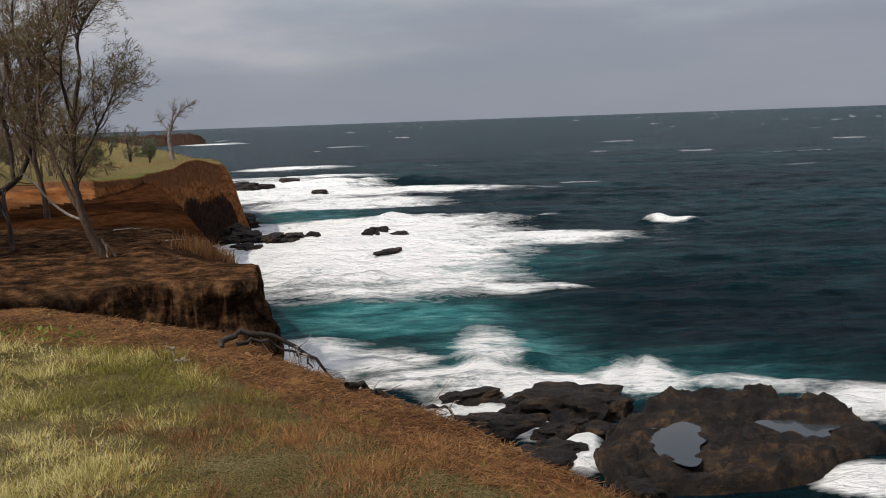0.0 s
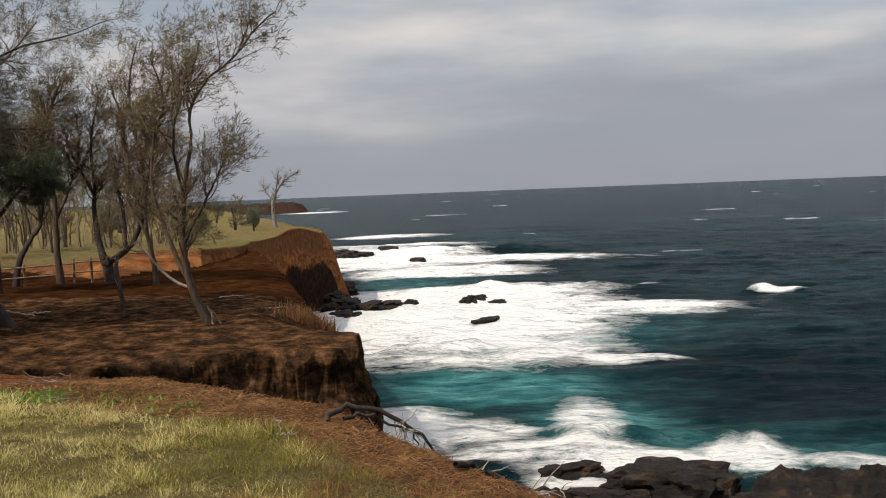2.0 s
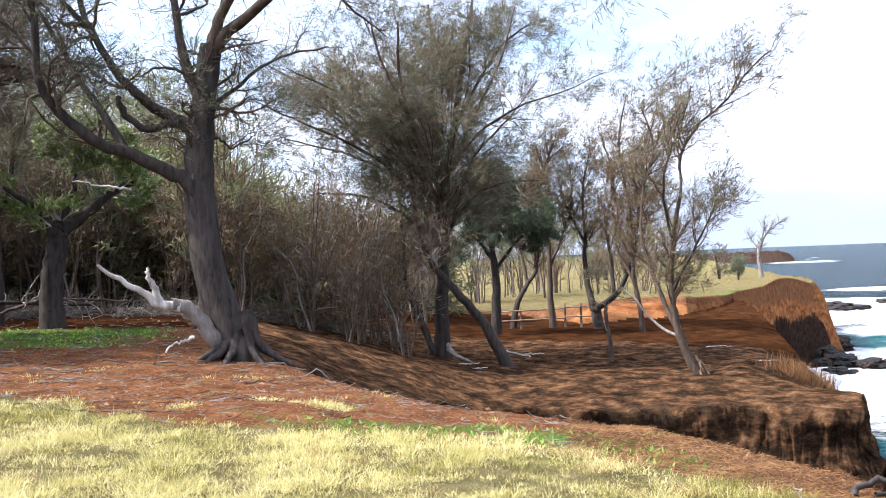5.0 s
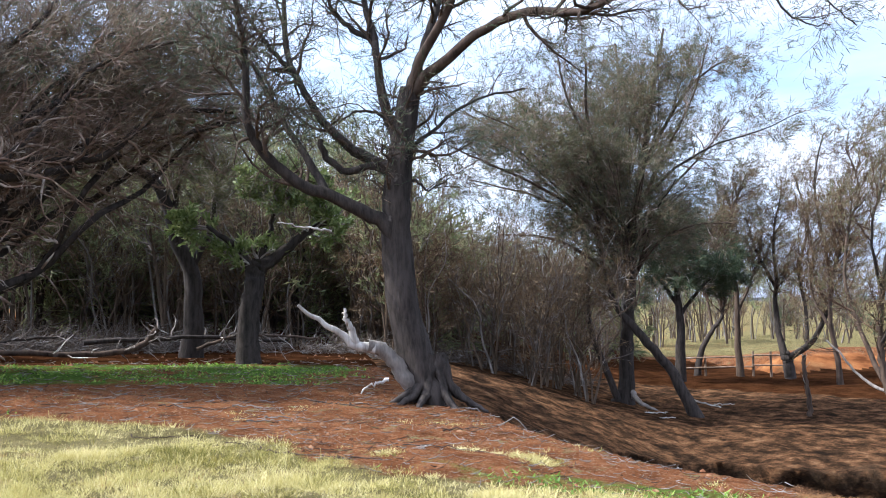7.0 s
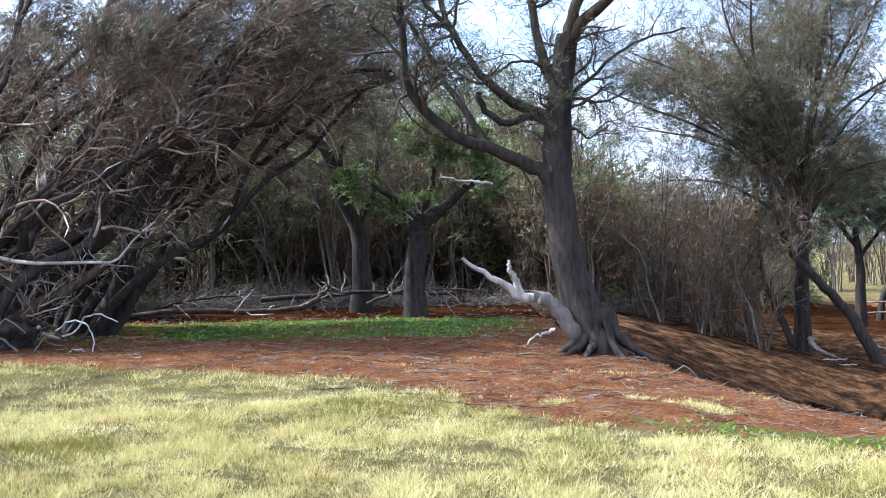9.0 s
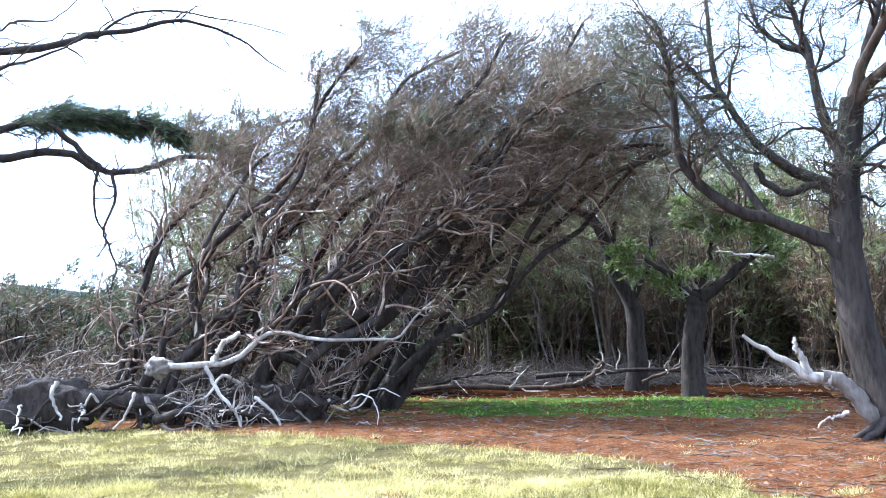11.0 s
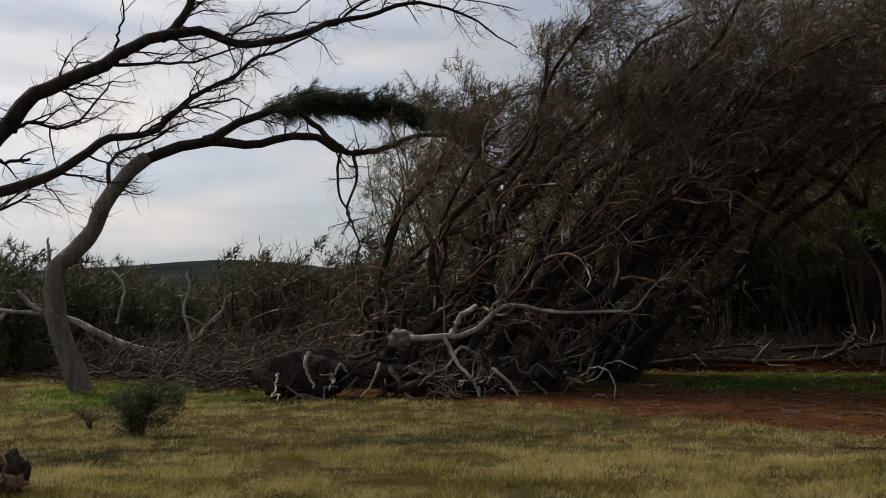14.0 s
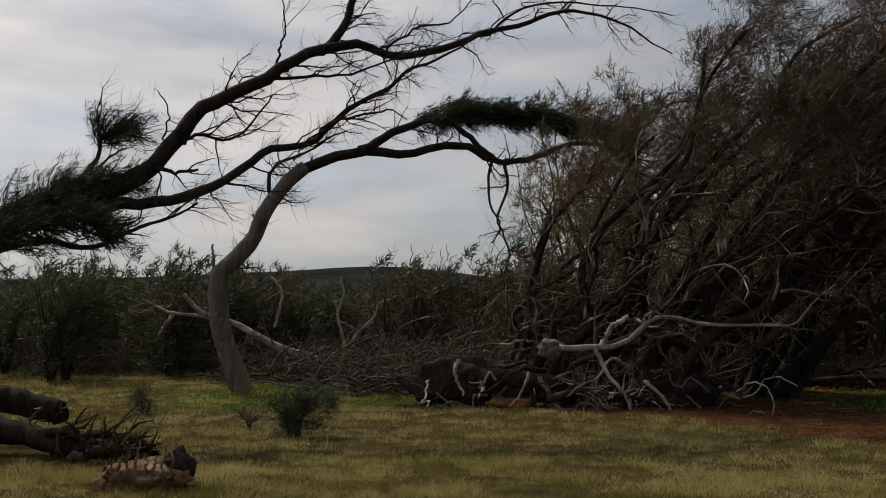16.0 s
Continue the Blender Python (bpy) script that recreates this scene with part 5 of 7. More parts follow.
build_tree("overhanging_tree", "wind-swept bare tree whose long boughs reach over the grass", "tree", (-13.05, -6.7, 0.617), 120.0, [
    ("trunk", [(0.0, 0, -0.3), (0.15, 0, 0.9), (0.6, 0, 1.7), (1.2, 0, 2.3), (1.94, 0, 2.84), (2.56, 0.02, 3.2), (3.22, 0.05, 3.42)], 0.30, 0.15, BARK),
    ("limb", [(2.9, 0.03, 3.3), (3.3, 0.05, 3.45), (3.75, 0.07, 3.72), (4.22, 0.1, 4.27), (4.54, 0.12, 4.74), (4.97, 0.14, 5.07), (5.6, 0.17, 5.44), (6.07, 0.19, 5.84), (6.65, 0.21, 6.13), (7.27, 0.24, 6.3), (7.81, 0.26, 6.23), (8.37, 0.29, 6.36), (9.07, 0.31, 6.64), (9.67, 0.33, 6.97), (10.56, 0.36, 7.3), (11.09, 0.38, 7.57), (11.65, 0.4, 7.82), (12.36, 0.43, 7.89), (13.26, 0.45, 7.84), (13.88, 0.48, 7.62), (14.52, 0.5, 7.5)], 0.135, 0.012, BARK),
    ("limb", [(6.55, 0.25, 6.08), (6.69, 0.3, 6.19), (6.94, 0.3, 6.54), (7.13, 0.3, 7.06), (7.28, 0.3, 7.6)], 0.085, 0.05, BARK),
    ("limb", [(9.7, 0.35, 6.95), (9.96, 0.4, 7.04), (10.23, 0.43, 7.36), (10.76, 0.46, 7.69), (11.44, 0.49, 7.95), (12.3, 0.51, 8.1), (13.04, 0.54, 8.21), (13.82, 0.57, 8.31), (14.64, 0.6, 8.36)], 0.035, 0.01, BARK),
    ("limb", [(7.6, 0.25, 6.27), (7.83, 0.3, 6.42), (8.43, 0.4, 6.85), (9.18, 0.5, 7.15), (9.72, 0.6, 7.74)], 0.03, 0.01, BARK),
    ("limb", [(5.8, 0.2, 5.55), (5.93, 0.3, 5.52), (6.44, 0.15, 5.62), (6.96, 0.0, 5.69), (7.59, -0.15, 5.99), (8.03, -0.2, 6.15)], 0.035, 0.012, BARK),
    ("limb", [(2.8, 0, 3.2), (3.07, 0.0, 3.16), (3.59, -0.04, 3.29), (4.04, -0.09, 3.34), (4.51, -0.13, 3.53), (4.91, -0.17, 3.74), (5.32, -0.21, 4.06), (5.65, -0.26, 4.29), (6.18, -0.3, 4.41), (6.52, -0.34, 4.8), (6.98, -0.39, 5.17), (7.45, -0.43, 5.46), (7.73, -0.47, 5.77), (8.23, -0.51, 6.03), (8.63, -0.56, 6.28), (9.05, -0.6, 6.59)], 0.10, 0.012, BARK),
    ("limb", [(6.3, -0.33, 4.6), (6.5, -0.4, 4.78), (6.94, -0.47, 4.92), (7.4, -0.53, 5.06), (7.67, -0.6, 4.93)], 0.03, 0.01, BARK),
    ("limb", [(1.5, -0.1, 2.45), (2.07, -0.2, 2.53), (2.53, -0.27, 2.67), (2.95, -0.33, 2.58), (3.3, -0.4, 2.71), (3.57, -0.47, 2.88), (4.0, -0.53, 3.06), (4.37, -0.6, 3.29)], 0.06, 0.015, BARK),
    ("limb", [(2.9, 0.2, 3.4), (3.03, 0.3, 3.68), (3.22, 0.35, 3.95), (3.26, 0.4, 4.25), (3.5, 0.45, 4.37), (3.79, 0.5, 4.45)], 0.05, 0.012, BARK),
    ("limb", [(3.1, 0.25, 3.65), (3.18, 0.3, 3.77), (3.43, 0.4, 4.02), (3.64, 0.5, 4.18)], 0.03, 0.01, BARK),
    ("limb", [(4.3, 0.15, 4.25), (4.42, 0.2, 4.32), (4.7, 0.3, 4.46), (5.18, 0.4, 4.5), (5.65, 0.5, 4.98), (5.87, 0.6, 5.31)], 0.04, 0.012, BARK),
    ("limb", [(5.8, 0.2, 5.5), (5.87, 0.3, 5.97), (5.95, 0.3, 6.35), (5.89, 0.3, 6.8)], 0.025, 0.01, BARK),
    ("limb", [(4.15, 0.1, 4.1), (4.06, 0.1, 4.3), (4.14, 0.15, 4.69), (3.97, 0.2, 5.01)], 0.022, 0.008, BARK),
    ("limb", [(3.7, 0.05, 3.7), (3.89, 0.0, 3.81), (4.17, -0.15, 3.77), (4.45, -0.3, 3.82)], 0.05, 0.02, BARK)], 67, lean=2.3,
           branches=[dict(count=190, length=(0.4, 1.3), angle=(25, 75), bias=(0.8, 0, 0.25), bend=0.5, n=7, start=0.15, wiggle=0.27, cap=0.018, sides=4),
                     dict(count=1900, length=(0.2, 0.65), angle=(25, 70), bias=(0.6, 0, 0.3), bend=0.4, n=5, wiggle=0.26, cap=0.008, sides=3)], twig_mat=BARK)
off_tree = [o for o in scene.objects if o.name.startswith("overhanging_tree")][0]
cl = np.random.default_rng(68)
clump_line = np.concatenate([smooth_line(q, 12)[None] for q in (
    [(1.5, -0.1, 2.6), (2.2, 0, 3.05), (2.8, 0.1, 3.4), (3.5, 0.1, 3.55)], [(1.5, -0.3, 2.45), (2.2, -0.3, 2.75), (2.8, -0.35, 2.95), (3.2, -0.4, 2.85)], [(3.2, 0.4, 4.1), (3.3, 0.4, 4.3), (3.6, 0.45, 4.45)])])
bp, br = sprout(cl, clump_line, np.full((3, 12), 0.05), 420, (0.25, 0.8), (25, 75), (0.7, 0, 0.15), 0.5, 5, 0.0, 0.2, 0.5, 0.012)
part("bough_brush", fast_mesh("bough_brush", *tubes(bp, br, 3), BARK), off_tree)
part("bough_foliage", fast_mesh("bough_foliage", *needles(cl, bp, 18000, (0.09, 0.2), (0.008, 0.016), (0.5, 0, 0.1)), NEEDLE_DARK, False), off_tree)


# the wind-shorn thicket: stems that rise from one line of roots and lean over to the right
def shorn_tree(foot, depth, tips, seed, r0, brown):
    """foot: metres right of the thicket's root; tips: (right, up) of each stem's end."""
    rng = np.random.default_rng(seed)
    limbs, wild = [], rng.uniform(-0.05, 0.13, 8)
    for k, (tu, tw) in enumerate(tips):
        f = foot + rng.uniform(-0.15, 0.15)
        d1 = depth + rng.uniform(-0.9, 0.9)
        pts = [(f, depth, -0.55)]
        for s, rise in ((0.12, 0.13 + wild[k]), (0.25, 0.28 + wild[k]), (0.38, 0.42 + wild[k]), (0.52, 0.58 + wild[k] * 0.8), (0.66, 0.72 + wild[k] * 0.5), (0.82, 0.87), (1.0, 1.0)):
            pts.append((f + (tu - f) * s + rng.normal(0, 0.2), depth + (d1 - depth) * s + rng.normal(0, 0.2), -0.3 + (tw + 0.3) * rise + rng.normal(0, 0.17)))
        limbs.append(("trunk" if k == 0 else "limb", pts, r0 * (0.95 if k == 0 else 0.75), 0.03, BARK))
    n = len(tips)
    return build_tree("wind_shorn_tree", "wind-shorn leaning tree with dense grey-brown dead twigs", "tree", (-18.39, 5.14, 0.88), 74.9, limbs, seed, lean=2.3,
                      branches=[dict(count=20 * n, length=(0.8, 2.2), angle=(15, 65), bias=(0.8, 0, 0.16), bend=0.45, n=9, start=0.18, wiggle=0.36, cap=0.030, sides=5),
                                dict(count=110 * n, length=(0.5, 1.4), angle=(15, 60), bias=(0.5, 0, 0.25), bend=0.4, n=6, wiggle=0.42, cap=0.011, sides=3, start=0.1, clear=(3.4, 0.34)),
                                dict(count=600 * n, length=(0.25, 0.75), angle=(20, 75), bias=(0.4, 0, 0.4), bend=0.4, n=5, wiggle=0.36, cap=0.0075, sides=3, clear=(3.3, 0.22))],
                      leaves=[(dict(count=int(2300 * n * brown), length=(0.10, 0.26), width=(0.010, 0.019), bias=(0.5, 0, 0.3), spread=0.65, above=4.9), NEEDLE_BROWN, "dry_foliage"),
                              (dict(count=int(1800 * n * (1 - brown)), length=(0.10, 0.26), width=(0.010, 0.019), bias=(0.5, 0, 0.3), spread=0.65, above=5.0), NEEDLE_DARK, "foliage"),
                              (dict(count=350 * n, length=(0.08, 0.2), width=(0.010, 0.018), bias=(0.5, 0, 0.1), spread=0.7), NEEDLE_DRY, "withered_foliage")],
                      twig_mat=TWIG_SHORN, group="wind-shorn thicket")


shorn_tree(0.0, 0.2, [(6.6, 5.0), (5.6, 6.4), (4.9, 4.2), (6.9, 5.8)], 101, 0.17, 0.7)
shorn_tree(-0.9, 0.8, [(4.2, 6.9), (3.2, 5.0), (3.9, 6.0)], 103, 0.15, 0.75)
shorn_tree(-0.4, -0.4, [(4.6, 5.0), (5.3, 5.6), (2.2, 3.4)], 107, 0.14, 0.8)
shorn_tree(-1.6, 1.0, [(2.0, 6.3), (1.0, 4.6), (3.0, 6.8)], 109, 0.13, 0.7)
shorn_tree(-2.4, 0.0, [(0.4, 5.8), (-0.8, 4.4), (1.0, 6.2), (-0.4, 3.0)], 113, 0.12, 0.75)
shorn_tree(1.0, 1.8, [(7.2, 4.9), (6.2, 6.3), (4.6, 5.4), (5.2, 3.6)], 127, 0.14, 0.6)
shorn_tree(-1.3, 2.2, [(5.0, 7.2), (2.4, 5.6), (0.2, 5.2)], 131, 0.13, 0.6)
shorn_tree(-3.3, 1.4, [(-1.6, 4.4), (-1.0, 3.2), (-2.6, 3.2), (-2.0, 2.4)], 137, 0.10, 0.7)
shorn_tree(0.3, 2.6, [(4.0, 3.6), (5.6, 4.6), (3.0, 4.4), (6.6, 6.4)], 139, 0.12, 0.6)
shorn_tree(1.4, 1.0, [(7.6, 6.0), (6.6, 6.9), (7.9, 5.2), (5.6, 7.2), (7.0, 4.9)], 141, 0.14, 0.55)
shorn_tree(0.6, 3.2, [(6.2, 7.0), (4.8, 7.3), (7.4, 6.2), (3.6, 7.2)], 143, 0.13, 0.5)
shorn_tree(-2.0, -0.6, [(1.6, 3.0), (0.4, 2.4), (2.6, 4.2)], 149, 0.10, 0.8)


# two dark trees at the edge of the wood
build_tree("crooked_tree", "dark crooked tree with a bent trunk at the wood's edge", "tree", stand(56.4, 25.0), 56.4, [
    ("trunk", [(0.1, 0, -0.2), (0.1, 0, 1.1), (0.0, 0, 2.0), (-0.3, 0, 2.6), (-0.5, 0, 3.3), (-0.8, 0, 3.9), (-1.4, 0, 4.3), (-1.9, 0, 4.6)], 0.26, 0.08, BARK),
    ("limb", [(0.05, 0, 2.1), (0.4, 0, 2.9), (0.5, 0, 3.8), (0.4, 0, 4.8)], 0.10, 0.03, BARK),
    ("limb", [(-0.4, 0, 3.1), (-0.3, 0, 4.0), (-0.1, 0, 4.7)], 0.09, 0.03, BARK),
    ("limb", [(-0.7, 0, 3.7), (-0.9, 0.2, 4.6), (-0.5, 0.3, 5.3)], 0.07, 0.03, BARK)], 151, 1.04, lean=2.3,
           branches=[dict(count=60, length=(0.5, 1.4), angle=(30, 75), bias=(0.2, 0, 0.5), bend=0.4, n=6, start=0.4, wiggle=0.2, cap=0.03, sides=4),
                     dict(count=700, length=(0.3, 0.8), angle=(25, 60), bias=(0.2, 0, 0.3), bend=0.3, n=5, wiggle=0.22, cap=0.011, sides=3)],
           leaves=[(dict(count=12000, length=(0.1, 0.25), width=(0.01, 0.02), bias=(0.2, 0, 0.1)), NEEDLE, "foliage")])
broad = build_tree("broadleaf_tree", "dark-trunked tree with bright green broad leaves", "tree", stand(53.3, 23.0), 53.3, [
    ("trunk", [(-0.0, 0, -0.2), (-0.0, 0, 0.9), (0.1, 0, 1.8), (0.2, 0, 2.15)], 0.24, 0.18, BARK),
    ("limb", [(0.1, 0, 1.8), (-0.2, 0, 2.3), (-0.5, -0.1, 2.55), (-0.9, -0.2, 2.8)], 0.12, 0.04, BARK),
    ("limb", [(0.2, 0, 2.0), (0.7, 0, 2.4), (1.2, 0, 2.8), (1.7, 0, 3.05)], 0.15, 0.05, BARK),
    ("limb", [(0.2, 0, 2.1), (0.4, 0.2, 3.0), (0.5, 0.2, 3.7)], 0.09, 0.03, BARK)], 157, 1.05, lean=2.3,
                   branches=[dict(count=40, length=(0.5, 1.3), angle=(30, 80), bias=(0, 0, 0.5), bend=0.4, n=5, start=0.4, wiggle=0.2, cap=0.03, sides=4),
                             dict(count=260, length=(0.2, 0.6), angle=(30, 70), bias=(0, 0, 0.4), bend=0.3, n=4, wiggle=0.22, cap=0.012, sides=3)],
                   leaves=[(dict(count=7500, length=(0.10, 0.2), width=(0.045, 0.08), bias=(0, 0, 0.25), spread=0.9, start=0.3), BROADLEAF, "leafage")])


build_tree("dark_tree", "dense dark green tree behind the bushy one", "tree", stand(29.6, 39), 29.6, [
    ("trunk", [(0, 0, -0.3), (0.1, 0, 2.0), (0, 0, 4.0), (0.2, 0, 6.2)], 0.2, 0.05, BARK),
    ("limb", [(0.05, 0, 2.4), (1.0, 0.3, 3.6), (2.0, 0.3, 4.2)], 0.09, 0.03, BARK),
    ("limb", [(0.05, 0, 2.8), (-0.9, 0.3, 4.2), (-1.6, 0.3, 5.2)], 0.09, 0.03, BARK)], 163,
           branches=[dict(count=90, length=(0.6, 1.6), angle=(30, 80), bias=(0.1, 0, 0.3), bend=0.4, n=6, start=0.3, cap=0.03, sides=4),
                     dict(count=900, length=(0.3, 0.9), angle=(25, 65), bias=(0.1, 0, 0.2), bend=0.3, n=4, cap=0.012, sides=3)],
           leaves=[(dict(count=42000, length=(0.14, 0.3), width=(0.016, 0.03), bias=(0.1, 0, 0.1)), NEEDLE_DARK, "foliage")])


# the wood: thin crowded stems, copied from a few
def wood_tree(seed, height, leafy):
    rng = np.random.default_rng(seed)
    limbs = []
    for k in range(4):
        lx, ly = rng.uniform(-1.7, 1.7), rng.uniform(-0.9, 0.9)
        h = height * rng.uniform(0.75, 1.0)
        b = rng.uniform(-0.3, 0.3) * (k > 0)
        limbs.append(("trunk" if k == 0 else "limb", [(b, 0, -0.3), (b + lx * 0.15 + rng.normal(0, .12), ly * 0.2, h * 0.25), (b + lx * 0.4 + rng.normal(0, .26), ly * 0.5, h * 0.5), (b + lx * 0.75 + rng.normal(0, .26), ly * 0.8, h * 0.75), (b + lx, ly, h)],
                      rng.uniform(0.026, 0.052), 0.012, (BARK_STEM, BARK_PALE, BARK_STEM)[int(rng.integers(0, 3))]))
    leaves = [(dict(count=1000, length=(0.12, 0.3), width=(0.016, 0.030), bias=(0, 0, 0.1)), NEEDLE_DRY if not leafy else NEEDLE, "foliage")]
    if leafy:
        leaves.append((dict(count=1600, length=(0.12, 0.28), width=(0.020, 0.034), bias=(0, 0, 0.1)), NEEDLE_OLIVE, "outer_foliage"))
    return build_tree("wood_tree", "thin crowded grey-brown tree of the dim wood" if not leafy else "thin dark-leaved tree of the dim wood", "tree", (0, 0, -60), 0, limbs, seed,
                      branches=[dict(count=52, length=(0.4, 1.5), angle=(25, 75), bias=(0, 0, 0.4), bend=0.4, n=5, start=0.05 if not leafy else 0.2, wiggle=0.2, cap=0.02, sides=4),
                                dict(count=120, length=(0.3, 1.0), angle=(25, 65), bias=(0, 0, 0.3), bend=0.3, n=4, start=0.15, wiggle=0.25, cap=0.012, sides=3)],
                      leaves=leaves, twig_mat=TWIG_DARK if seed % 2 else TWIG_BROWN, group="trees of the wood", flare=0.15)


stock_trees = [wood_tree(201 + i, 4.6 + 0.35 * i, i >= 4) for i in range(8)]
woods = np.random.default_rng(77)
first = set()
spots = []
for n in range(262):
    if n < 120:
        yaw, r = woods.uniform(34.5, 62.5), woods.uniform(27.5, 40)
        if yaw > 46:
            r += 1.0
    elif n < 170:
        yaw, r = woods.uniform(29.5, 68), woods.uniform(40, 58)
    elif n < 215:
        yaw, r = woods.uniform(58, 82), woods.uniform(27, 44)
    else:
        yaw = woods.uniform(19.5, 34)
        r = woods.uniform(62, 105) if yaw < 30 else woods.uniform(46, 90)
    kind = int(woods.integers(0, 8)) if r > 31 else int(woods.integers(0, 5))
    if 170 <= n < 215:
        kind = 4 + int(woods.integers(0, 4))
    size = woods.uniform(0.85, 1.2)
    if n < 170 and yaw < 45:
        kind, size = kind % 4, size * 0.82
    spots.append((yaw, r, kind, woods.uniform(0, 360), size))
for yaw, r, kind, turn, size in spots:
    x, y = plan(yaw, r)
    m = pose(x, y, ground_at(x, y), 0, 0, turn) @ Matrix.Diagonal((size, size, size, 1))
    if kind not in first:
        first.add(kind)
        stock_trees[kind].matrix_basis = m
    else:
        c = copy_thing(stock_trees[kind], pose(x, y, ground_at(x, y), 0, 0, turn))
        c.scale = (size, size, size)


# dark scrub hedge beyond the grass, and scrub behind the field
def scrub(seed, height, green, olive=False):
    rng = np.random.default_rng(seed)
    limbs = []
    for k in range(6):
        lx, ly, h = rng.uniform(-0.6, 1.2), rng.uniform(-0.7, 0.7), height * rng.uniform(0.7, 1.0)
        limbs.append(("trunk" if k == 0 else "limb", [(lx * 0.1, ly * 0.1, -0.2), (lx * 0.35, ly * 0.4, h * 0.35), (lx * 0.8 + rng.normal(0, 0.1), ly * 0.9, h * 0.7), (lx * 1.3, ly * 1.1, h)], rng.uniform(0.03, 0.07), 0.012, BARK))
    return build_tree("scrub_bush", "tall olive-green bush in the dim wood" if olive else "dark wind-blown scrub bush with brown twigs" if not green else "dark green wind-blown scrub bush", "bush", (0, 0, -60), 0, limbs, seed,
                      branches=[dict(count=70, length=(0.4, 1.3), angle=(30, 95), bias=(0.4, 0, 0.2), bend=0.4, n=5, start=0.0, wiggle=0.2, cap=0.02, sides=3),
                                dict(count=170, length=(0.3, 1.0), angle=(25, 65), bias=(0.4, 0, 0.3), bend=0.3, n=4, start=0.1, wiggle=0.22, cap=0.01, sides=3)],
                      leaves=[(dict(count=1500 if green else 1000, length=(0.16, 0.38), width=(0.034, 0.062), bias=(0.4, 0, 0.2)), NEEDLE_OLIVE if olive else NEEDLE_DARK if green else NEEDLE_BROWN, "foliage"),
                              (dict(count=600, length=(0.16, 0.36), width=(0.034, 0.058), bias=(0.4, 0, 0.2)), NEEDLE if green else NEEDLE_DARK, "outer_foliage")], twig_mat=TWIG_DARK, group="scrub")


scrubs = [scrub(301 + i, 2.6 + 0.3 * i, i % 2 == 0) for i in range(5)] + [scrub(311 + i, 2.8 + 0.4 * i, True, True) for i in range(2)]
first = set()
hedge = np.random.default_rng(88)
for n in range(276):
    if n < 80:
        yaw = hedge.uniform(82, 118)
        r = hedge.uniform(26, 42) + max(0, yaw - 98) * 0.9
    elif n < 98:
        yaw, r = hedge.uniform(15.6, 24), hedge.uniform(115, 190)
    elif n < 130:
        yaw, r = hedge.uniform(68, 84), hedge.uniform(24, 31)
    elif n < 150:
        yaw, r = hedge.uniform(40, 76), hedge.uniform(52, 70)
    elif n < 166:
        yaw, r = hedge.uniform(58, 74), hedge.uniform(36, 46)
    elif n < 206:
        yaw, r = hedge.uniform(41, 66), hedge.uniform(31, 44)
    elif n < 236:
        yaw, r = hedge.uniform(33, 66), hedge.uniform(44, 58)
    else:
        yaw, r = hedge.uniform(83, 114), hedge.uniform(25, 33)
    kind, turn, size = 5 + int(hedge.integers(0, 2)) if 166 <= n < 236 else int(hedge.integers(0, 5)), yaw + hedge.uniform(-25, 25), hedge.uniform(0.8, 1.25) * (0.5 if 91.5 < yaw < 96.5 else 0.7 if yaw > 82 else 1.35 if yaw > 32 and (r > 50 or n >= 150) else 0.62 if yaw > 32 else 1.0)
    x, y = plan(yaw, r)
    z = ground_at(x, y)
    if kind not in first:
        first.add(kind)
        ob = scrubs[kind]
        ob.matrix_basis = pose(x, y, z, 0, 0, turn)
    else:
        ob = copy_thing(scrubs[kind], pose(x, y, z, 0, 0, turn))
    ob.scale = (size, size, size)


# ---------------- rocks in the surf ----------------
def rock_mesh(name, size, seed, rough=0.35):
    bm = bmesh.new()
    bmesh.ops.create_icosphere(bm, subdivisions=4, radius=1.0)
    off = Vector((seed * 7.3, seed * 3.1, seed * 1.7))
    for v in bm.verts:
        d = v.co.normalized()
        k = 1 + rough * noise.fractal(d * 1.4 + off, 0.9, 2.1, 5) + 0.18 * noise.cell(d * 2.6 + off)
        v.co = Vector((d.x * size[0], d.y * size[1], d.z * size[2])) * k
        if v.co.z > size[2] * 0.62:
            v.co.z = size[2] * 0.62 + (v.co.z - size[2] * 0.62) * 0.35
    me = bpy.data.meshes.new(name)
    bm.to_mesh(me)
    bm.free()
    me.materials.append(ROCK)
    return me


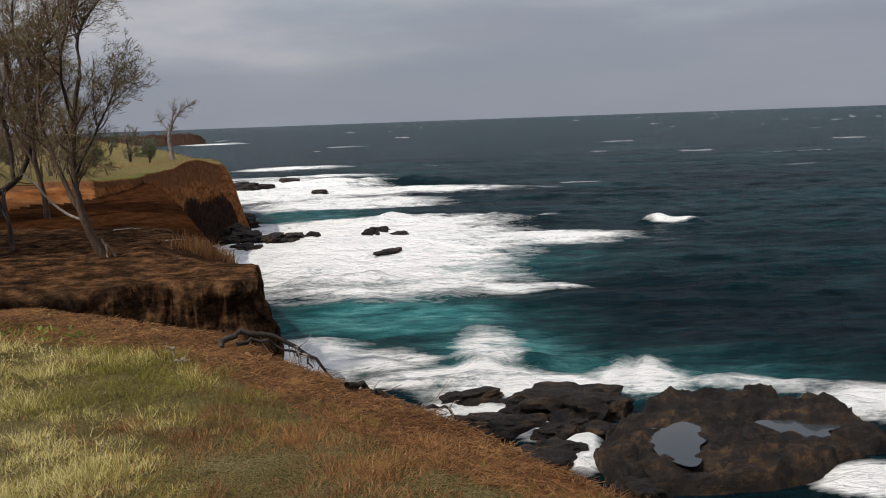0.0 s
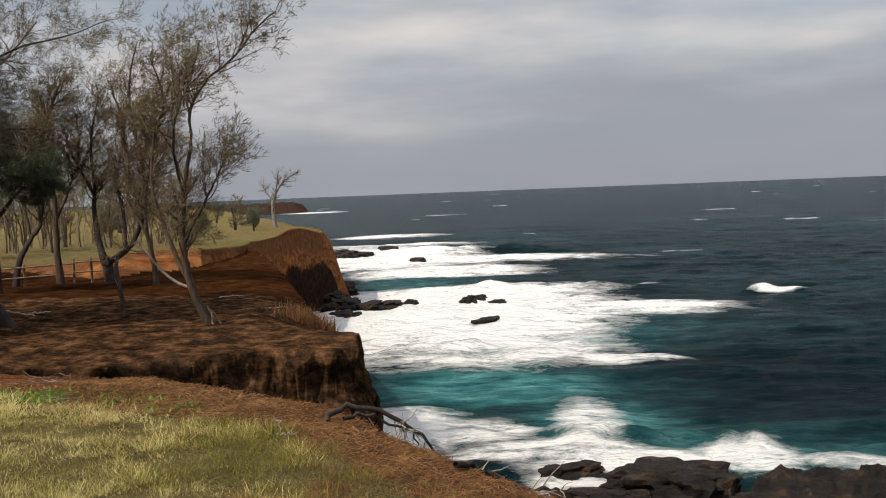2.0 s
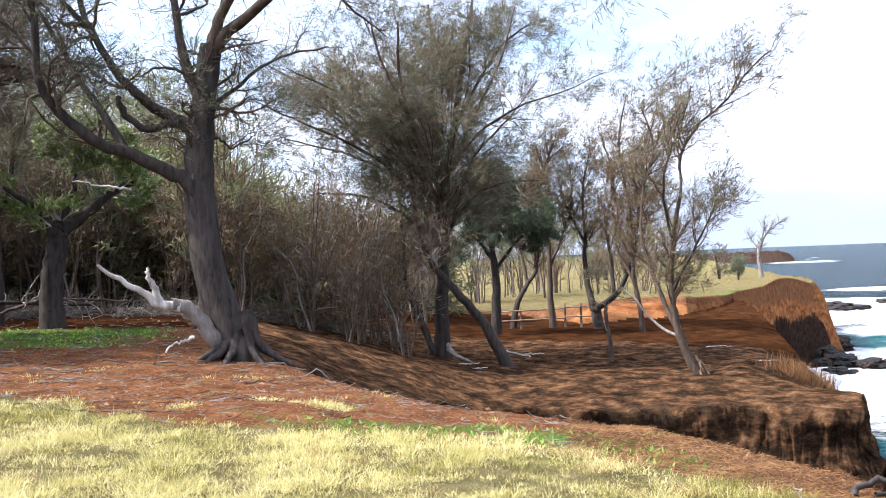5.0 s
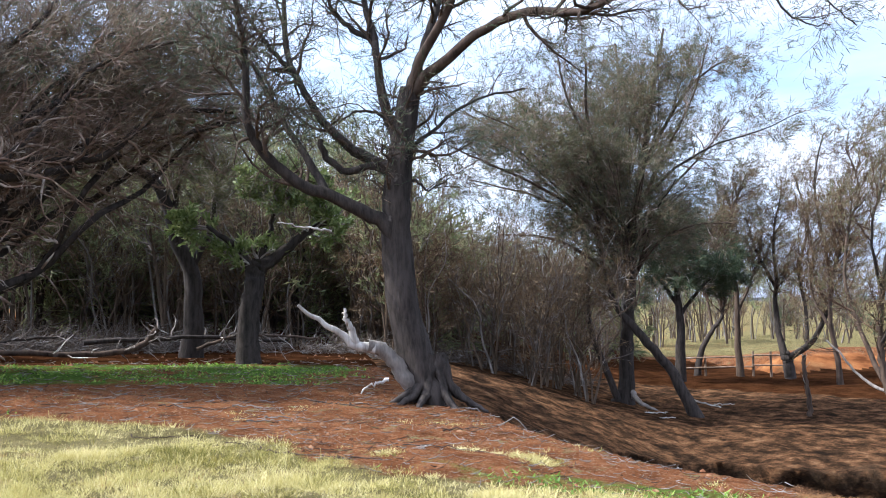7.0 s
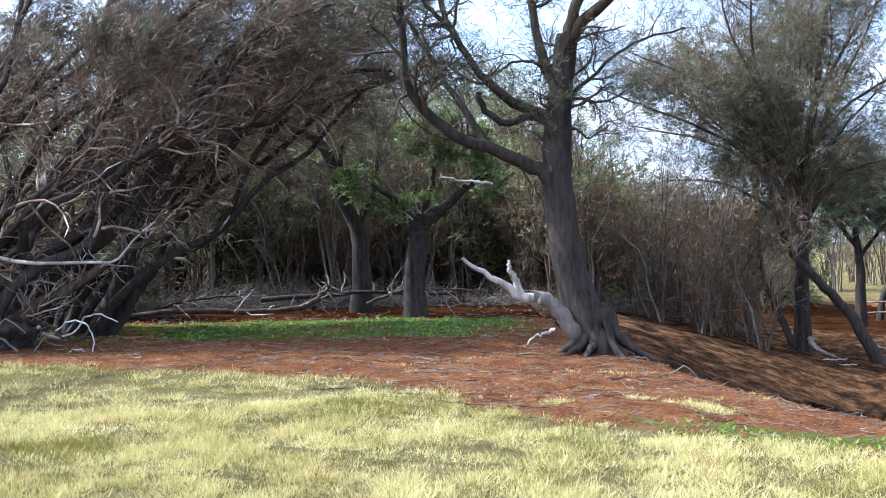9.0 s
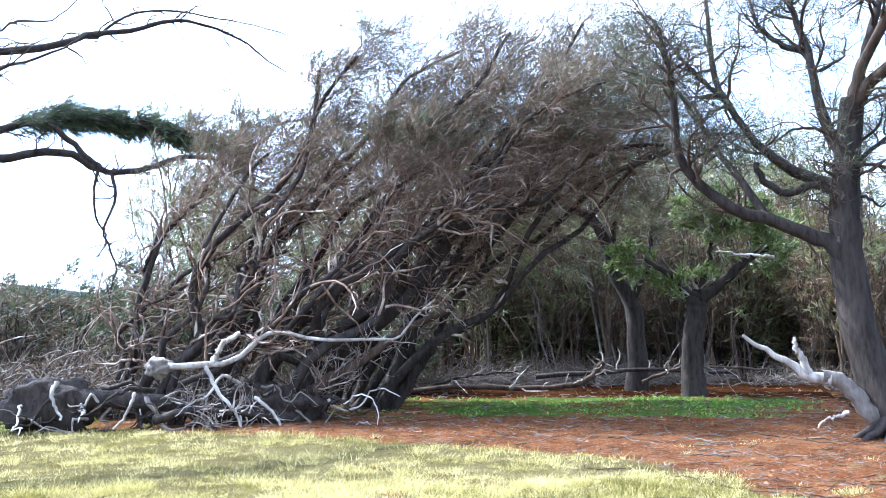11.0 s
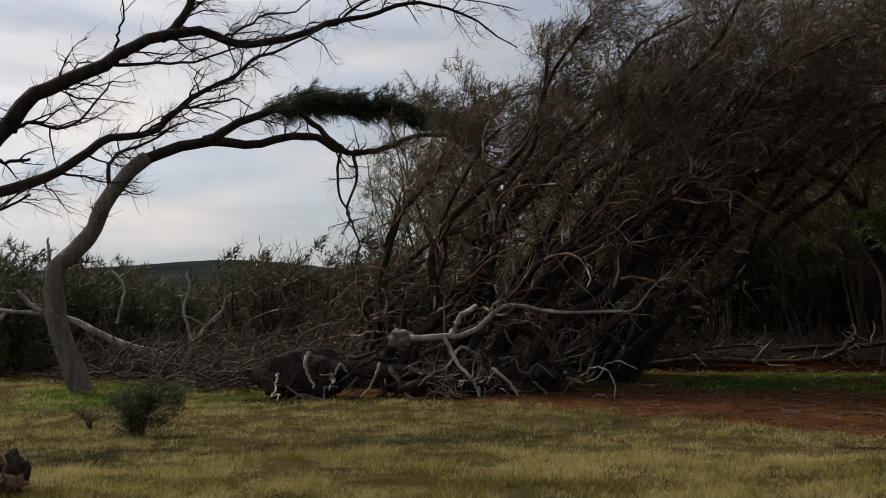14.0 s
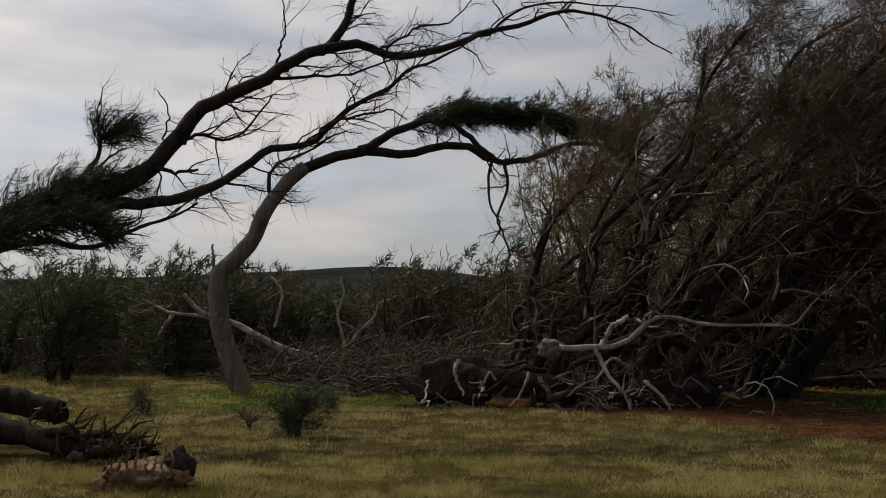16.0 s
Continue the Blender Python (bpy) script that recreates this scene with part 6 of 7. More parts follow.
ROCKS = [(-6.6, 36.2, 2.2, 1.5, 1.0, 3), (-8.8, 35.4, 1.3, 1.0, 0.9, 4), (-4.9, 35.8, 1.2, 0.8, 0.6, 5), (-1.4, 37.2, 1.2, 0.7, 0.5, 6), (-2.6, 33.6, 1.5, 0.8, 0.6, 33), (-3.6, 33.2, 1.3, 0.7, 0.6, 7), (-5.4, 30.0, 1.1, 0.8, 0.6, 30), (-6.6, 31.0, 0.9, 0.6, 0.5, 31), (-9.0, 32.8, 0.8, 0.6, 0.55, 32),
         (-6.2, 32.6, 0.8, 0.6, 0.55, 8), (-7.3, 33.4, 0.6, 0.5, 0.5, 9), (3.8, 92, 1.6, 0.9, 0.8, 11), (3.1, 77.5, 1.5, 0.7, 0.5, 12), (2.4, 90, 1.2, 0.7, 0.45, 13), (5.2, 86, 0.9, 0.6, 0.35, 14),
         (11.2, 92, 3.2, 1.6, 1.0, 15), (9.6, 91, 2.2, 1.2, 0.7, 16), (8.4, 92, 1.9, 0.9, 0.5, 17), (7.4, 92, 1.0, 0.7, 0.6, 18), (11.3, 86, 1.6, 1.0, 0.5, 19), (10.7, 85, 0.9, 0.7, 0.45, 20),
         (11.1, 169, 4.2, 2.4, 1.3, 21), (9.9, 168, 3.0, 1.5, 0.8, 22), (8.5, 182, 2.6, 1.4, 0.9, 23), (6.9, 150, 1.8, 1.0, 0.6, 24), (11.8, 106, 3.6, 2.0, 1.6, 25), (12.2, 96, 3.0, 2.0, 1.5, 26),
         (-20.3, 36.0, 1.0, 0.6, 0.6, 27), (-11.0, 27.6, 0.8, 0.6, 0.5, 28), (-17.4, 26.4, 0.6, 0.5, 0.55, 29)]
for yaw, r, w, d, h, seed in ROCKS:
    x, y = plan(yaw, r)
    ob = new("rock", rock_mesh("rock", (w, d, h), seed))
    ob.matrix_basis = pose(x, y, SEA + (0.3 if r > 70 else -h * 0.15), 0, 0, yaw + seed * 5)
    tagged(ob, "jagged wet black lava rock washed by white surf", "rock", "rocks in the surf")

# the flat lava shelf below the bluff
pa, pr = np.meshgrid(np.linspace(-33, -6.5, 210), np.linspace(24.5, 38.5, 190), indexing="ij")
px_, py_ = -pr * np.sin(np.radians(pa)), pr * np.cos(np.radians(pa))
jag = fbm(px_ * 0.5, py_ * 0.5, 81, 5)
inner, outer = np.interp(pa, (-33, -24, -20.5, -17.5, -13.5, -10, -8.3), (34, 31.8, 29.6, 28.0, 27.3, 26.8, 29.8)), np.interp(pa, (-33, -24, -21.4, -15.6, -12.8, -10.2, -8.3), (33.8, 34.0, 36.0, 36.2, 35.6, 33.6, 30.2))
body = np.minimum(pr - inner, outer - pr) + 0.9 * jag
lift = smooth(-0.15, 0.45, body)
ridge = 1.0 - np.abs(fbm(px_ * 1.1, py_ * 1.1, 83, 4))
pool = np.exp(-(((pa + 13.2 + 0.5 * jag) / 1.5) ** 2 + ((pr - 30.8 + 0.8 * jag) / 1.7) ** 2) ** 2)
pool = np.maximum(pool, np.exp(-(((pa + 19.9 + 0.5 * jag) / 1.7) ** 2 + ((pr - 32.9 + 0.8 * jag) / 0.8) ** 2) ** 2))
pz = SEA - 0.8 + lift * (1.2 + 0.20 * ridge + 0.22 * jag + 0.25 * smooth(34, 35.6, pr)) + 0.26 * fbm(px_ * 1.9, py_ * 1.9, 85, 5) - 0.5 * np.abs(fbm(px_ * 0.8, py_ * 1.1, 89, 5)) - 0.22 * smooth(0.12, 0.02, np.abs(fbm(px_ * 0.45, py_ * 0.7, 87, 5)))
pz = pz * (1 - pool) + (SEA + 0.25) * pool
shelf_rock = thing("lava_shelf", Matrix.Identity(4), "broad black lava shelf with still tide pools", "rock")
for lo, hi in ((0, 62), (62, 112), (112, 158), (158, 209)):
    gi = np.arange((hi - lo + 1) * pa.shape[1]).reshape(hi - lo + 1, -1)
    pq = np.stack([gi[:-1, :-1], gi[:-1, 1:], gi[1:, 1:], gi[1:, :-1]], -1).reshape(-1, 4)
    cut = slice(lo, hi + 1)
    part("rock_slab", fast_mesh("rock_slab", np.stack([px_[cut].ravel(), py_[cut].ravel(), pz[cut].ravel()], 1), pq, ROCK), shelf_rock)
pool_water = Nodes("still_pool_water", 0.08, 0.22)
pool_water.p.inputs["Base Color"].default_value = (0.03, 0.035, 0.04, 1)
ring = np.linspace(0, 2 * np.pi, 40, endpoint=False)
rim = 1 + 0.18 * np.sin(3 * ring + 1) + 0.1 * np.sin(5 * ring)
for ya0, yr0, wa, wr in ((-13.2, 30.8, 1.75, 2.0), (-19.9, 32.9, 2.0, 0.95)):
    ya, yr = ya0 + wa * rim * np.cos(ring), yr0 + wr * rim * np.sin(ring)
    disc = np.concatenate([[[*plan(ya0, yr0), SEA + 0.45]], np.stack([-yr * np.sin(np.radians(ya)), yr * np.cos(np.radians(ya)), np.full(40, SEA + 0.45)], 1)])
    tris = np.stack([np.zeros(40, int), 1 + np.arange(40), 1 + (np.arange(40) + 1) % 40], 1)
    tagged(new("tide_pool", fast_mesh("tide_pool", disc, tris, pool_water.mat)), "still dark tide pool on the lava shelf", "pool", kind="structure")


# ---------------- fallen wood and roots ----------------
def wood(name, label, category, at, yaw, limbs, seed, group="", **kw):
    return build_tree(name, label, category, at, yaw, limbs, seed, group=group, **kw)


def lump(name, size, seed, material, parent, at):
    bm = bmesh.new()
    bmesh.ops.create_icosphere(bm, subdivisions=4, radius=1.0)
    off = Vector((seed * 5.3, seed * 2.1, seed))
    for v in bm.verts:
        d = v.co.normalized()
        k = 1 + 0.35 * noise.fractal(d * 2.0 + off, 0.8, 2.2, 5)
        v.co = Vector((d.x * size[0], d.y * size[1], d.z * size[2])) * k + Vector(at)
    me = bpy.data.meshes.new(name)
    bm.to_mesh(me)
    bm.free()
    for p in me.polygons:
        p.use_smooth = True
    me.materials.append(material)
    return part(name, me, parent)


ROOT_AT = (-18.1, 3.62, ground_at(-18.1, 3.62))
roots = [
    ("dead_branch", [(-1.0, -0.2, 1.0), (0.0, -0.3, 1.0), (0.4, -0.3, 1.1), (0.8, -0.3, 1.42), (1.1, -0.3, 1.52), (1.8, -0.3, 1.42), (2.6, -0.2, 1.4), (3.1, -0.2, 1.42), (3.4, -0.2, 1.7), (3.8, -0.2, 2.1)], 0.055, 0.014, DEADWOOD),
    ("dead_branch", [(0.0, -0.3, 1.0), (0.1, -0.3, 1.2), (0.2, -0.35, 1.36), (0.45, -0.35, 1.52)], 0.06, 0.035, DEADWOOD),
    ("dead_root", [(-0.1, -0.3, 1.0), (0.05, -0.5, 0.65), (0.3, -0.6, 0.35), (0.4, -0.65, 0.2), (0.5, -0.7, -0.05)], 0.042, 0.018, DEADWOOD),
    ("dead_root", [(0.7, -0.5, 0.45), (0.9, -0.6, 0.3), (1.05, -0.7, 0.12), (1.15, -0.8, -0.12)], 0.036, 0.018, DEADWOOD),
    ("dead_root", [(-1.2, -0.5, 0.55), (-1.25, -0.6, 0.35), (-1.35, -0.6, 0.15), (-1.5, -0.7, 0.0)], 0.03, 0.015, DEADWOOD),
    ("dead_root", [(-2.4, -0.4, 0.75), (-2.45, -0.5, 0.5), (-2.3, -0.6, 0.15)], 0.04, 0.02, DEADWOOD),
    ("limb", [(1.2, 0, 0.05), (1.6, 0, 0.45), (2.0, 0, 0.75), (2.6, 0, 1.1), (3.2, 0.1, 1.5), (4.2, 0.2, 2.0)], 0.14, 0.05, BARK_BROWN),
    ("trunk", [(-3.1, 0.2, 0.1), (-2.4, 0.1, 0.42), (-1.5, 0.1, 0.42), (-0.4, 0.1, 0.3), (0.6, 0.1, 0.3), (1.9, 0.1, 0.1)], 0.17, 0.14, BARK),
    ("limb", [(-0.9, -0.4, 0.1), (-0.3, -0.5, 0.25), (0.3, -0.5, 0.22), (1.0, -0.5, 0.12)], 0.09, 0.05, BARK),
]
rr = np.random.default_rng(401)
for n in range(46):
    u = rr.uniform(-2.8, 1.9) + 0.3 * rr.normal()
    d, e = rr.uniform(-1.2, 1.2), rr.uniform(0.1, 0.7)
    h = rr.uniform(0.1, 0.7)
    pts, q = [], np.array([u, rr.uniform(-0.2, 0.1), h])
    for j in range(6):
        pts.append(tuple(q))
        q = q + np.array([d * 0.2, -e * 0.22, rr.uniform(-0.22, 0.14)]) + rr.normal(0, 0.07, 3)
        q[2] = max(q[2], -0.05)
    roots.append(("dead_root" if n % 3 else "root", pts, rr.uniform(0.015, 0.05), 0.008, DEADWOOD if n % 7 == 0 else (BARK_PALE if n % 3 == 0 else BARK)))
root_mass = wood("uprooted_tree", "uprooted fallen tree with a tangle of bleached roots", "fallen tree", ROOT_AT, 79.3, roots, 402, lean=2.3,
                 branches=[dict(count=90, length=(0.4, 1.1), angle=(30, 90), bias=(0.1, -0.2, 0.4), bend=0.3, n=6, start=0.05, wiggle=0.35, cap=0.02, sides=4),
                           dict(count=380, length=(0.2, 0.7), angle=(30, 80), bias=(0.1, -0.1, 0.3), bend=0.3, n=5, start=0.1, wiggle=0.35, cap=0.009, sides=3)], twig_mat=TWIG)
lump("root_plate", (0.95, 0.4, 0.42), 5, BARK, root_mass, (1.0, 0.1, 0.22))
lump("root_plate", (0.75, 0.4, 0.48), 8, BARK, root_mass, (-2.6, 0.2, 0.3))
lump("burl", (0.2, 0.16, 0.17), 9, BARK_PALE, root_mass, (-0.85, -0.2, 0.95))

wood("arching_twig", "thin pale dead twig arching down to the grass", "branch", (-17.9, 3.73, ROOT_AT[2]), 79.3,
     [("dead_branch", [(2.0, -0.6, 0.25), (2.2, -0.7, 0.38), (2.42, -0.8, 0.33), (2.52, -0.9, 0.1), (2.52, -1.0, -0.25)], 0.014, 0.008, DEADWOOD),
      ("dead_branch", [(2.0, -0.9, -0.1), (2.3, -0.95, -0.05), (2.6, -1.0, -0.22)], 0.012, 0.008, DEADWOOD)], 405)

PALE_AT = (-24.73, -1.92, ground_at(-24.73, -1.92))
wood("fallen_limb", "pale fallen limb with bare upright snags in the scrub", "fallen branch", PALE_AT, 95.4, [
    ("limb", [(0.3, 0, 0.15), (0.05, 0, 0.4), (-0.7, 0, 0.68), (-1.2, 0, 0.95), (-1.9, 0, 1.35), (-2.4, 0, 1.45), (-3.2, 0, 1.58), (-3.9, 0, 1.9)], 0.13, 0.03, DEADWOOD),
    ("limb", [(-2.4, 0, 1.45), (-2.8, 0, 1.8), (-2.95, 0, 2.0)], 0.07, 0.04, DEADWOOD),
    ("limb", [(-3.2, 0, 1.55), (-3.4, 0, 1.28), (-3.55, 0, 1.05)], 0.05, 0.02, DEADWOOD),
    ("limb", [(0.7, -0.2, -0.1), (0.75, -0.2, 0.7), (0.6, -0.2, 1.4), (0.72, -0.2, 1.9), (0.7, -0.2, 2.35)], 0.06, 0.02, DEADWOOD),
    ("limb", [(0.75, -0.2, 0.65), (1.1, -0.2, 1.05), (1.5, -0.2, 1.5), (1.55, -0.2, 2.05)], 0.045, 0.015, DEADWOOD),
    ("limb", [(0.62, -0.2, 1.3), (0.9, -0.2, 1.15), (1.15, -0.2, 1.05)], 0.03, 0.012, DEADWOOD),
    ("limb", [(-1.0, 0.4, 2.4), (-0.8, 0.4, 2.2), (-0.72, 0.4, 1.9), (-0.9, 0.4, 1.2)], 0.035, 0.03, DEADWOOD),
    ("trunk", [(0.6, 0.2, 0.1), (1.2, 0.2, 0.42), (1.8, 0.2, 0.35), (2.7, 0.1, -0.05)], 0.2, 0.16, BARK)], 411,
     branches=[dict(count=34, length=(0.3, 0.9), angle=(30, 80), bias=(0, 0, 0.4), bend=0.3, n=5, start=0.1, wiggle=0.3, cap=0.02, sides=4),
               dict(count=120, length=(0.15, 0.4), angle=(30, 80), bias=(0, 0, 0.3), bend=0.3, n=4, wiggle=0.3, cap=0.01, sides=3)], twig_mat=BARK_PALE)

ROTTEN_WOOD = bark("rotten_brown_wood", (0.07, 0.04, 0.024), (0.26, 0.165, 0.10), (0.40, 0.30, 0.21), 0.55, 16)
LOG_AT = (-10.55, -2.15, ground_at(-10.55, -2.15))
stump = wood("rotten_stump", "splintered rotten stump end lying in the grass", "stump", LOG_AT, 101.4,
             [("root", [(-0.35 + 0.09 * k, -0.1 + 0.05 * (k % 3), -0.05), (-0.3 + 0.085 * k, -0.12, 0.15), (-0.28 + 0.085 * k + 0.04 * (k % 2), -0.1, 0.2 + 0.03 * ((k * 7) % 5))], 0.04, 0.012, ROTTEN_WOOD if k % 2 else BARK_BROWN) for k in range(8)]
             + [("root", [(-0.3 + 0.08 * k, -0.35, 0.0), (-0.26 + 0.08 * k, -0.42, 0.14), (-0.2 + 0.075 * k, -0.4, 0.28 + 0.05 * ((k * 5) % 4))], 0.035, 0.006, ROTTEN_WOOD) for k in range(8)], 421,
             branches=[dict(count=1, length=(0.1, 0.2), angle=(20, 50), bias=(0, 0, 0.5), bend=0.3, n=4, cap=0.01, sides=3)])
lump("stump_core", (0.40, 0.32, 0.19), 3, ROTTEN_WOOD, stump, (0.02, -0.15, 0.05))
lump("stump_knob", (0.14, 0.12, 0.16), 4, BARK, stump, (0.36, -0.2, 0.16))
wood("fallen_log", "dark broken log lying on the grass", "log", LOG_AT, 104.9,
     [("trunk", [(-2.6, 3.2, 0.55), (-2.0, 3.0, 0.45), (-1.3, 2.6, 0.32), (-0.8, 2.2, 0.2), (-0.2, 1.8, 0.1), (0.15, 1.6, 0.08)], 0.20, 0.09, BARK),
      ("limb", [(-1.0, 2.2, 0.35), (-0.6, 1.9, 0.33), (-0.2, 1.65, 0.32), (0.12, 1.5, 0.2)], 0.05, 0.03, BARK),
      ("limb", [(-0.7, 1.6, 0.1), (-0.3, 1.3, 0.22), (0.0, 1.0, 0.2)], 0.06, 0.03, BARK_BROWN)], 423,
     branches=[dict(count=130, length=(0.15, 0.5), angle=(30, 90), bias=(0.3, -0.3, 0.1), bend=0.3, n=5, wiggle=0.3, cap=0.02, sides=4, start=0.0),
               dict(count=300, length=(0.08, 0.25), angle=(30, 80), bias=(0, 0, 0.2), bend=0.3, n=4, wiggle=0.3, cap=0.009, sides=3)], twig_mat=BARK_BROWN)
wood("fallen_log", "thick dark log end behind a broken log", "log", LOG_AT, 104.9,
     [("trunk", [(-2.8, 4.2, 0.72), (-2.1, 4.0, 0.70), (-1.6, 3.9, 0.66), (-1.15, 3.7, 0.55), (-0.95, 3.6, 0.50)], 0.19, 0.13, BARK)], 424, flare=0.0,
     branches=[dict(count=16, length=(0.15, 0.4), angle=(40, 90), bias=(0, 0, 0.3), bend=0.3, n=4, cap=0.02, sides=4)])
wood("fallen_log", "long dead log on the floor of the wood", "log", (-21.3, 10.11, ground_at(-21.3, 10.11)), 64.6,
     [("trunk", [(-2.7, 0, 0.08), (-1.9, 0, 0.14), (-0.5, 0, 0.22), (1.3, 0, 0.12), (2.3, 0, 0.2), (2.8, 0, 0.62)], 0.05, 0.065, BARK_BROWN),
      ("limb", [(1.3, 0.4, 0.35), (3.8, 0.3, 0.4), (5.7, 0.2, 0.25)], 0.06, 0.03, BARK),
      ("limb", [(3.6, -0.1, 0.15), (4.6, 0, 0.42), (6.4, 0.1, 0.3)], 0.04, 0.025, BARK_BROWN),
      ("limb", [(-1.5, 0.3, 0.1), (-0.4, 0.3, 0.4), (0.9, 0.4, 0.5)], 0.04, 0.02, BARK)], 425,
     branches=[dict(count=60, length=(0.3, 1.0), angle=(30, 80), bias=(0, 0, 0.2), bend=0.3, n=5, wiggle=0.3, cap=0.02, sides=4)], twig_mat=TWIG)


# mounds of dead brush under the thicket and along the hedge
def brush(seed, w, h, count):
    rng = np.random.default_rng(seed)
    ob = thing("dead_brush", pose(0, 0, -60), "tangled mound of grey-brown dead brush", "brush", "dead brush")
    n = 7
    P = np.zeros((count, n, 3))
    P[:, 0] = np.stack([rng.uniform(-w, w, count), rng.uniform(-0.8, 0.8, count), rng.uniform(-0.1, 0.35, count)], 1)
    d = unit(rng.normal(size=(count, 3)) * (1, 0.7, 0.5) + (0.5, -0.1, 0.45))
    L = rng.uniform(0.5, 1.9, count)
    for j in range(1, n):
        d = unit(d + rng.normal(size=(count, 3)) * 0.28 + np.array([0.12, 0, -0.10]))
        P[:, j] = P[:, j - 1] + d * (L / n)[:, None]
    P[..., 2] = np.clip(P[..., 2], -0.1, h)
    R = rng.uniform(0.006, 0.03, count)[:, None] * np.linspace(1, 0.3, n)
    P2, R2 = sprout(rng, P, R, count * 4, (0.15, 0.7), (25, 80), (0.2, 0, 0.3), 0.3, 5, 0.1, 0.3, 0.6, 0.008)
    half = count // 5
    tagged(part("branch_tangle", fast_mesh("branch_tangle", *tubes(P[half:], R[half:], 4), TWIG_DARK), ob), kind="stuff")
    tagged(part("bleached_tangle", fast_mesh("bleached_tangle", *tubes(P[:half], R[:half], 4), BARK_PALE), ob), kind="stuff")
    tagged(part("twig_mass", fast_mesh("twig_mass", *tubes(P2, R2, 3), BARK_BROWN), ob), kind="stuff")
    tagged(part("dry_foliage", fast_mesh("dry_foliage", *needles(rng, P2, count * 9, (0.08, 0.2), (0.01, 0.02), (0.2, 0, 0.1)), NEEDLE_BROWN, False), ob), kind="stuff")
    return ob


mounds = [brush(501, 1.5, 1.7, 150), brush(503, 1.3, 1.3, 130), brush(507, 1.6, 2.2, 170)]
used = set()
for yaw, r, kind, size in ((88, 20.5, 0, 1.0), (85.5, 20.5, 2, 1.0), (83, 20.8, 1, 1.1), (80.5, 20.6, 2, 1.05), (78, 20.8, 0, 1.0), (75.5, 20.6, 2, 0.9), (91, 23.5, 1, 1.1), (94, 24, 0, 0.9), (88.5, 24, 2, 1.2),
                           (97, 27, 1, 1.0), (103.5, 27.5, 2, 1.0), (107, 29, 0, 1.0), (111, 30, 1, 1.1), (114, 31, 2, 1.0), (101, 29, 0, 1.0), (105, 32, 2, 1.0), (109, 35, 1, 1.1), (73, 21.5, 0, 0.8), (70, 23.5, 1, 0.8), (66, 24.5, 1, 0.7), (84, 24.5, 2, 1.3), (80, 24.5, 0, 1.3),
                           (64, 27.5, 2, 0.6), (62, 27, 0, 0.65), (59, 26.8, 1, 0.6), (57.5, 28, 0, 0.7), (54, 27, 1, 0.6), (52, 26.6, 0, 0.55), (50.5, 27.6, 1, 0.6), (47.5, 28, 0, 0.55), (44.5, 29, 1, 0.5), (41, 30, 0, 0.5), (61, 26, 1, 0.7), (56.5, 26.5, 0, 0.6), (49, 26.5, 1, 0.55), (46, 27, 0, 0.5), (43, 28.5, 1, 0.5), (39, 30, 0, 0.5), (36, 32, 1, 0.5)):
    yaw += 2.5 if yaw > 50 else 0
    x, y = plan(yaw, r + 0.4)
    m = pose(x, y, ground_at(x, y), 0, 0, yaw)
    if kind not in used:
        used.add(kind)
        ob = mounds[kind]
        ob.matrix_basis = m
    else:
        ob = copy_thing(mounds[kind], m)
    ob.scale = (size, size, size)

# dead branches hanging over the bluff's edge: yaw, distance and height along each
for points, r0, seed in ((((12.9, 7.45, -0.02), (12.2, 7.56, 0.05), (10.6, 7.62, 0.03), (8.74, 7.68, -0.10), (7.5, 7.74, -0.24), (6.6, 7.8, -0.42)), 0.026, 441),
                         (((12.0, 7.3, 0.03), (10.4, 7.4, 0.02), (9.2, 7.45, -0.08), (8.3, 7.5, -0.14), (7.8, 7.5, -0.24)), 0.016, 443),
                         (((5.9, 6.1, -0.02), (5.0, 6.2, -0.05), (3.73, 6.26, -0.15), (1.46, 6.32, -0.255), (0.14, 6.38, -0.28), (-0.65, 6.44, -0.40)), 0.024, 447),
                         (((4.2, 6.0, -0.05), (2.6, 6.1, -0.22), (1.2, 6.15, -0.33), (-0.6, 6.2, -0.36)), 0.016, 449)):
    bx, by = plan(points[0][0], points[0][1])
    pts = [(plan(yaw, r)[0] - bx, plan(yaw, r)[1] - by, z) for yaw, r, z in points]
    wood("dead_branch", "dark dead branch hanging over the bluff's edge", "branch", (bx, by, 0), 0, [("limb", pts, r0, r0 * 0.35, BARK)], seed,
         branches=[dict(count=12, length=(0.08, 0.3), angle=(25, 70), bias=(0.3, 0, -0.1), bend=0.3, n=5, cap=0.008, sides=3)])

# white sticks on the shelf and by the wood
for yaw, r, pts, r0 in ((28.6, 30, [(-0.5, 0, 0.35), (0, 0, 0.2), (0.45, 0, 0.08)], 0.03), (31.2, 28, [(-0.3, 0, 0.05), (0.3, 0.1, 0.06)], 0.02), (30.6, 27.6, [(-0.2, 0, 0.03), (0.2, 0, 0.04)], 0.02),
                        (27.5, 32, [(-0.3, 0, 0.03), (0.3, 0, 0.05)], 0.02),
                        (17.5, 33, [(-0.4, 0, 0.03), (0.1, 0.05, 0.06), (0.4, 0, 0.02)], 0.014), (14.8, 31, [(-0.4, 0, 0.03), (0.0, 0.05, 0.05), (0.4, 0, 0.03)], 0.014)):
    x, y = plan(yaw, r)
    wood("fallen_branch", "pale fallen stick on bare brown soil", "branch", (x, y, ground_at(x, y)), yaw, [("limb", pts, r0, r0 * 0.5, DEADWOOD)], int(yaw * 10))

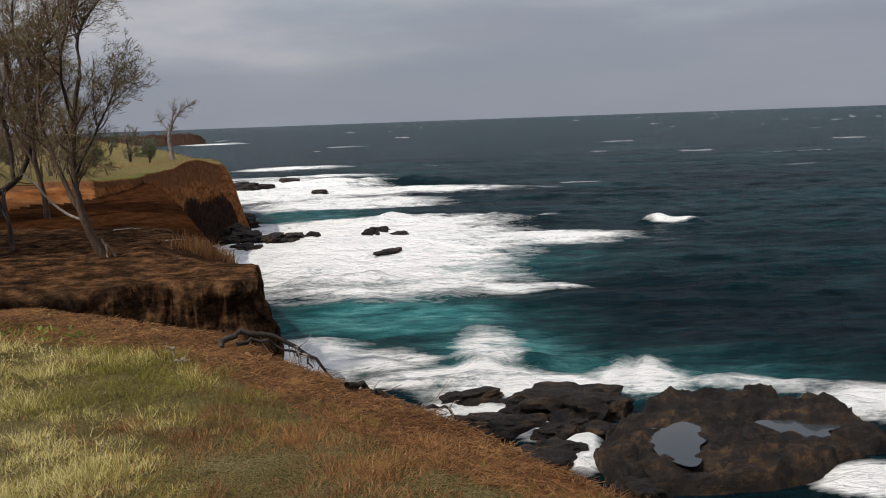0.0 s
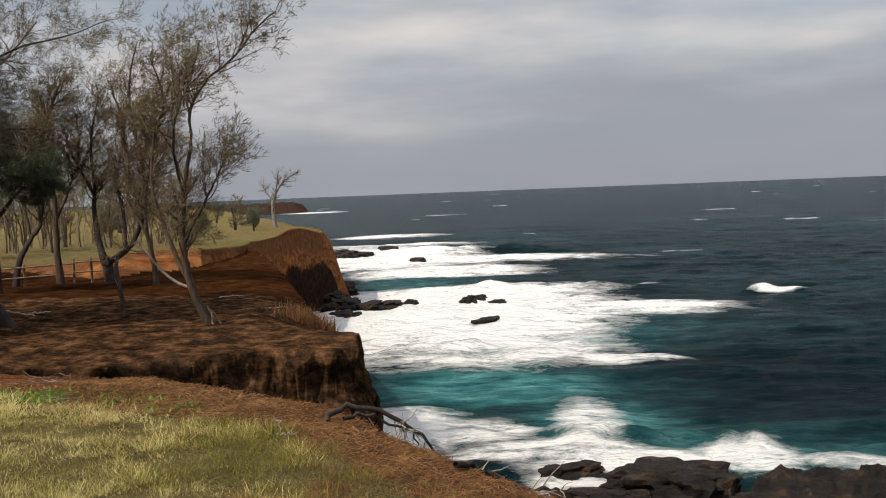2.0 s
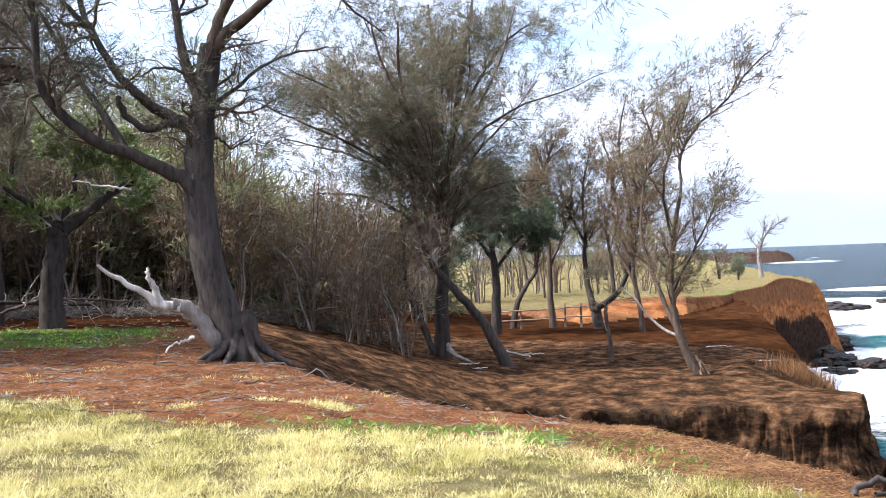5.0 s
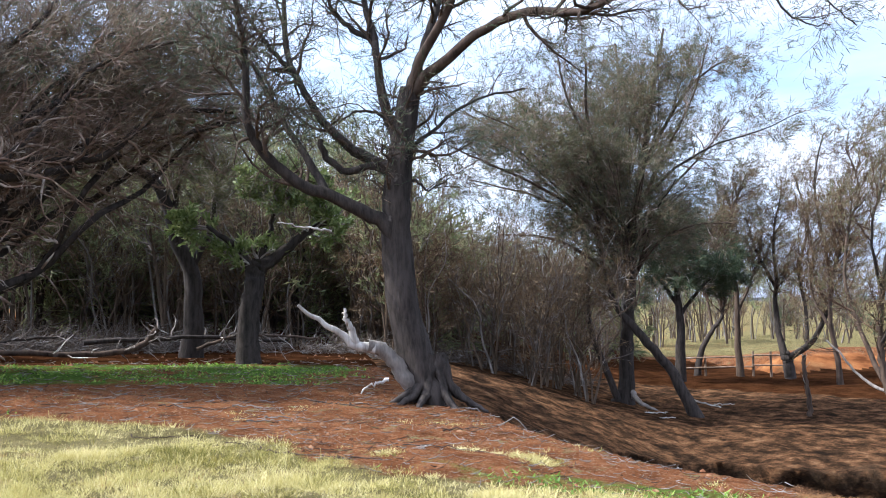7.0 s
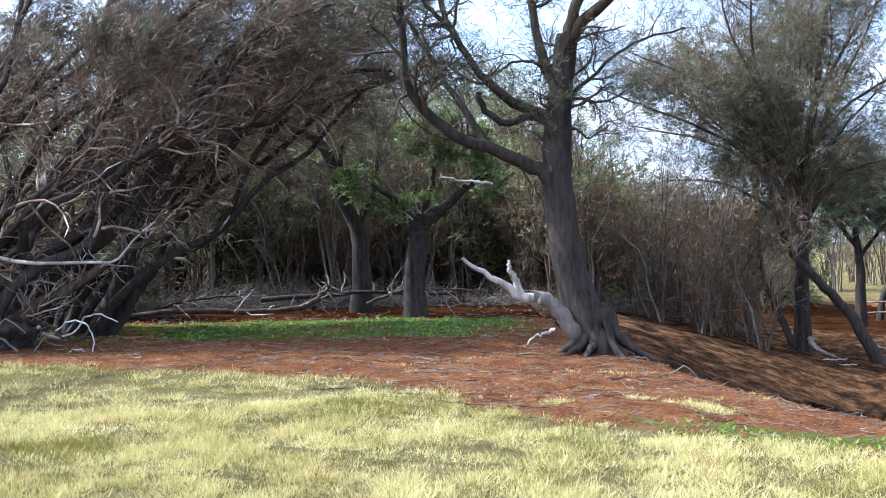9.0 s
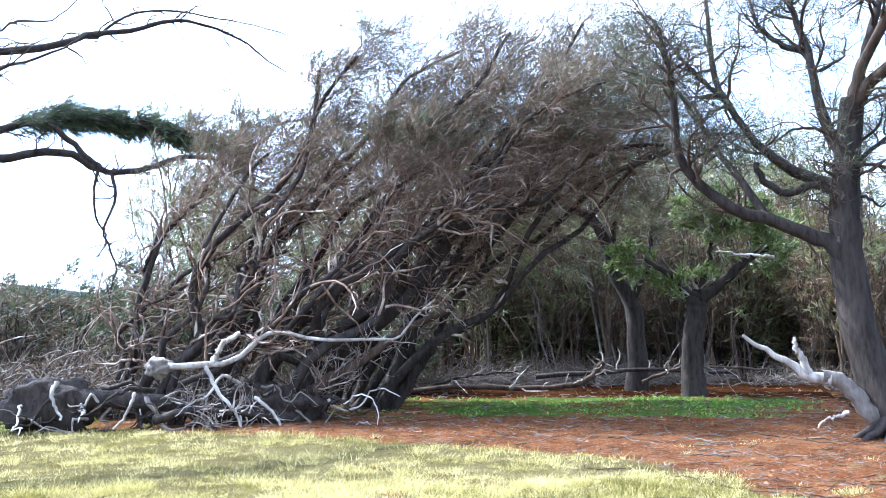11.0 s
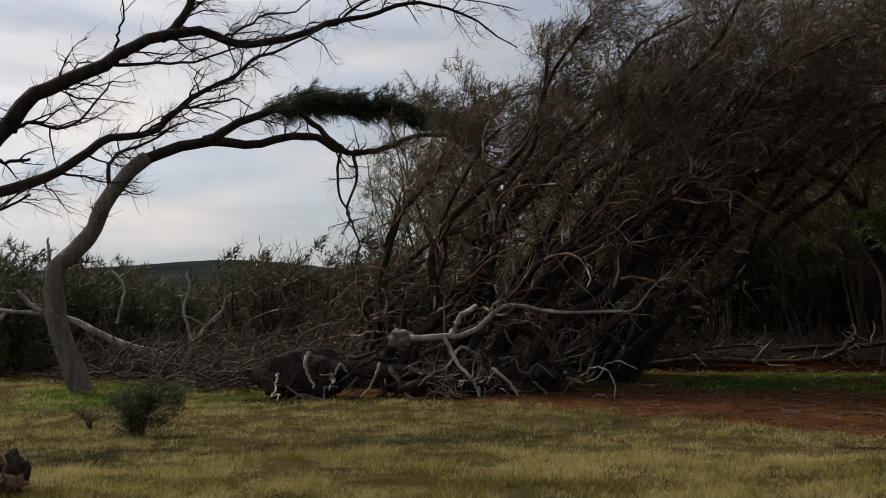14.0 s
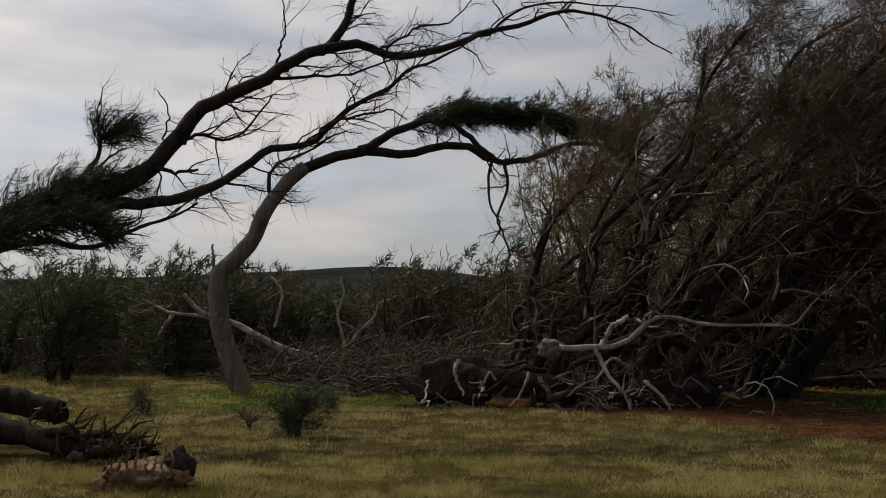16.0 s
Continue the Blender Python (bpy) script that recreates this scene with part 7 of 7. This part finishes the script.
# a twig standing in the grass near the edge
x, y = plan(15.5, 7.06)
wood("dry_stalk", "dry pale stalk standing in the grass", "stalk", (x, y, ground_at(x, y)), 15, [("limb", [(0.04, 0, -0.02), (0.0, 0, 0.07), (-0.05, 0, 0.16)], 0.006, 0.003, DEADWOOD), ("limb", [(0.03, 0, 0.02), (0.08, 0, 0.03), (0.13, 0, -0.01)], 0.005, 0.003, DEADWOOD)], 431)

# ---------------- gate and fence by the field ----------------
FENCE_WOOD = bark("weathered_fence_wood", (0.10, 0.065, 0.045), (0.24, 0.17, 0.12), (0.33, 0.27, 0.22), 0.6)


def bar(name, p, q, w, parent):
    P = np.array([p, q], float)[None]
    P = np.concatenate([P[:, :1], (P[:, :1] * 0.98 + P[:, 1:] * 0.02), (P[:, :1] * 0.5 + P[:, 1:] * 0.5), P[:, 1:]], 1)
    return part(name, fast_mesh(name, *tubes(P, np.array([[w * 0.8, w, w, w * 0.85]]), 6), FENCE_WOOD), parent)


fx, fy = plan(25.6, 43.0)
fence = thing("wooden_fence", pose(fx, fy, ground_at(fx, fy), 0, 0, 25.6), "weathered two-rail wooden fence beside slender trees", "fence")
for px in (-2.9, -1.9, -0.05, 0.62, 1.25):
    bar("post", (px, 0, -0.3), (px, 0, 1.0 if px > -0.1 else 0.85), 0.055, fence)
for pz0 in (0.45, 0.85):
    bar("rail", (-0.05, -0.05, pz0), (1.25, -0.05, pz0), 0.035, fence)
    bar("rail", (-2.9, -0.05, pz0 - 0.12), (-0.05, -0.05, pz0 - 0.05), 0.035, fence)

# ---------------- small shrubs ----------------
def small_shrub(at, seed, size, label, leaves):
    rng = np.random.default_rng(seed)
    limbs = [("trunk" if k == 0 else "limb", [(0, 0, -0.05), (rng.uniform(-.15, .15), rng.uniform(-.1, .1), 0.2), (rng.uniform(-.35, .4), rng.uniform(-.25, .25), rng.uniform(0.35, 0.6))], 0.014, 0.005, BARK) for k in range(7)]
    return build_tree("shrub", label, "shrub", at, 90, limbs, seed, size,
                      branches=[dict(count=50, length=(0.1, 0.35), angle=(30, 80), bias=(0.3, 0, 0.2), bend=0.3, n=4, start=0.0, cap=0.006, sides=3), dict(count=160, length=(0.06, 0.2), angle=(30, 70), bias=(0.2, 0, 0.2), bend=0.3, n=4, start=0.1, cap=0.004, sides=3)],
                      leaves=[(dict(count=leaves, length=(0.05, 0.12), width=(0.006, 0.012), bias=(0.2, 0, 0.2)), NEEDLE_DARK, "foliage")])


small_shrub((-14.22, -1.12, ground_at(-14.22, -1.12)), 601, 1.0, "small dark green shrub in dry grass", 5200)
small_shrub((-17.23, -3.89, ground_at(-17.23, -3.89)), 603, 0.75, "small sparse shrub in dry grass", 900)
small_shrub((-15.02, -1.84, ground_at(-15.02, -1.84)), 607, 0.6, "small twiggy shrub in dry grass", 150)


# ---------------- grass, weeds and litter ----------------
def blades(at, height, width, lean, rng, heading=None):
    """Single tapering leaf blades that lean over: verts and triangles."""
    n = len(at)
    th = rng.uniform(0, 2 * np.pi, n)
    side = np.stack([np.cos(th), np.sin(th), np.zeros(n)], 1) * width[:, None]
    ph = rng.uniform(0, 2 * np.pi, n) if heading is None else heading
    out = np.stack([np.cos(ph), np.sin(ph), np.zeros(n)], 1) * (lean * height)[:, None]
    up = np.array([0, 0, 1.0]) * (height / np.sqrt(1 + 0.6 * lean ** 2))[:, None]
    V = np.stack([at - side, at + side, at + up + out], 1)
    return V.reshape(-1, 3), np.arange(n * 3).reshape(-1, 3)


def scatter(rng, count, yaws, rs, power=1.0):
    a = rng.uniform(*yaws, count)
    r = rs[0] + (rs[1] - rs[0]) * rng.random(count) ** power
    x, y = -r * np.sin(np.radians(a)), r * np.cos(np.radians(a))
    z, cov = land(x, y, True)
    return x, y, z, r, a, cov


g = np.random.default_rng(701)
# tussocks first, then the blades of each
sets = [scatter(g, 66000, (-27, 112), (2.2, 12.0), 1.1), scatter(g, 26000, (20, 116), (11.0, 32.0), 1.0), scatter(g, 9000, (-180, 180), (0.15, 2.4), 0.5), scatter(g, 9000, (112, 333), (2.4, 14.0), 0.8)]
x, y, z, r, a = (np.concatenate([q[i] for q in sets]) for i in range(5))
cov = {key: np.concatenate([q[5][key] for q in sets]) for key in sets[0][5]}
tone = 0.6 * fbm(x * 0.45, y * 0.45, 91, 3) + 0.75 * fbm(x * 1.5, y * 1.5, 92, 3)
tuftiness = fbm(x * 2.4, y * 2.4, 93, 3)
edge = fbm(x * 1.7, y * 1.7, 95, 4)
on_turf = cov["turf"] + 0.5 * edge > 0.42
stray = (a > 14) & (r < np.interp(a, TURF_YAW, TURF_R) + 4.5) & (r < 17) & (edge > 0.36)
keep = (on_turf | stray) & (cov["clay"] < 0.5) & (g.random(len(x)) < 0.66 + 1.0 * tuftiness - 0.14 * smooth(26, 4, a))
seaward = smooth(38, 2, a)
chance = g.normal(size=len(x))
brownish = tone + 0.22 * chance > 0.72 - 0.84 * seaward
greenish = ~brownish & (tone + 0.20 * chance < -0.30 + 0.47 * seaward)
tall = (0.032 + 0.062 * g.random(len(x)) ** 1.5) * (1 + 1.1 * np.clip(tuftiness, -0.6, 1)) * np.where(on_turf, 1.0, 0.6) * (1 - 0.25 * seaward)
PER = 20
for mask, material, name, label in ((keep & ~brownish & ~greenish, GRASS, "straw_grass", "sunlit straw-coloured grass on the bluff"), (keep & greenish, GRASS_GREEN, "green_grass", "green grass among the dry turf"),
                                    (keep & brownish, GRASS_BROWN, "brown_grass", "dry brown grass near the bluff's edge")):
    m = int(mask.sum()) * PER
    spread, head = g.normal(size=m), g.uniform(0, 2 * np.pi, m)
    rr_, size = np.repeat(r[mask], PER), np.repeat(tall[mask], PER)
    reach = np.abs(spread) * (0.020 + 0.0042 * rr_)
    at = np.stack([np.repeat(x[mask], PER) + reach * np.cos(head), np.repeat(y[mask], PER) + reach * np.sin(head), np.repeat(z[mask], PER) - 0.008], 1)
    V, F = blades(at, size * g.uniform(0.55, 1.35, m), 0.0009 + 0.00023 * rr_, g.uniform(0.15, 1.5, m), g, head + g.normal(0, 0.7, m))
    tagged(new(name, fast_mesh(name, V, F, material, False)), label, "grass", kind="stuff")

# low weeds along the edge of the turf and under the trees
w = np.random.default_rng(703)
x, y, z, r, a, cov = scatter(w, 90000, (8, 104), (5.0, 23.0))
keep = (cov["green"] + 0.7 * fbm(x * 1.4, y * 1.4, 97, 4) > 0.5) & (w.random(len(x)) < 0.6)
V, F = blades(np.stack([x, y, z - 0.005], 1)[keep], w.uniform(0.02, 0.07, keep.sum()), 0.006 + 0.0011 * r[keep], w.uniform(0.4, 1.4, keep.sum()), w)
tagged(new("low_weeds", fast_mesh("low_weeds", V, F, WEED, False)), "low bright green weeds creeping over red soil", "weeds", kind="stuff")

# dry needle litter and twigs lying on the soil
t = np.random.default_rng(705)
for count, yaws, rs, material, name, label, size, thick, key in (
        (100000, (-20, 34), (3.4, 12.5), GRASS_BROWN, "needle_litter", "dry brown needle litter along the bluff's edge", (0.04, 0.14), 0.0026, "litter"),
        (1000, (30, 76), (8.5, 22.0), TWIG_BROWN, "twig_litter", "small dead twigs scattered on red soil", (0.06, 0.35), 0.0042, ""),
        (2600, (26, 78), (8.5, 24.0), BARK_PALE, "bleached_twig_litter", "small bleached twigs scattered on bare soil", (0.04, 0.28), 0.0042, "")):
    x, y, z, r, a, cov = scatter(t, count, yaws, rs)
    keep = (cov["turf"] < 0.6) & (cov["clay"] < 0.6) & ((cov[key] > 0.4) if key else (cov["litter"] < 2))
    n = int(keep.sum())
    th, L = t.uniform(0, 6.28, n), t.uniform(*size, n)
    d = np.stack([np.cos(th), np.sin(th), t.uniform(-0.1, 0.35, n)], 1) * L[:, None]
    at = np.stack([x, y, z + 0.006], 1)[keep]
    P = np.stack([at - d * 0.5 + (0, 0, 0.01), at + t.normal(size=(n, 3)) * 0.02 * L[:, None], at + d * 0.5 + (0, 0, 0.01)], 1)
    P[..., 2] = np.maximum(P[..., 2], at[:, None, 2] - 0.005)
    R = np.repeat((thick * t.uniform(0.5, 1.3, n) * (0.6 + 0.05 * r[keep]))[:, None], 3, 1) * np.array([[1, 0.9, 0.4]])
    tagged(new(name, fast_mesh(name, *tubes(P, R, 3), material)), label, "litter", kind="stuff")

# crumbs and clods of soil
cd = np.random.default_rng(711)
x, y, z, r, a, cov = scatter(cd, 15000, (6, 100), (6.0, 26.0))
keep = (cov["turf"] < 0.35) & (cov["clay"] < 0.6) & (cov["green"] < 0.6) & (fbm(x * 0.9, y * 0.9, 99, 3) + 0.25 * cd.normal(size=len(x)) > 0.05)
at = np.stack([x, y, z], 1)[keep]
size = (0.006 + 0.03 * cd.random(len(at)) ** 3)[:, None, None] * (0.6 + 0.045 * r[keep])[:, None, None]
octa = np.array([(1, 0, 0), (0, 1, 0), (-1, 0, 0), (0, -1, 0), (0, 0, 0.75), (0, 0, -0.7)], float)
V = at[:, None, :] + size * octa[None] * cd.uniform(0.6, 1.4, (len(at), 6, 3))
F = (np.arange(len(at))[:, None, None] * 6 + np.array([(0, 1, 4), (1, 2, 4), (2, 3, 4), (3, 0, 4), (1, 0, 5), (2, 1, 5), (3, 2, 5), (0, 3, 5)])[None]).reshape(-1, 3)
CLOD = Nodes("crumbled_red_soil", 0.95, 0.1)
CLOD.colour(CLOD.ramp(CLOD.island(), (0.0, (0.05, 0.022, 0.011)), (0.5, (0.13, 0.055, 0.026)), (1.0, (0.24, 0.13, 0.07))))
tagged(new("soil_clods", fast_mesh("soil_clods", V.reshape(-1, 3), F, CLOD.mat, False)), "small clods of red soil strewn over bare ground", "soil", kind="stuff")

# tall dry grass on the shelf's seaward rim, and roots laid bare by the gully
k = np.random.default_rng(707)
for yaw, r, count, h, spread in ((13.6, 29.5, 700, 0.6, 0.32), (12.6, 29.0, 600, 0.5, 0.3)):
    cx, cy = plan(yaw, r)
    at = np.stack([cx + k.normal(0, spread, count), cy + k.normal(0, spread, count), np.zeros(count)], 1)
    at[:, 2] = land(at[:, 0], at[:, 1]) - 0.03
    V, F = blades(at, h * k.uniform(0.4, 1.0, count), np.full(count, 0.012), k.uniform(0.1, 0.7, count), k)
    tagged(new("tall_dry_grass", fast_mesh("tall_dry_grass", V, F, GRASS_BROWN, False)), "clump of tall dry grass on the cliff rim", "grass", "tall grass clumps", "stuff")
rt = np.random.default_rng(709)
for n in range(14):
    yaw, r = rt.uniform(38, 58), rt.uniform(11, 16.5)
    x, y = plan(yaw, r)
    th, L = rt.uniform(-0.6, 0.6), rt.uniform(0.5, 1.4)
    pts = []
    for s in (-0.5, -0.2, 0.15, 0.5):
        qx, qy = x + L * s * math.cos(th + radians(yaw)) + rt.normal(0, .05), y + L * s * math.sin(th + radians(yaw)) + rt.normal(0, .05)
        pts.append((qx - x, qy - y, ground_at(qx, qy) + 0.012))
    wood("surface_root", "grey root snaking over the red soil", "root", (x, y, 0), 0, [("root", pts, rt.uniform(0.007, 0.017), 0.004, BARK_BROWN if n % 3 else BARK_PALE)], 800 + n, group="surface roots")
